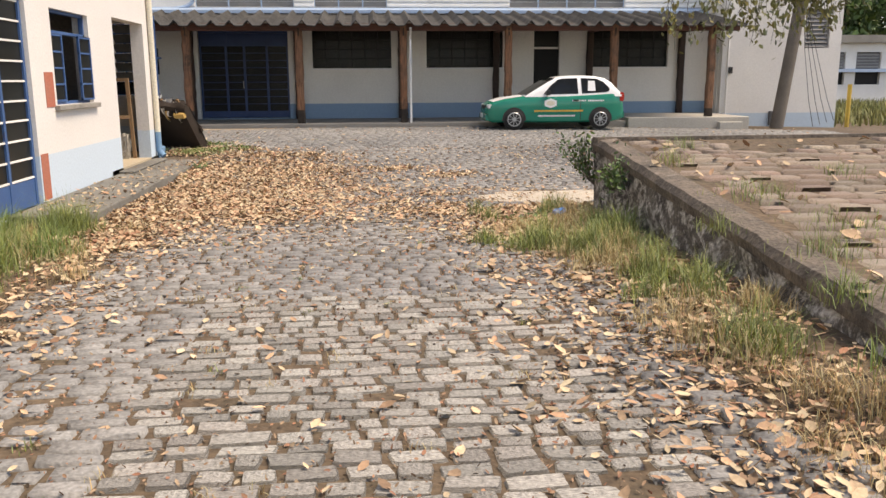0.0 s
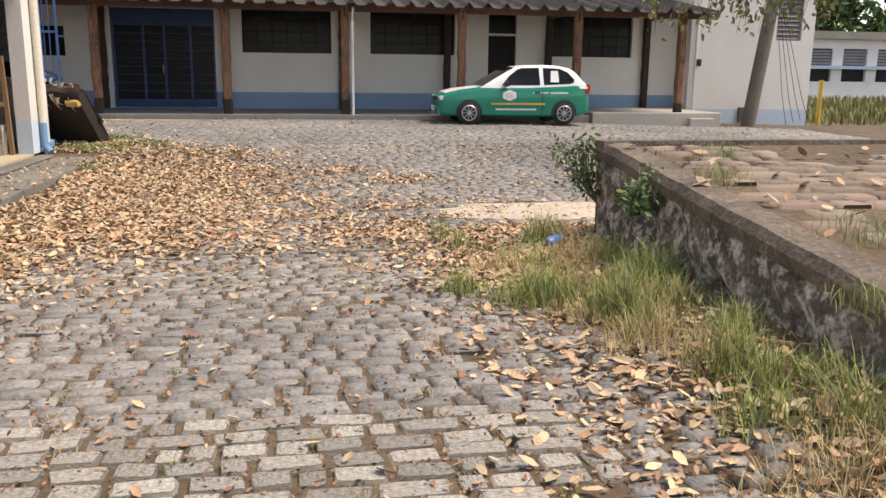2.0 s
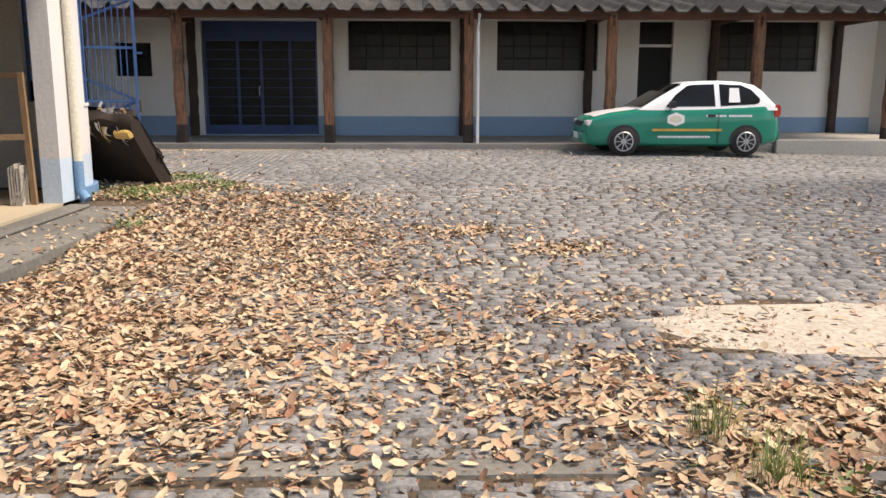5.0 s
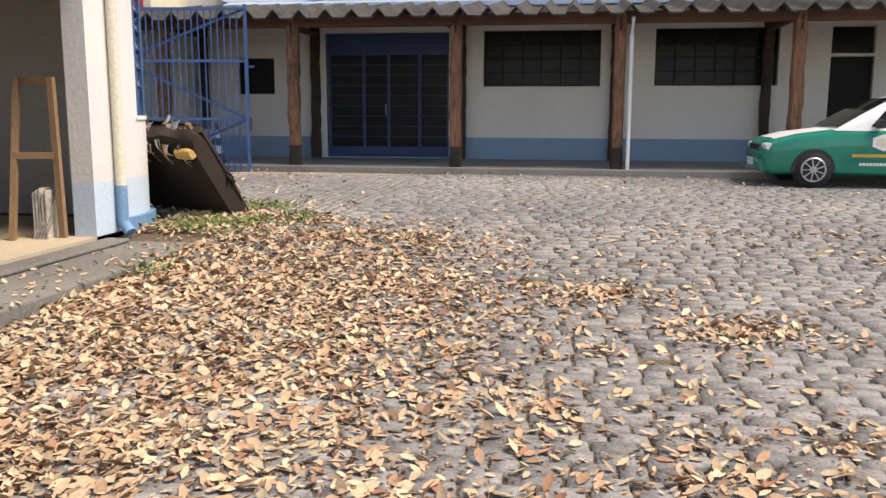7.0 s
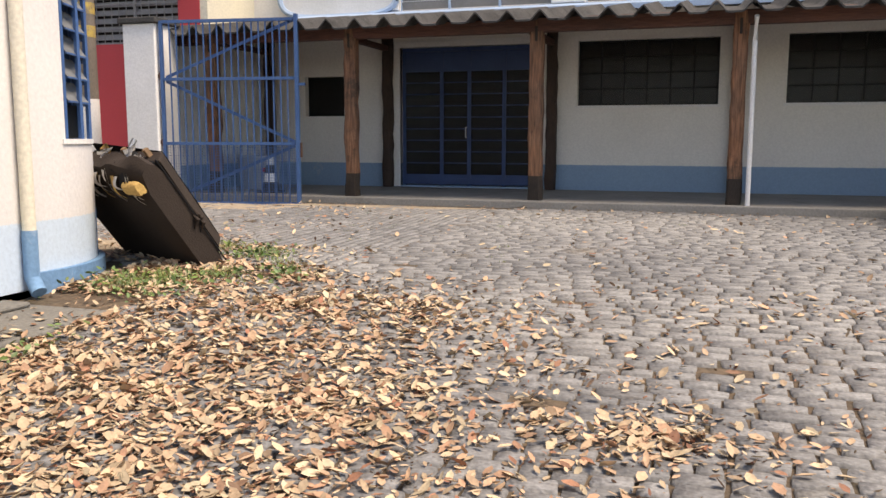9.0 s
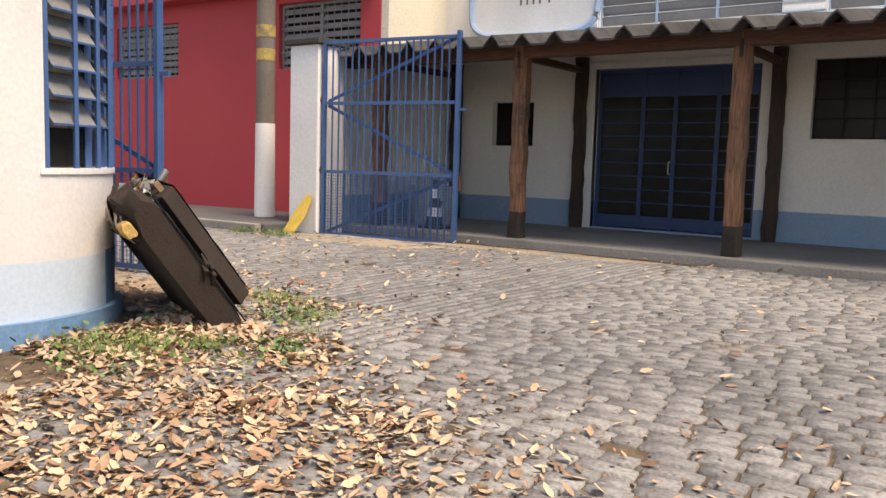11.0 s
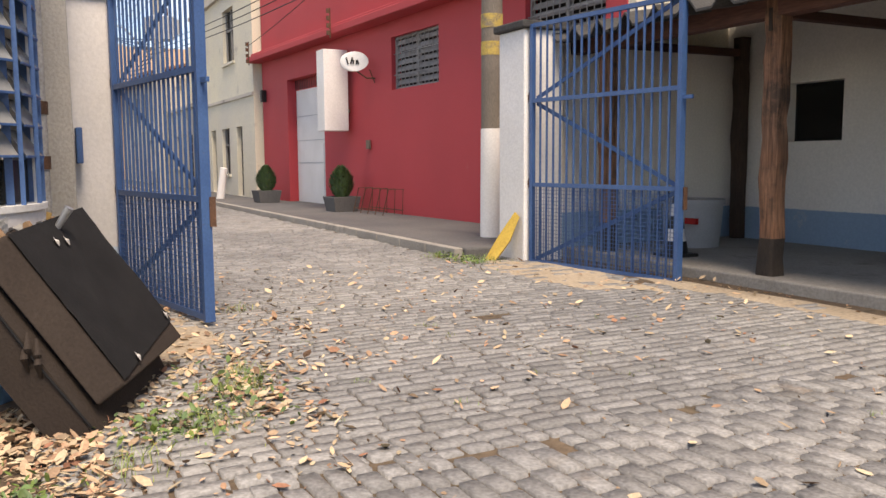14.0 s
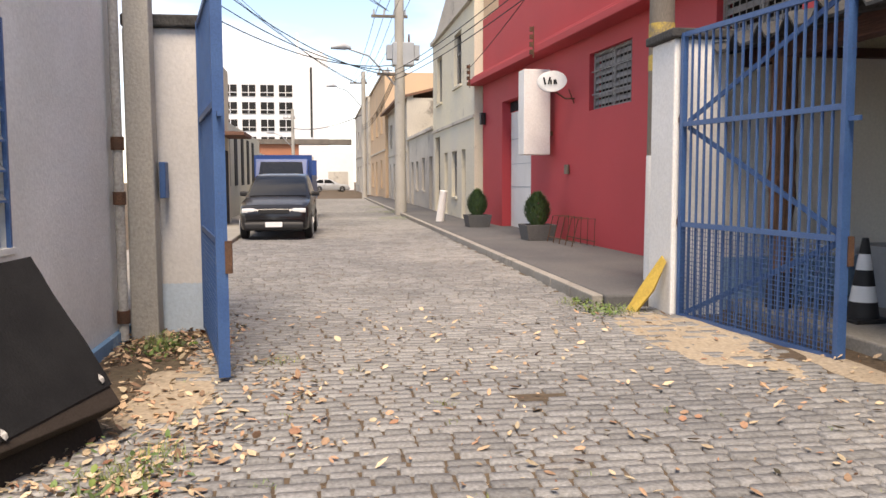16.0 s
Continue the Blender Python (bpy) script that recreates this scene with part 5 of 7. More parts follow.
def car(label, at, paint, roof_paint, hood_paint, L, Wd, H, base, scale=1.0, big=False):
    """A small car, nose along local +x. base: wheel positions (front, rear) and radius."""
    c = thing("car", label, "car", at=at @ Matrix.Diagonal((scale, scale, scale, 1)))
    hf, w = L / 2, Wd / 2
    xf, xr, r = base
    kx, kz = L / 3.76, H / 1.44
    belt, nose = 0.92 * kz, 0.68 * kz
    st = [(1.88, 0.32, 0.60, 0.76), (1.845, 0.24, 0.67, 0.86), (1.72, 0.20, 0.745, 0.945), (1.40, 0.20, 0.83, 1.0), (0.90, 0.20, 0.895, 1.0), (0.40, 0.19, 0.915, 1.0), (-0.30, 0.19, 0.925, 1.0),
          (-1.0, 0.19, 0.955, 1.0), (-1.52, 0.20, 0.985, 0.985), (-1.75, 0.24, 0.975, 0.93), (-1.845, 0.28, 0.86, 0.88), (-1.88, 0.34, 0.60, 0.82)]
    st = [(x * kx, zb * kz, zt * kz, k) for x, zb, zt, k in st]
    rings = []
    for x, zb, zt, k in st:
        ww = w * k
        m = (zb + zt) / 2
        half = [(0.86, zb), (0.965, zb + 0.05), (0.99, zb + 0.14), (0.985, m - 0.04), (1.0, m + 0.06), (0.99, zt - 0.10), (0.955, zt - 0.035), (0.86, zt - 0.005), (0.45, zt + 0.015)]
        rings.append([(x, ww * a, z) for a, z in half] + [(x, -ww * a, z) for a, z in reversed(half)])
    body = part("body", Shape().loft(rings), paint, c, smooth=True)
    hr = []
    for x, zb, zt, k in st[2:5]:
        ww = w * k
        hr.append([(x, ww * a, z) for a, z in ((0.82, zt + 0.004), (0.45, zt + 0.020), (-0.45, zt + 0.020), (-0.82, zt + 0.004))])
    part("bonnet", Shape().loft(hr, False, False), hood_paint, c, smooth=True)
    gf = 0.48 * kx

    def side_y(z):
        return w * (0.945 - 0.34 * (z / kz - 0.90))
    crown = [(0.86, 0.905), (0.50, 1.125), (0.16, 1.315), (-0.05, 1.395), (-0.35, 1.435), (-0.75, 1.445), (-1.10, 1.425), (-1.36, 1.375), (-1.52, 1.27), (-1.68, 1.10), (-1.80, 0.98)]
    cab = []
    for x, zt in crown:
        zt *= kz
        lo, up_ = 0.88 * kz, max(zt - 0.06, 0.885 * kz)
        q = [(side_y(lo), lo), (side_y((lo + up_) / 2), (lo + up_) / 2), (side_y(up_), up_), (side_y(up_) * 0.94, zt - 0.018), (side_y(up_) * 0.6, zt)]
        cab.append([(x * kx, y, z) for y, z in q] + [(x * kx, -y, z) for y, z in reversed(q)])
    part("roof", Shape().loft(cab), roof_paint, c, smooth=True)

    def screen(rows):
        g = []
        for x, z, k in rows:
            y = side_y(z * kz - 0.06) * k
            g.append([(x * kx, y * a, z * kz + (0.006 if abs(a) > 0.9 else 0.012)) for a in (-1, -0.6, 0.6, 1)])
        return Shape().loft(g, False, False)
    part("windscreen", screen([(0.82, 0.935, 0.88), (0.50, 1.132, 0.90), (0.16, 1.322, 0.90), (0.02, 1.376, 0.88)]), M_CARGLASS, c, "dark tinted windscreen", smooth=True)
    part("rear_window", screen([(-1.42, 1.352, 0.84), (-1.525, 1.275, 0.86), (-1.69, 1.108, 0.86), (-1.76, 1.03, 0.84)]), M_CARGLASS, c, "dark tinted rear glass", smooth=True)
    panes = [[(0.36, 0.945), (0.16, 1.175), (-0.05, 1.335), (-0.16, 1.36), (-0.58, 1.372), (-0.60, 0.955)], [(-0.70, 0.96), (-0.68, 1.372), (-1.10, 1.355), (-1.30, 1.27), (-1.47, 1.10), (-1.45, 1.02), (-1.36, 0.995)]]
    for s in (1, -1):
        xb = -0.65 * kx
        for pane in panes:
            part("side_window", Shape().loft([[(x * kx, s * (side_y(z * kz) + o), z * kz) for x, z in pane] for o in (-0.01, 0.006)]), M_CARGLASS, c, "dark tinted side glass")
        part("side_moulding", Shape().loft([[(xr + 0.45, s * w * 1.002, 0.47), (xr + 0.45, s * (w * 1.002 + 0.012), 0.47), (xr + 0.45, s * (w * 1.002 + 0.012), 0.515), (xr + 0.45, s * w * 1.002, 0.515)],
                                            [(xf - 0.45, s * w * 1.002, 0.47), (xf - 0.45, s * (w * 1.002 + 0.012), 0.47), (xf - 0.45, s * (w * 1.002 + 0.012), 0.515), (xf - 0.45, s * w * 1.002, 0.515)]]), paint, c)
        part("mirror", padded(gf - 0.28, s * w * 0.94, belt + 0.0, gf - 0.16, s * (w + 0.16), belt + 0.13, 4), M_TRIM_GAP, c, smooth=True)
        part("headlight", padded(hf - 0.30, s * w * 0.46, nose - 0.11, hf - 0.01, s * w * 0.88, nose + 0.01, 4, 0.0), M_LAMP, c, smooth=True)
        part("tail_light", padded(-hf + 0.0, s * w * 0.68, belt - 0.17, -hf + 0.13, s * w * 0.935, belt + 0.07, 4, 0.0), M_REDLAMP, c, "red rear lamp", smooth=True)
        part("door_handle", Shape().box(xb + 0.05, s * w * 0.985, belt - 0.16, xb + 0.2, s * (w * 0.985 + 0.02), belt - 0.12), M_TRIM_GAP, c)
        part("door_seam", Shape().box(xb - 0.012, s * w * 0.99, 0.25, xb + 0.0, s * (w * 1.0 + 0.003), belt - 0.1), M_TRIM_GAP, c)
        for x in (xf, xr):
            # black half-disc paints the shaded gap round the tyre; the body is uncut
            arch = [(x + (r + 0.035) * math.cos(a), (r + 0.0) + (r + 0.035) * math.sin(a)) for a in [math.pi * i / 14 - 0.12 for i in range(16)]]
            part("wheel_arch", Shape().loft([[(ax, s * w * 0.80, az) for ax, az in arch], [(ax, s * (w * 1.0 + 0.002), az) for ax, az in arch]]), M_TRIM_GAP, c)
            y0, y1 = s * (w - 0.17), s * (w + 0.012)
            ty = part("wheel", Shape().tube([(x, y0, r), (x, y0 + s * 0.02, r), (x, y1 - s * 0.025, r), (x, y1, r)], [r * 0.93, r, r, r * 0.90], 24), M_TYRE, c, "black tyre", smooth=True)
            rim = Shape().tube([(x, y1 + s * 0.001, r), (x, y1 + s * 0.006, r)], [r * 0.66, r * 0.63], 24)
            part("rim", rim, M_TRIM_GAP, ty)
            sp = Shape()
            for k in range(9):
                a = k * 2 * math.pi / 9
                sp.bar((x + 0.02 * math.cos(a), y1 + s * 0.010, r + 0.02 * math.sin(a)), (x + r * 0.6 * math.cos(a), y1 + s * 0.010, r + r * 0.6 * math.sin(a)), 0.045, 0.014, (-math.sin(a), 0, math.cos(a)))
            sp.tube([(x, y1 + s * 0.004, r), (x, y1 + s * 0.02, r)], [r * 0.2, r * 0.16], 12)
            sp.tube([(x + r * 0.62 * math.cos(k * 0.2618), y1 + s * 0.010, r + r * 0.62 * math.sin(k * 0.2618)) for k in range(25)], 0.014, 5, False)
            part("hubcap", sp, M_RIM, ty, "silver spoked hubcap", smooth=True)
    part("bumper", padded(hf - 0.12, -w * 0.80, 0.24, hf + 0.05, w * 0.80, 0.44, 8, 0.0), M_TRIM_GAP if big else paint, c, smooth=True)
    part("grille", Shape().box(hf - 0.05, -w * 0.42, nose - 0.12, hf + 0.012, w * 0.42, nose - 0.02), M_TRIM_GAP, c, bevel=0.01)
    part("rear_bumper", padded(-hf - 0.05, -w * 0.78, 0.28, -hf + 0.1, w * 0.78, 0.5, 8, 0.0), paint, c, smooth=True)
    part("number_plate", Shape().box(hf + 0.05, -0.2, 0.32, hf + 0.065, 0.2, 0.44), M_CARWHITE, c, "pale number plate", bevel=0.004)
    return c


GS = 1.0
gz_car = float(ground_z(5.0, 22.9)) + 0.012
palio = car("green and white three-door hatchback with lettering on its side", pose(5.12, 23.38, gz_car, 0, 0, 180), M_GREEN, M_CARWHITE, M_CARWHITE, 3.76, 1.62, 1.44, (1.16, -1.21, 0.285), GS)
ys_ = 1.62 / 2
dec = Shape().box(-0.72, ys_ + 0.016, 0.485, 0.62, ys_ + 0.022, 0.53)
part("stripe", dec, M_YELLOW, palio, "yellow side stripe")
hexa = [(0.17 + 0.19 * math.cos(a), 0.71 + 0.13 * math.sin(a)) for a in [math.pi / 6 + i * math.pi / 3 for i in range(6)]]
part("emblem", Shape().loft([[(x, ys_ + 0.002, z) for x, z in hexa], [(x, ys_ + 0.007, z) for x, z in hexa]]), M_CARWHITE, palio, "pale hexagonal emblem")
part("emblem_inner", Shape().loft([[(0.17 + (x - 0.17) * 0.7, ys_ + 0.0075, 0.71 + (z - 0.71) * 0.55) for x, z in hexa], [(0.17 + (x - 0.17) * 0.7, ys_ + 0.010, 0.71 + (z - 0.71) * 0.55) for x, z in hexa]]), M_CREAM, palio)
tx = Shape()
rnd = random.Random(8)
x = 0.50
while x > -0.50:
    wl_ = rnd.uniform(0.03, 0.045)
    tx.box(x - wl_, ys_ * 0.985, 0.355, x, ys_ * 0.985 + 0.007, 0.395)
    x -= wl_ + 0.012
x = -0.42
while x > -1.30:
    wl_ = rnd.uniform(0.025, 0.04)
    if not (-0.85 < x < -0.80):
        tx.box(x - wl_, ys_ * 0.985, 0.755, x, ys_ * 0.985 + 0.008, 0.795)
    x -= wl_ + 0.012
part("lettering", tx, M_CARWHITE, palio, "rows of small white lettering", kind="stuff")
part("window_sticker", Shape().loft([[(x, ys_ * (0.945 - 0.34 * (z - 0.90)) + o, z) for x, z in ((-0.86, 1.03), (-1.08, 1.03), (-1.06, 1.30), (-0.88, 1.30))] for o in (0.007, 0.011)]), M_CARWHITE, palio, "white sticker on the rear side window")

car("black family car parked at the kerb, facing the gate", pose(-21.9, 18.72, 0.175, 0, 0, -2), M_CARBLACK, M_CARBLACK, M_CARBLACK, 4.3, 1.70, 1.60, (1.38, -1.30, 0.32), 1.0, True)
car("silver saloon crossing the far end of the street", pose(-96.5, 20.6, 0.175, 0, 0, 100), M_SILVER, M_SILVER, M_SILVER, 4.4, 1.74, 1.46, (1.35, -1.3, 0.31), 1.0, True)
tk = thing("truck", "blue light truck parked behind the black car", "truck", at=pose(-31.0, 18.5, 0.175, 0, 0, -2))
part("cab", Shape().loft([[(x, y, z) for x, y in ((1.6, -0.9), (2.5 - k, -0.9), (2.5 - k, 0.9), (1.6, 0.9))] for z, k in ((0.5, 0.0), (1.3, 0.02), (2.15, 0.35))]), M_CARBLUE, tk, bevel=0.05)
part("windscreen", Shape().loft([[(2.503 - 0.0, -0.78, 1.32), (2.503, 0.78, 1.32), (2.49, 0.78, 1.30), (2.49, -0.78, 1.30)], [(2.22, -0.7, 2.05), (2.22, 0.7, 2.05), (2.19, 0.7, 2.05), (2.19, -0.7, 2.05)]]), M_CARGLASS, tk)
part("cargo_bed", Shape().box(-2.6, -1.0, 0.7, 1.5, 1.0, 1.0).box(-2.6, -1.0, 1.0, -2.55, 1.0, 2.2).box(-2.6, -1.0, 1.0, 1.5, -0.95, 1.6).box(-2.6, 0.95, 1.0, 1.5, 1.0, 1.6).box(1.42, -1.0, 1.0, 1.5, 1.0, 2.3), M_CARBLUE, tk)
for x in (1.7, -1.7):
    for s in (1, -1):
        part("wheel", Shape().tube([(x, s * 0.72, 0.38), (x, s * 0.95, 0.38)], 0.38, 20), M_TYRE, tk, smooth=True)

# ---- small things about the gate and porch ----
structure("wall_porch_end", Shape().box(-8.5, 24.12, 0.1, -8.3, FY - 0.002, 3.0), M_WHITE_A, "grubby plastered end wall of the porch", "wall")
cone = thing("traffic_cone", "black and white striped traffic cone", "cone")
cx, cy, cz = -6.72, 24.85, 0.27
part("base", Shape().box(cx - 0.19, cy - 0.19, cz, cx + 0.19, cy + 0.19, cz + 0.04), M_TRIM_GAP, cone, bevel=0.01)
for k in range(5):
    z0, z1 = cz + 0.04 + k * 0.15, cz + 0.19 + k * 0.15
    part("band", Shape().tube([(cx, cy, z0), (cx, cy, z1)], [0.15 - k * 0.024, 0.15 - (k + 1) * 0.024], 16), M_TRIM_GAP if k % 2 == 0 else M_CARWHITE, cone, "black band" if k % 2 == 0 else "white band", smooth=True)
tank = thing("water_tank", "round grey water tank with red marking", "tank")
part("body", Shape().tube([(-7.55, 25.9, 0.271), (-7.55, 25.9, 0.80), (-7.55, 25.9, 0.86)], [0.36, 0.40, 0.40], 28), M_STEEL_GREY, tank, smooth=True)
part("rim", Shape().tube([(-7.55, 25.9, 0.84), (-7.55, 25.9, 0.91)], [0.425, 0.425], 28), M_STEEL_GREY, tank, smooth=True)
part("marking", Shape().box(-7.30, 25.53, 0.60, -7.10, 25.58, 0.68), M_REDLAMP, tank, "red printed mark")
yl = thing("yellow_plank", "broken yellow painted board leaning at the gate pillar", "board")
part("board", Shape().loft([[(-8.46, 23.16, 0.15), (-8.24, 23.18, 0.15), (-8.26, 23.21, 0.14), (-8.47, 23.19, 0.14)], [(-8.36, 23.31, 0.46), (-8.14, 23.34, 0.40), (-8.16, 23.37, 0.40), (-8.37, 23.34, 0.46)], [(-8.20, 23.46, 0.78), (-8.10, 23.475, 0.72), (-8.12, 23.485, 0.72), (-8.21, 23.475, 0.78)]]), M_YELLOW, yl)
wf = thing("wooden_frame", "bare wooden door frame leaning inside the opening", "frame")
for a, b in (((-4.62, 15.72, 0.10), (-4.70, 16.05, 1.55)), ((-4.27, 15.95, 0.10), (-4.33, 16.0, 1.55)), ((-4.70, 16.05, 1.52), (-4.33, 16.0, 1.52)), ((-4.66, 15.88, 0.85), (-4.30, 15.98, 0.85))):
    part("rail", Shape().bar(a, b, 0.05, 0.06), M_PINE, wf)
sk = thing("stacked_sheets", "bundle of pale curled sheets inside the gatehouse", "bundle")
for k in range(5):
    part("sheet", Shape().loft([[(-4.48 + 0.03 * k, 15.80, 0.10), (-4.46 + 0.03 * k, 15.80, 0.10)], [(-4.40 + 0.025 * k, 16.0, 0.55), (-4.385 + 0.025 * k, 16.0, 0.55)]], True, False).box(-4.50 + 0.03 * k, 15.86, 0.10, -4.485 + 0.03 * k, 16.03, 0.52 + 0.02 * (k % 3)), M_TORN if k % 2 else M_OLD, sk)
gd = thing("door_3", "blue steel and glass door of the gatehouse", "door", kind="structure")
for y in (9.24, 9.95, 10.68):
    part("stile", Shape().box(-4.10, y - 0.03, 0.02, -4.05, y + 0.03, 2.48), M_GATE, gd)
for j in range(10):
    part("glazing_bar", Shape().box(-4.095, 9.2, 0.35 + j * 0.23, -4.055, 10.72, 0.372 + j * 0.23), M_WHITE, gd)
part("kick_panel", Shape().box(-4.085, 9.2, 0.02, -4.06, 10.72, 0.34), M_GATE, gd)
part("pane", Shape().box(-4.08, 9.25, 0.35, -4.075, 10.68, 2.45), M_GLASS_DARK, gd)
win = thing("window_10", "blue steel window with one casement open", "window", kind="structure")
part("window_frame", Shape().box(-4.12, 11.5, 1.2, -4.06, 11.55, 2.43).box(-4.12, 12.95, 1.2, -4.06, 13.0, 2.43).box(-4.12, 11.5, 2.12, -4.06, 13.0, 2.16).box(-4.12, 11.5, 1.2, -4.06, 13.0, 1.24).box(-4.12, 11.5, 2.39, -4.06, 13.0, 2.43), M_GATE, win)
for y0, y1, xo in ((11.55, 11.98, 0.02), (12.45, 12.95, 0.08)):
    cs = part("casement", Shape().box(-4.08 + xo, y0, 1.24, -4.05 + xo, y0 + 0.035, 2.12).box(-4.08 + xo, y1 - 0.035, 1.24, -4.05 + xo, y1, 2.12), M_GATE, win)
    for j in range(5):
        part("bar", Shape().box(-4.078 + xo, y0, 1.24 + j * 0.212, -4.052 + xo, y1, 1.265 + j * 0.212), M_GATE, cs)
    part("pane", Shape().box(-4.068 + xo, y0, 1.24, -4.064 + xo, y1, 2.12), M_GLASS_DARK, cs)
structure("window_sill_gatehouse", Shape().box(-4.1, 11.4, 1.13, -3.93, 13.1, 1.195), M_CONC, "cement window sill", "sill", bevel=0.01)
structure("paint_patch", Shape().box(-3.999, 11.12, 1.18, -3.994, 11.42, 1.62).box(-3.999, 10.76, 0.05, -3.994, 11.0, 0.62), mat("faded_red_patch", (0.45, 0.13, 0.08), (0.40, 0.15, 0.10), 4, 40, 0.9, 0.1), "faded red-orange paint patches", "paint")
st_ = thing("bollard", "white painted leaning bollard on the pavement", "bollard")
part("shaft", Shape().tube([(-25.6, 23.45, 0.28), (-25.45, 23.55, 1.25)], [0.13, 0.11], 12), M_WHITE, st_, smooth=True)
stick = thing("stick", "pale dry stick lying in the grass", "stick")
part("stick", Shape().tube([(1.75, 7.0, 0.0), (2.1, 6.55, 0.07), (2.45, 6.1, 0.14)], [0.018, 0.02, 0.012], 7), M_PINE, stick, smooth=True)
pl_ = thing("pipe_piece", "grey plastic pipe lying by the retaining wall", "pipe")
part("pipe", Shape().tube([(2.05, 7.95, -0.02), (2.5, 7.75, 0.06)], 0.035, 10), M_POLE, pl_, smooth=True)

structure("drain_strip", Shape().loft([[(x, 9.55 + 0.02 * noise.noise(Vector((x * 2, 0, 1))), float(ground_z(x, 9.6)) - 0.03), (x, 9.56 + 0.02 * noise.noise(Vector((x * 2, 0, 1))), float(ground_z(x, 9.6)) + 0.016), (x, 9.70 + 0.02 * noise.noise(Vector((x * 2, 3, 1))), float(ground_z(x, 9.6)) + 0.014), (x, 9.71, float(ground_z(x, 9.6)) - 0.03)] for x in [-2.45 + 0.15 * i for i in range(25)]]), M_APRON, "dark worn concrete strip across the setts", "kerb", smooth=True)
jug = thing("plastic_bottle", "crumpled blue plastic bottle lying in the weeds", "bottle")
jz = float(ground_z(2.13, 9.12)) + 0.055
part("body", Shape().tube([(2.06, 9.05, jz), (2.09, 9.08, jz), (2.14, 9.13, jz + 0.004), (2.18, 9.17, jz), (2.20, 9.19, jz)], [0.03, 0.05, 0.042, 0.05, 0.02], 12), M_BLUEPLASTIC, jug, smooth=True)
part("cap", Shape().tube([(2.20, 9.19, jz), (2.22, 9.21, jz)], 0.018, 10), M_WHITE, jug, "white screw cap", smooth=True)

# ---- bare sand ----
def sand_patch(cx, cy, rx, ry, label, seed, sand=M_SAND):
    """An uneven thin skin of sand that follows the ground."""
    rings = []
    for k in (0.02, 0.4, 0.75, 1.0):
        r = []
        for i in range(40):
            a = 2 * math.pi * i / 40
            w = 1 + 0.45 * noise.noise(Vector((math.cos(a) * 1.7, math.sin(a) * 1.7, seed))) + 0.15 * noise.noise(Vector((math.cos(a) * 6, math.sin(a) * 6, seed)))
            x, y = cx + rx * k * w * math.cos(a), cy + ry * k * w * math.sin(a)
            r.append((x, y, float(ground_z(x, y)) + (0.019 if k < 0.9 else -0.004)))
        rings.append(r)
    ob = part("sand_patch", Shape().loft(rings, True, False), sand, None, label, smooth=True)
    tagged(ob, category="sand", kind="structure")


sand_patch(2.75, 11.75, 1.25, 0.72, "pale sand washed over the setts by the platform", 1.0, M_SAND_PALE)
sand_patch(-6.8, 23.15, 1.8, 0.55, "pale sand under the open gate", 2.0)
sand_patch(-4.2, 23.85, 2.2, 0.22, "sandy strip along the porch slab", 3.0)
sand_patch(-5.6, 18.75, 1.0, 0.35, "trodden sand beside the gatehouse gate", 4.0)

# ---- fallen leaves ----
M_DEADLEAF = mat("dry_leaf", (0.52, 0.375, 0.235), (0.40, 0.27, 0.16), 1.5, 60, 0.8, 0.15, vary=0.33, fine=0.25)
M_PALELEAF = mat("bleached_leaf", (0.60, 0.45, 0.29), (0.52, 0.37, 0.225), 1.5, 60, 0.75, 0.15, vary=0.22, fine=0.2)
M_RUSSET = mat("russet_leaf", (0.25, 0.145, 0.085), (0.33, 0.19, 0.11), 1.5, 60, 0.8, 0.15, vary=0.3, fine=0.3)
LEAF_V = np.array([(0, 0, 0), (0.3, -0.2, 0.06), (0.3, 0, 0), (0.3, 0.2, 0.06), (0.7, -0.17, 0.08), (0.7, 0, 0.02), (0.7, 0.17, 0.08), (1, 0, 0.10)]) - np.array([0.5, 0, 0])
LEAF_F = np.array([(0, 1, 2), (0, 2, 3), (1, 4, 5), (1, 5, 2), (2, 5, 6), (2, 6, 3), (4, 7, 5), (5, 7, 6)])


def leaf_mesh(name, pos, size, rng, material, flat=0.35, droop=False):
    n = len(pos)
    yaw = rng.rand(n) * 2 * math.pi
    tx_, ty_ = rng.normal(0, flat, n), rng.normal(0, flat, n)
    if droop:
        ty_ = rng.normal(1.0, 0.45, n)
    L = LEAF_V[None] * size[:, None, None] * np.stack([np.ones(n), rng.uniform(0.8, 1.5, n), rng.uniform(0.2, 1.9, n)], -1)[:, None]
    cx_, sx_ = np.cos(tx_)[:, None], np.sin(tx_)[:, None]
    y1, z1 = L[..., 1] * cx_ - L[..., 2] * sx_, L[..., 1] * sx_ + L[..., 2] * cx_
    cy_, sy_ = np.cos(ty_)[:, None], np.sin(ty_)[:, None]
    x2, z2 = L[..., 0] * cy_ + z1 * sy_, -L[..., 0] * sy_ + z1 * cy_
    cz_, sz_ = np.cos(yaw)[:, None], np.sin(yaw)[:, None]
    V = np.stack([x2 * cz_ - y1 * sz_, x2 * sz_ + y1 * cz_, z2], -1)
    if not droop:
        V[..., 2] -= np.minimum(V[..., 2].min(1), 0)[:, None] * 0.8
    V = V + pos[:, None]
    F = (np.arange(n)[:, None, None] * 8 + LEAF_F[None]).reshape(-1, 3)
    return new(name, mesh_np(name, V.reshape(-1, 3), F, material))


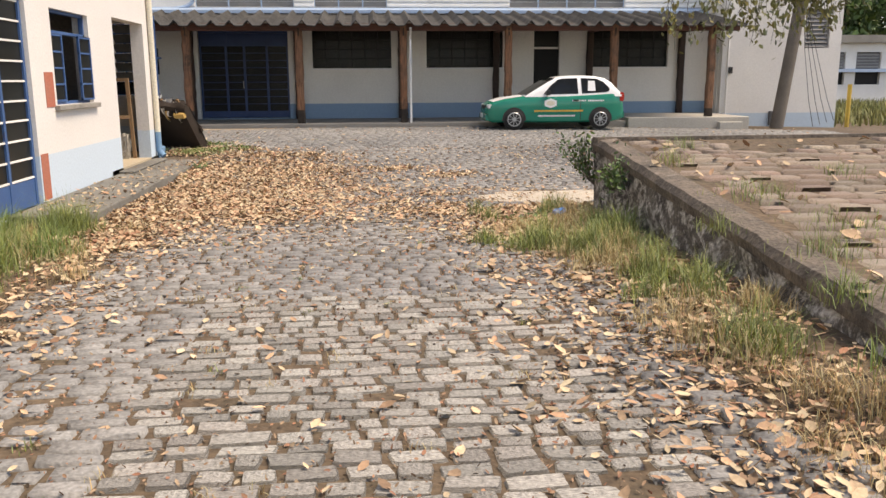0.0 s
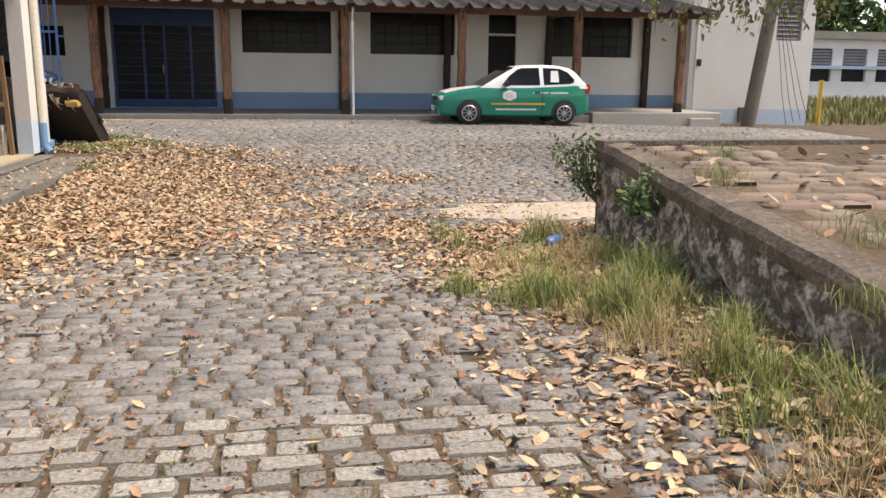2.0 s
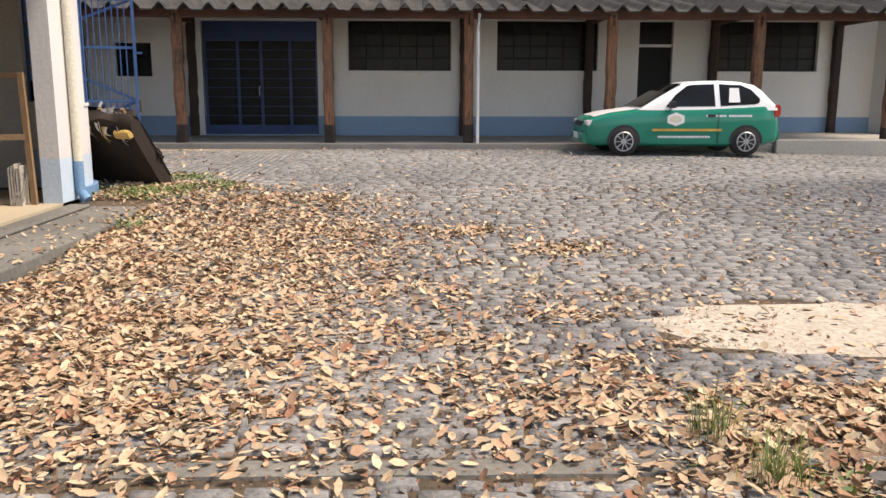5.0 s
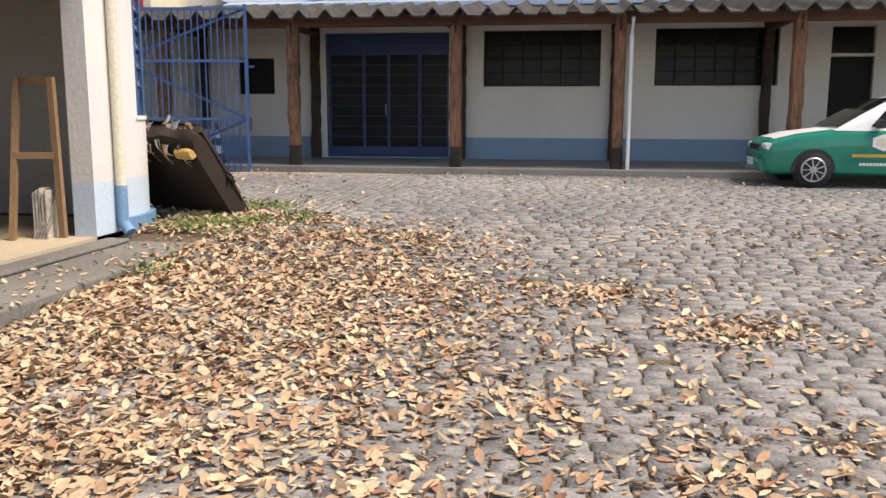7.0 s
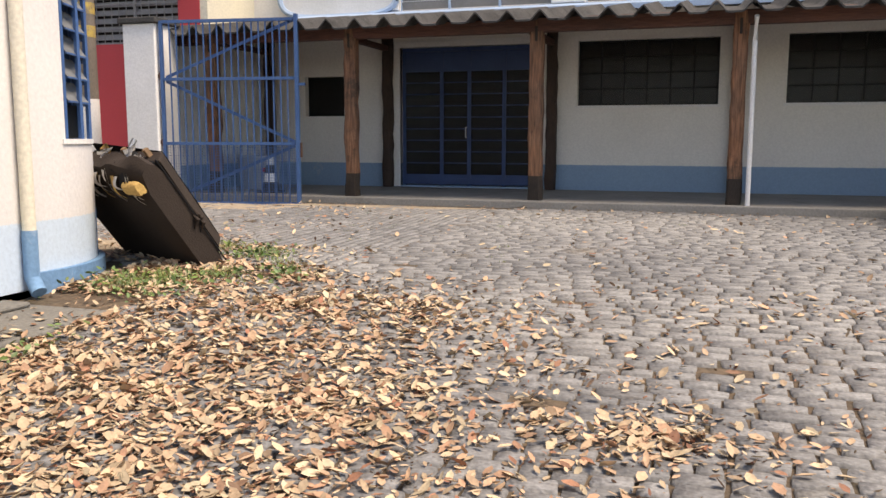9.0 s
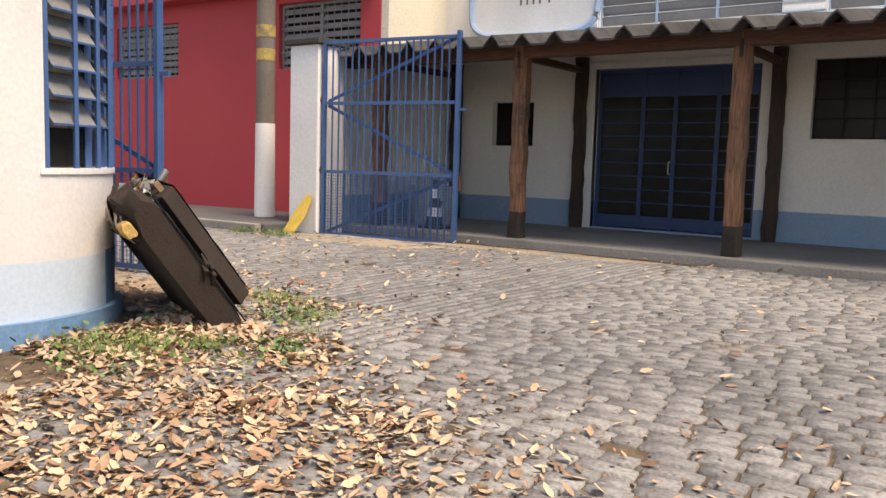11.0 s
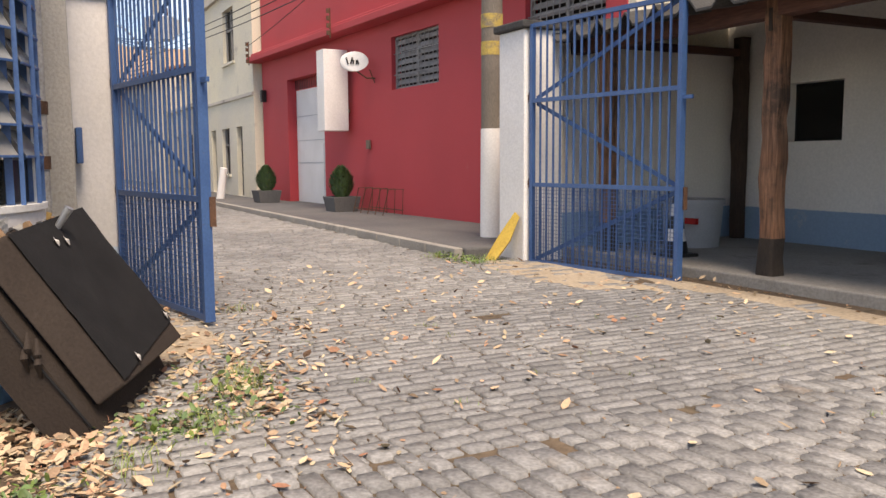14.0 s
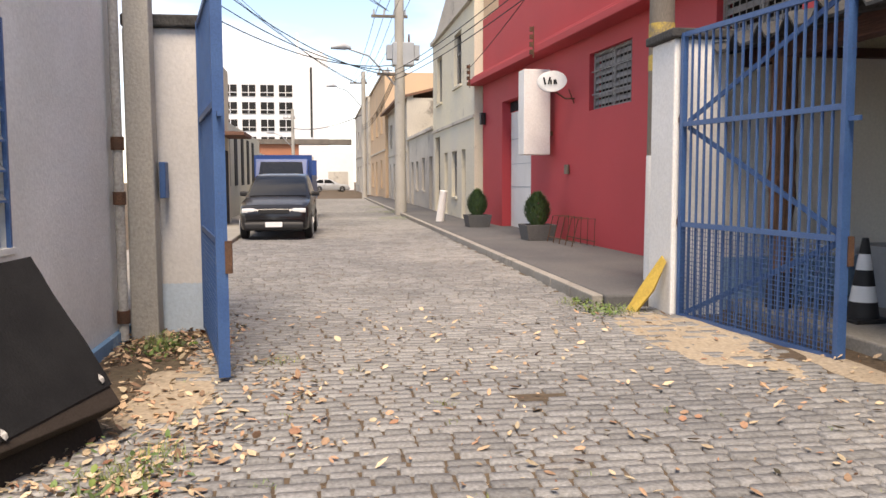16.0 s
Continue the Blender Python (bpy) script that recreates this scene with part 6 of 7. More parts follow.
def leaf_density(x, y):
    """How thickly leaves lie, from 0 to 1."""
    p = noise.noise(Vector((x * 0.9, y * 0.9, 3))) * 0.5 + 0.5
    p2 = noise.noise(Vector((x * 2.3, y * 2.3, 8))) * 0.5 + 0.5
    d = 0.012 + 0.07 * p2 * p2 + 0.10 * max(0, p - 0.62)
    left = math.exp(-((x + 2.1) / 1.7) ** 2) * math.exp(-((y - 12.6) / 4.2) ** 4)
    came = float(smooth_step(9.1, 10.4, y))
    p3 = noise.noise(Vector((x * 1.5, y * 2.2, 21))) * 0.5 + 0.5
    d = max(d, left * (0.25 + 0.75 * came) * (0.16 + 1.7 * max(0.0, 0.6 * p2 + 0.5 * p3 - 0.16)))
    mid = math.exp(-((x - 0.2) / 1.9) ** 2) * math.exp(-((y - 11.4) / 2.6) ** 4)
    d = max(d, mid * came * (0.05 + 1.5 * max(0, p3 - 0.45)))
    for cx, cy, rx, ry in ((0.5, 15.2, 0.55, 0.3), (1.4, 14.3, 0.5, 0.3), (0.95, 10.5, 0.45, 0.6), (-2.3, 16.75, 1.1, 0.6), (-1.4, 16.9, 0.7, 0.45), (-1.2, 15.2, 0.9, 0.7), (-2.9, 17.9, 0.35, 0.35)):
        d = max(d, 0.85 * p2 * 1.5 * math.exp(-((x - cx) / rx) ** 2 - ((y - cy) / ry) ** 2))
    if y < 10.5:
        e = float(edge_x(y)) - x
        d = max(d, math.exp(-((e - 0.75) / 0.75) ** 2) * (0.5 + 0.6 * p2))
        d = max(d, math.exp(-((x + 2.6) / 0.8) ** 2) * (0.25 + 0.6 * p2))
    if 23.3 < y < 24.6 and x > -6:
        d = max(d, 0.30 * p * math.exp(-((y - 23.95) / 0.3) ** 2))
    if -4.7 < x < -2.2 and 15.8 < y < 19.2:
        d = max(d, 0.9 * p2 * (1.1 if y < 17.6 else 0.9))
    if -8.2 < x < -6.6 and 17.95 < y < 19.0:
        d = max(d, 1.1 * p2)
    if -6.6 < x < -4.0 and 18.3 < y < 19.8:
        d = max(d, 0.35 * p2)
    if 17.5 < y < 23.2 and x > -2:
        d *= 1.1
    if x < -3.08 and 9.6 < y < 16.6:
        d *= 0.12
    return d


rng = np.random.RandomState(11)
pts = []
boxes = ((-4.0, 2.8, -1.5, 10.5, 42000), (-4.0, 6.0, 8.0, 18.0, 160000), (-6, 13, 17, 24.6, 26000), (-9, -3, 17.8, 23.5, 17000))
for x0, x1, y0, y1, n in boxes:
    for x, y in zip(rng.uniform(x0, x1, n), rng.uniform(y0, y1, n)):
        if rng.rand() < leaf_density(x, y) * 0.95 and not (x < -3.98 and y < 17.8) and not (y < 9.6 and x > edge_x(y) - 0.02) and not (y > 24.25):
            pts.append((x, y))
pts = np.array(pts)
zz = ground_z(pts[:, 0], pts[:, 1]) + 0.016 + rng.rand(len(pts)) * 0.014
zz = np.where((pts[:, 0] < -3.08) & (pts[:, 1] > 9.6) & (pts[:, 1] < 16.6), np.maximum(zz, 0.04), zz)
sort = rng.rand(len(pts))
for pick, nm, m_, lab in ((sort < 0.58, "fallen_leaves", M_DEADLEAF, "drifts of dry tan fallen leaves"), ((sort >= 0.58) & (sort < 0.84), "bleached_leaves", M_PALELEAF, "pale bleached leaves among the drifts"), (sort >= 0.84, "russet_leaves", M_RUSSET, "curled dark brown leaves among the drifts")):
    q = np.column_stack([pts, zz])[pick]
    tagged(leaf_mesh(nm, q, 0.030 + 0.066 * rng.rand(len(q)) ** 1.4, rng, m_, 0.30), lab, "leaves", kind="stuff")
lp_ = pts[rng.randint(0, len(pts), 52000)] + rng.normal(0, 0.10, (52000, 2))
sc = np.column_stack([rng.uniform(-3.2, 2.3, 26000), rng.uniform(-1, 13, 26000)])
lp_ = np.concatenate([lp_, sc])
lp_ = lp_[~((lp_[:, 0] < -3.98) & (lp_[:, 1] < 17.9)) & ~((lp_[:, 1] < 9.7) & (lp_[:, 0] > 2.56)) & (lp_[:, 1] < 24.2)]
lz = ground_z(lp_[:, 0], lp_[:, 1]) + rng.uniform(0.002, 0.022, len(lp_))
tagged(leaf_mesh("leaf_litter", np.column_stack([lp_, lz]), rng.uniform(0.010, 0.035, len(lp_)), rng, M_RUSSET, 0.5), "fine brown crumbs of broken leaves in the joints", "leaf litter", kind="stuff")
pt = np.column_stack([rng.uniform(2.2, 9, 420), rng.uniform(1, 9.3, 420)])
pt = pt[pt[:, 0] > edge_x(pt[:, 1]) + 0.1]
pl2 = leaf_mesh("platform_leaves", np.column_stack([pt, ramp_z(pt[:, 1]) + 0.005]), rng.uniform(0.07, 0.15, len(pt)), rng, M_DEADLEAF)
tagged(pl2, "scattered dry leaves on the platform", "leaves", kind="stuff")

# ---- grass and weeds ----
M_GRASS = mat("green_grass", (0.15, 0.23, 0.05), (0.25, 0.28, 0.085), 1.2, 20, 0.7, 0.0, vary=0.4, fine=0.2)
M_DRYGRASS = mat("dry_grass", (0.50, 0.39, 0.19), (0.34, 0.27, 0.13), 1.2, 20, 0.8, 0.0, vary=0.35, fine=0.2)


def grass(name, roots, h, rng, material, label, width=0.0045, lean=0.95):
    n = len(roots)
    a = rng.rand(n) * 2 * math.pi
    d = np.stack([np.cos(a), np.sin(a)], -1)
    ln = rng.uniform(0.15, 1.0, n)[:, None] * lean
    hh = h * rng.uniform(0.45, 1.1, n)
    s = np.stack([-d[:, 1], d[:, 0]], -1) * width / 2
    lv = []
    for u, k in ((0, 1.0), (0.4, 0.9), (0.75, 0.6), (1.0, 0.08)):
        c = roots[:, :2] + d * ln * (hh[:, None] * u ** 2)
        z = roots[:, 2] + hh * (u - 0.28 * ln[:, 0] * u * u)
        for q in (-1, 1):
            lv.append(np.column_stack([c + q * s * k, z]))
    V = np.stack(lv, 1)
    F = np.arange(n)[:, None, None] * 8 + np.array([(0, 1, 3, 2), (2, 3, 5, 4), (4, 5, 7, 6)])[None]
    ob = new(name, mesh_np(name, V.reshape(-1, 3), F.reshape(-1, 4), material))
    return tagged(ob, label, "grass", kind="stuff")


def clumps(rng, spec):
    """Root points and heights round clump centres (x, y, radius, count, height)."""
    P, Hh = [], []
    for x, y, r, n, h in spec:
        q = rng.normal(0, 1, (n, 2)) * r * 0.5 + (x, y)
        P.append(q)
        Hh.append(h * np.clip(1.15 - np.hypot(*(q - (x, y)).T) / (r * 1.6), 0.3, 1.1))
    P, Hh = np.concatenate(P), np.concatenate(Hh)
    return P, Hh


gspec, dspec = [], [(1.46, 8.6, 0.40, 380, 0.13), (1.75, 8.3, 0.30, 260, 0.12), (0.4, 8.9, 0.25, 160, 0.06), (-0.5, 9.0, 0.25, 160, 0.06)]
for k in range(26):
    y = rng.uniform(5.2, 9.4)
    gspec.append((rng.uniform(-3.9, -2.75), y, 0.34, 400, rng.uniform(0.32, 0.58)))
for k in range(18):
    dspec.append((rng.uniform(-3.7, -2.3), rng.uniform(4.5, 9.6), 0.25, 110, rng.uniform(0.12, 0.3)))
for k in range(20):
    y = rng.uniform(4.0, 8.6)
    gspec.append((float(edge_x(y)) - rng.uniform(0.15, 0.75), y, 0.22, 220, rng.uniform(0.20, 0.40)))
for k in range(30):
    y = rng.uniform(1.5, 9.5)
    dspec.append((float(edge_x(y)) - rng.uniform(0.05, 0.95), y, 0.28, 210, rng.uniform(0.12, 0.32)))
gspec += [(1.6, 7.6, 0.36, 900, 0.32), (1.15, 8.0, 0.2, 260, 0.22), (2.2, 9.7, 0.2, 200, 0.3), (1.3, 9.9, 0.12, 90, 0.35), (1.41, 9.48, 0.12, 120, 0.3), (2.05, 9.35, 0.18, 300, 0.28), (-3.3, 17.1, 0.25, 260, 0.16), (-3.0, 17.4, 0.2, 200, 0.14), (-3.5, 16.9, 0.22, 220, 0.15),
          (-3.2, 18.5, 0.3, 220, 0.12), (-3.8, 18.75, 0.3, 220, 0.12), (-2.8, 18.1, 0.25, 130, 0.10), (-4.1, 18.9, 0.2, 120, 0.12), (-7.2, 18.3, 0.2, 160, 0.2), (-8.3, 23.0, 0.35, 260, 0.14), (-9.0, 22.8, 0.3, 200, 0.12), (-6.4, 19.4, 0.2, 80, 0.1), (-3.3, 14.6, 0.1, 60, 0.09), (-3.0, 14.0, 0.1, 60, 0.09), (-2.9, 13.2, 0.1, 50, 0.07),
          (-12, 17.8, 0.5, 150, 0.15), (-30, 22.8, 1.6, 500, 0.15), (-36, 22.8, 1.6, 500, 0.15), (-42, 22.8, 1.6, 500, 0.15)]
for k in range(60):
    x, y = rng.uniform(-1.6, 1.1), rng.uniform(0.8, 8.5)
    dspec.append((x, y, 0.10, 26, 0.06)) if k % 3 else gspec.append((x, y, 0.07, 22, 0.06))
for k in range(40):
    x, y = rng.uniform(-6, 0.5), rng.uniform(18.5, 22.8)
    gspec.append((x, y, 0.09, 16, 0.05))
for nm, spec, m_, lab in (("grass_tufts", gspec, M_GRASS, "fresh green grass tufts growing in the joints and verge"), ("dry_grass", dspec, M_DRYGRASS, "dry straw-coloured grass along the wall and verge")):
    P, Hh = clumps(rng, spec)
    ok = ~((P[:, 1] < 9.6) & (P[:, 0] > edge_x(P[:, 1]) - 0.03)) & ~((P[:, 0] < -3.99) & (P[:, 1] < 17))
    P, Hh = P[ok], Hh[ok]
    grass(nm, np.column_stack([P, ground_z(P[:, 0], P[:, 1])]), Hh, rng, m_, lab)
ps = [(3.0, 8.0, 0.25, 90, 0.25), (3.4, 8.9, 0.2, 70, 0.22), (3.2, 6.6, 0.4, 160, 0.2), (3.4, 5.6, 0.4, 160, 0.18), (2.9, 5.0, 0.3, 140, 0.2), (2.6, 4.2, 0.2, 120, 0.26), (4.4, 7.4, 0.3, 90, 0.16), (2.45, 5.6, 0.15, 80, 0.2), (5.6, 6.6, 0.4, 90, 0.14), (4.6, 5.0, 0.5, 140, 0.14), (2.3, 3.3, 0.2, 120, 0.25)]
P, Hh = clumps(rng, ps)
grass("platform_grass", np.column_stack([P, ramp_z(P[:, 1]) - 0.02]), Hh, rng, M_GRASS, "green weeds growing between the platform pavers")
# meadow beyond the wing
P = np.column_stack([rng.uniform(15.6, 40, 9000), rng.uniform(27, 49, 9000)])
grass("meadow", np.column_stack([P, ground_z(P[:, 0], P[:, 1]) - 0.05]), 0.55 + 0 * P[:, 0], rng, mat("meadow_grass", (0.17, 0.20, 0.05), (0.25, 0.23, 0.09), 0.3, 20, 0.8, 0.0, vary=0.35), "tall unmown meadow grass", 0.07, 0.5)

# ---- shrubs on the retaining wall, tree with hanging twigs, far trees ----
M_SHRUB = mat("shrub_leaf", (0.06, 0.12, 0.03), (0.10, 0.17, 0.045), 3, 20, 0.6, 0.0, vary=0.4, fine=0.2)
M_WEED = mat("weed_leaf", (0.085, 0.155, 0.035), (0.14, 0.20, 0.055), 3, 20, 0.6, 0.0, vary=0.3, fine=0.2)
M_TREELEAF = mat("tree_leaf", (0.27, 0.25, 0.08), (0.15, 0.17, 0.05), 1, 20, 0.6, 0.0, vary=0.45, fine=0.2)


def shrub(label, base, top, spread, n, size):
    s = thing("wall_shrub", label, "shrub", "shrubs rooted in the wall")
    base, top = Vector(base), Vector(top)
    rs = np.random.RandomState(int(base.y * 100))
    pos = []
    for k in range(9):
        tip = top + Vector(rs.normal(0, spread, 3))
        midp = base.lerp(tip, 0.5) + Vector((-0.05, 0, 0.03))
        part("stem", Shape().tube([base, midp, tip], [0.008, 0.006, 0.003], 5), M_POLE, s)
        for q in range(n // 9):
            t = rs.uniform(0.2, 1.05)
            p = base.lerp(midp, t * 2) if t < 0.5 else midp.lerp(tip, t * 2 - 1)
            pos.append(p + Vector(rs.normal(0, 0.045, 3)))
    ob = leaf_mesh("foliage", np.array(pos), rs.uniform(0.5, 1.2, len(pos)) * size, rs, M_SHRUB, 0.8, False)
    ob.parent = s


rw_ = np.random.RandomState(77)
wp = np.concatenate([rw_.normal(0, 1, (n_, 2)) * (rx_, ry_) + (cx_, cy_) for cx_, cy_, rx_, ry_, n_ in ((-3.45, 16.95, 0.30, 0.22, 190), (-3.0, 17.25, 0.32, 0.15, 170), (-3.1, 16.75, 0.3, 0.15, 90), (-2.55, 17.6, 0.12, 0.1, 120), (-3.7, 18.75, 0.3, 0.15, 130), (-3.15, 18.35, 0.15, 0.15, 160), (-2.95, 15.1, 0.08, 0.3, 110), (-8.5, 22.8, 0.3, 0.12, 200), (-7.1, 18.4, 0.25, 0.12, 160), (1.9, 9.2, 0.25, 0.15, 160))])
tagged(leaf_mesh("low_weeds", np.column_stack([wp, ground_z(wp[:, 0], wp[:, 1]) + rw_.uniform(0.01, 0.08, len(wp))]), rw_.uniform(0.03, 0.065, len(wp)), rw_, M_WEED, 0.5), "bright green low weeds on the bare soil", "weeds", kind="stuff")
shrub("leafy green shrub rooted in the wall's corner", (2.62, 9.5, 0.30), (2.42, 9.4, 0.80), 0.14, 420, 0.06)
shrub("small dark shrub growing out of the wall face", (2.62, 8.3, 0.40), (2.45, 8.2, 0.52), 0.10, 300, 0.06)

tree = thing("tree", "tree with yellowing drooping leaves beside the yard", "tree")
T0 = Vector((11.8, 15.2, -0.2))
part("trunk", Shape().tube([T0, T0 + Vector((-0.1, 0.2, 2.4)), T0 + Vector((-0.5, 0.6, 4.6)), T0 + Vector((-0.4, 0.9, 7))], [0.32, 0.25, 0.20, 0.12], 12), M_POLE, tree, smooth=True)
rs = np.random.RandomState(21)
lpos = []
limbs = [Vector((8.9, 18.2, 3.7)), Vector((7.6, 18.0, 3.5)), Vector((6.2, 17.6, 3.35)), Vector((9.8, 18.6, 3.8)), Vector((9.5, 12.5, 6.5)), Vector((13.5, 17.5, 7)), Vector((6.5, 14.5, 6.4)), Vector((12, 12, 7.5))]
for k, tip in enumerate(limbs):
    st0 = T0 + Vector((-0.4, 0.5, 4.2))
    midp = st0.lerp(tip, 0.5) + Vector((0, 0, 0.7))
    part("limb", Shape().tube([st0, midp, tip], [0.11, 0.06, 0.025], 8), M_POLE, tree, smooth=True)
    nt = 26 if k < 4 else 16
    tw = Shape()
    for q in range(nt):
        t = rs.uniform(0.35, 1.0)
        p = st0.lerp(midp, t * 2) if t < 0.5 else midp.lerp(tip, t * 2 - 1)
        hang = rs.uniform(0.3, 1.75) if k < 4 else rs.uniform(-0.5, 1.0)
        e = p + Vector((rs.normal(0, 0.45), rs.normal(0, 0.45), -hang))
        tw.tube([p, p.lerp(e, 0.5) + Vector((rs.normal(0, 0.08), 0, 0.1)), e], [0.010, 0.007, 0.004], 4)
        for j in range(26 if k < 4 else 60):
            u = rs.uniform(0.2, 1.0)
            spread = 0.10 if k < 4 else 0.45
            lpos.append(p.lerp(e, u) + Vector(rs.normal(0, spread, 3)))
    part("twig", tw, M_POLE, tree)
ob = leaf_mesh("crown", np.array(lpos), rs.uniform(0.10, 0.19, len(lpos)), rs, M_TREELEAF, 0.6, True)
ob.parent = tree


def far_tree(x, y, h, seed):
    rs = np.random.RandomState(seed)
    t = thing("tree", "dense dark green tree behind the low building", "tree", "far trees")
    part("trunk", Shape().tube([(x, y, -0.6), (x + 0.2, y, h * 0.35), (x, y, h * 0.7)], [0.35, 0.25, 0.1], 8), M_POLE, t, smooth=True)
    pos = []
    for k in range(26):
        c = Vector((x + rs.normal(0, h * 0.2), y + rs.normal(0, h * 0.16), h * rs.uniform(0.28, 0.98)))
        r = h * rs.uniform(0.07, 0.15)
        d = rs.normal(0, 1, (170, 3))
        d /= np.linalg.norm(d, axis=1)[:, None]
        pos.append(np.array(c) + d * r * rs.uniform(0.6, 1.1, (170, 1)))
    pos = np.concatenate(pos)
    ob = leaf_mesh("crown", pos, rs.uniform(0.35, 0.8, len(pos)), rs, M_SHRUB, 0.9, False)
    ob.parent = t


for k, (x, y, h) in enumerate(((31, 66, 11), (37, 64, 9.5), (43, 68, 12), (50, 66, 10), (58, 70, 12), (27, 72, 13), (66, 68, 12), (36, 78, 14), (48, 80, 14))):
    far_tree(x, y, h, 60 + k)

# ---- pieces: setts of the yard and street, pavers of the platform ----
def setts(rng, x0, x1, y0, y1, along_x, keep, length=0.20, width=0.118, z_of=ground_z, proud=0.020, gap=0.013):
    """Centres, half sizes and turns of setts laid in courses."""
    out = []
    L0, L1, W0, W1 = (x0, x1, y0, y1) if along_x else (y0, y1, x0, x1)
    w = W0
    while w < W1:
        wd = width * rng.uniform(0.86, 1.14)
        s = L0 + rng.uniform(0, length)
        while s < L1:
            ln = length * rng.choice((0.62, 0.82, 0.95, 1.05, 1.2, 1.42)) * rng.uniform(0.93, 1.07)
            bow = 0.025 * math.sin(s * 0.7 + w * 0.35) + 0.02 * math.sin(s * 2.3 + w)
            c = (s + ln / 2, w + wd / 2 + bow) if along_x else (w + wd / 2 + bow, s + ln / 2)
            g = gap * (1.15 if c[1] < 10.5 else 0.65)
            if keep(*c):
                out.append((c[0], c[1], (ln - g) / 2 if along_x else (wd - g) / 2, (wd - g) / 2 if along_x else (ln - g) / 2, rng.uniform(-0.10, 0.10) * (1.0 if c[1] < 10.5 else 0.6)))
            s += ln
        w += wd
    return np.array(out)


def sett_mesh(st, rng, z_of, proud):
    """Bevelled, uneven eight-cornered stones as one array of vertices and quads and tops."""
    n = len(st)
    c = 0.84
    base = np.array([(-c, -1), (c, -1), (1, -c), (1, c), (c, 1), (-c, 1), (-1, c), (-1, -c)])
    loose = np.where(st[:, 1] < 10.5, 1.0, 0.55)
    P = base[None] * st[:, None, 2:4] * (1 + rng.uniform(-0.17, 0.08, (n, 8, 2)) * loose[:, None, None])
    ca, sa = np.cos(st[:, 4])[:, None], np.sin(st[:, 4])[:, None]
    R = np.stack([P[..., 0] * ca - P[..., 1] * sa, P[..., 0] * sa + P[..., 1] * ca], -1)
    T = R * (1 - 0.10 * rng.uniform(0.4, 1.6, (n, 8, 1)) * loose[:, None, None])
    gz = z_of(st[:, 0], st[:, 1])
    lift = proud + rng.uniform(-0.010, 0.008, n) * loose
    tilt = rng.uniform(-0.04, 0.04, (n, 2)) * loose[:, None]
    lo = np.concatenate([R + st[:, None, :2], np.broadcast_to((gz - 0.012)[:, None, None], (n, 8, 1))], -1)
    hz = (gz + lift)[:, None] + (T * tilt[:, None]).sum(-1)
    hi = np.concatenate([T + st[:, None, :2], hz[..., None]], -1)
    v = np.concatenate([lo, hi], 1).reshape(-1, 3)
    k = np.arange(n)[:, None, None] * 16
    i = np.arange(8)
    sides = k + np.stack([i, (i + 1) % 8, 8 + (i + 1) % 8, 8 + i], -1)[None]
    tops = k + np.array([[8, 9, 10, 15], [10, 11, 14, 15], [11, 12, 13, 14]])[None]
    return v, np.concatenate([sides.reshape(-1, 4), tops.reshape(-1, 4)])


def lay(parent, name, st, near, z_of, proud, m_joint, m_single, rng, label):
    """Setts: those picked by near as parts on a few shared meshes, the rest joined."""
    pick = np.array([near(x, y) for x, y in st[:, :2]])
    where = np.nonzero(pick)[0][:300]
    sel = np.zeros(len(st), bool)
    sel[where] = True
    v, f = sett_mesh(st[~sel], rng, z_of, proud)
    rest = new(name + "_rest", mesh_np(name + "_rest", v, f, m_joint))
    rest.parent = parent
    tagged(rest, label, kind="stuff")
    shapes = []
    for k in range(30):
        one = np.array([(0.0, 0.0, 0.5, 0.5, 0.0)])
        v, f = sett_mesh(one, rng, lambda x, y: 0 * x, 1.0)
        v[:, 2] = np.where(v[:, 2] > 0.5, 1.0 + (v[:, 2] - 1.0) * 0.3, -0.5)
        shapes.append(mesh_np(name, v, f, m_single))
    for j, s in enumerate(st[sel]):
        ob = new(name, shapes[j % 30])
        z = float(z_of(s[0], s[1]))
        h = proud + rng.uniform(-0.008, 0.008)
        ob.matrix_basis = pose(s[0], s[1], z, 0, 0, math.degrees(s[4])) @ Matrix.Diagonal((s[2] * 2, s[3] * 2, h, 1))
        ob.parent = parent


rng = np.random.RandomState(5)


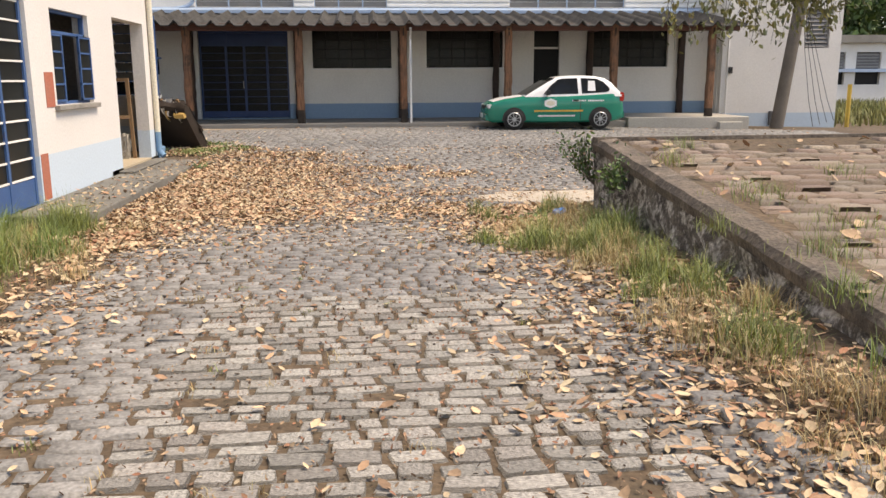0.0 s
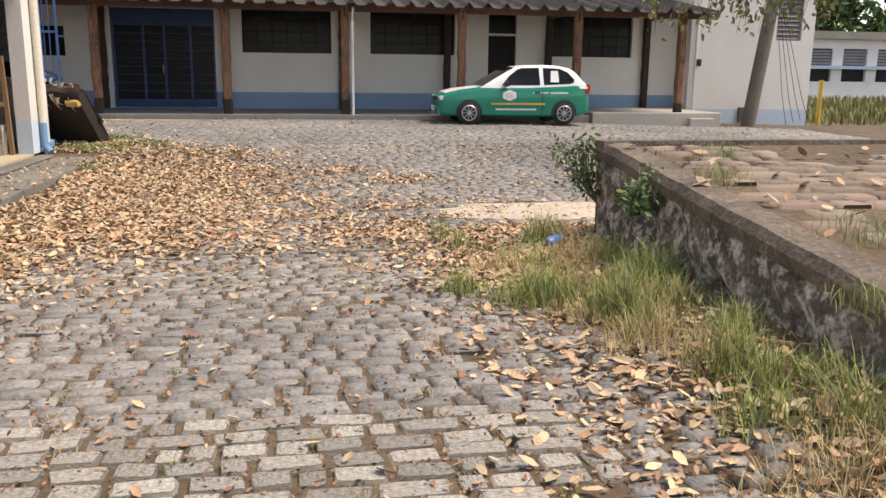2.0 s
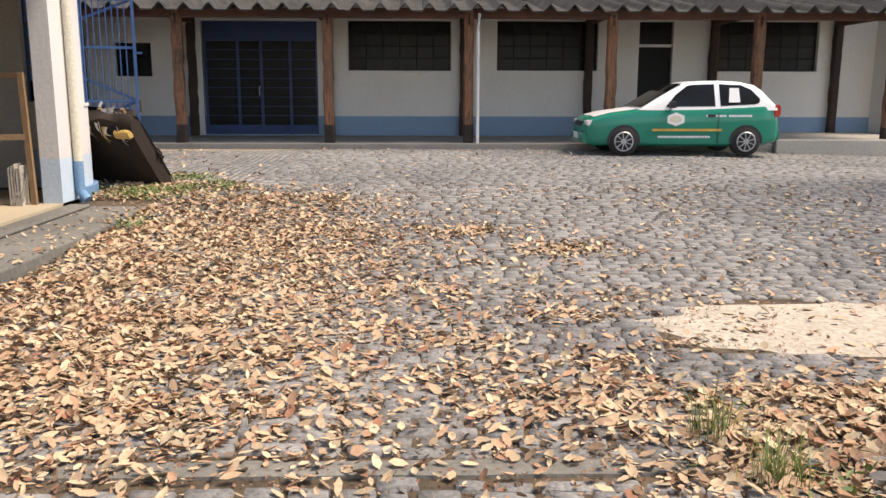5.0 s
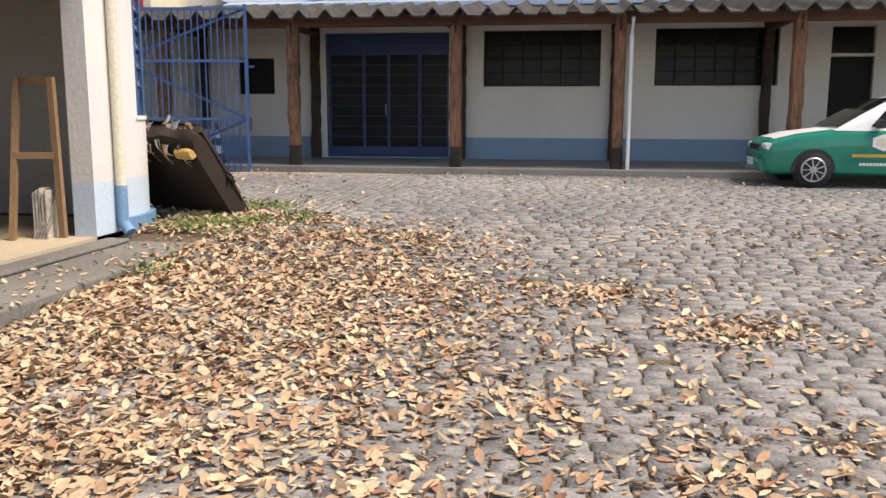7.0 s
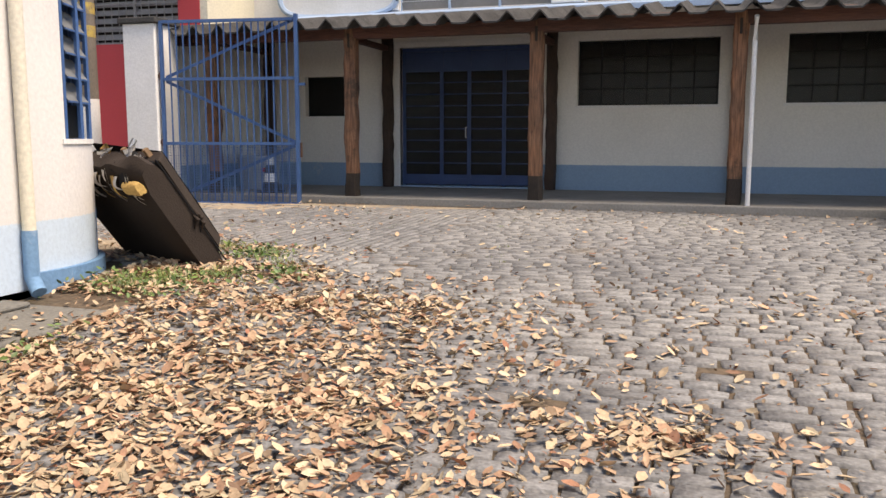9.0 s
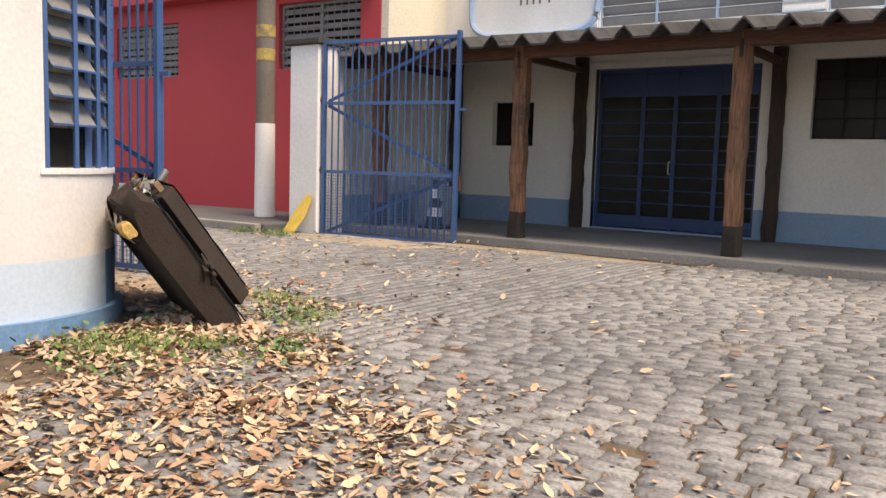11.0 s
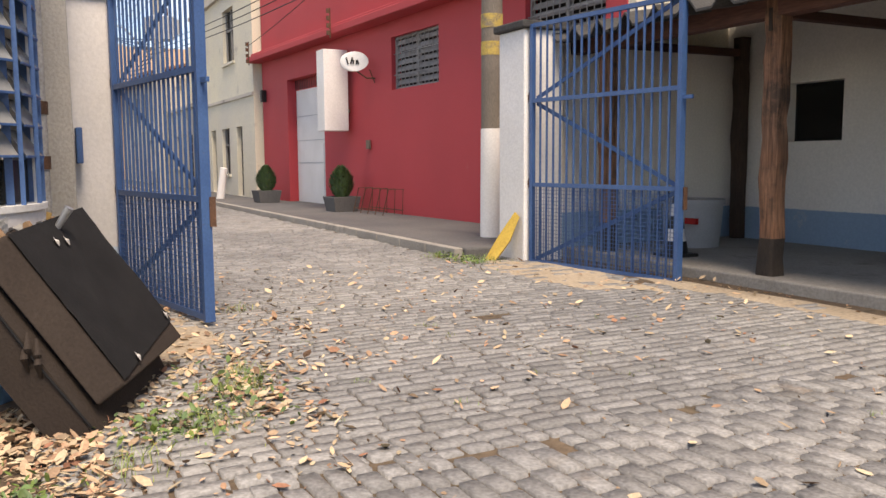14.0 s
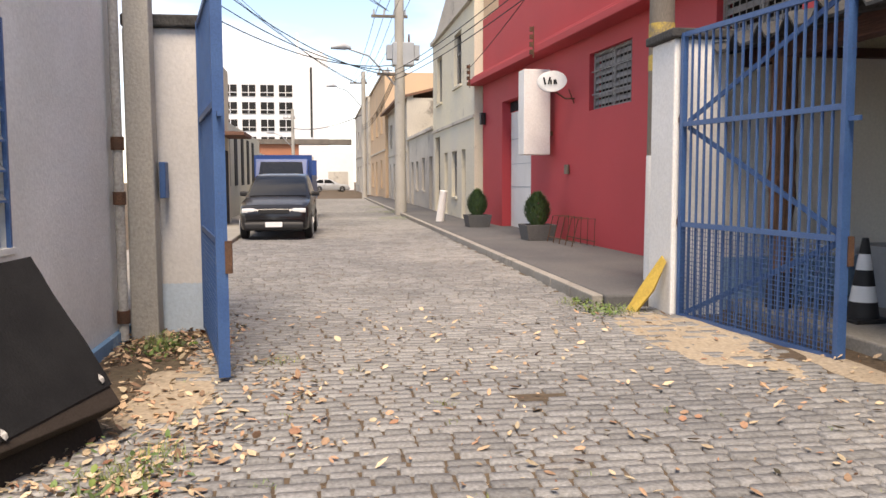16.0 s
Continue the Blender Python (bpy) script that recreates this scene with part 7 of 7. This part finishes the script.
def patchy(x, y, s, seed):
    return noise.noise(Vector((x * s, y * s, seed)))


def keep_yard(x, y):
    if x < -3.05 and y < 17.0 or x < -3.3 + 0.2 * (y - 17) and y < 18.6 and x > -6:
        return False
    if y < 10.6 and x > edge_x(y) - 0.75 + 0.35 * patchy(x, y, 0.8, 2):
        return False
    if y > 24.2 or street_zone(x, y):
        return False
    if (x - 2.7) ** 2 / 1.5 + (y - 11.75) ** 2 / 0.5 < 1 + 0.5 * patchy(x, y, 2, 5):
        return False
    if y < 10 and x < -2.3 + 0.4 * patchy(x, y, 0.9, 4):
        return False
    if abs(y - 9.62) < 0.13 and -2.5 < x < 1.3:
        return False
    return patchy(x, y, 0.9, 9) < 0.72 and rng.rand() > (0.03 if y < 10 else 0.008)


def street_zone(x, y):
    return y > 17.5 + 0.6 * max(0.0, x + 1) and x < -2.2 + 0.5 * patchy(x, y, 1.2, 1)


yard = setts(rng, -6.0, 13.5, -3.0, 24.3, True, keep_yard)
road = setts(rng, -62.0, 1.5, 17.6, 23.9, False, lambda x, y: street_zone(x, y) and y > 17.76 + 0.9 * (x > -9) * (x < -4.5) and (y < 22.84 or x > -8.6 and y < 23.9 - 0.25 * (x < -5) - 0.3 * abs(patchy(x, y, 2, 3))) and patchy(x, y, 1.1, 6) < 0.75)
allst = np.concatenate([yard, road])
lay(ground, "sett", allst, lambda x, y: -1.1 < x < 1.3 and 2.6 < y < 6.2, ground_z, 0.017, M_STONE, M_STONE_OB, rng, "grey granite setts, uneven and worn")
pav = setts(rng, 1.2, 16.0, -3.5, 10.0, True, lambda x, y: x > edge_x(y) + 0.45 and y < 9.3 + 0.035 * (x - 2.6) and patchy(x, y, 0.8, 12) < 0.32, 0.30, 0.22, gap=0.025)
lay(bpy.data.objects["platform"], "paver", pav, lambda x, y: 2.0 < x < 5.2 and 3.5 < y < 8.5, lambda x, y: ramp_z(y) - 0.03, 0.024, M_PAVER, M_PAVER_OB, rng, "brown cement pavers with soil in the joints")
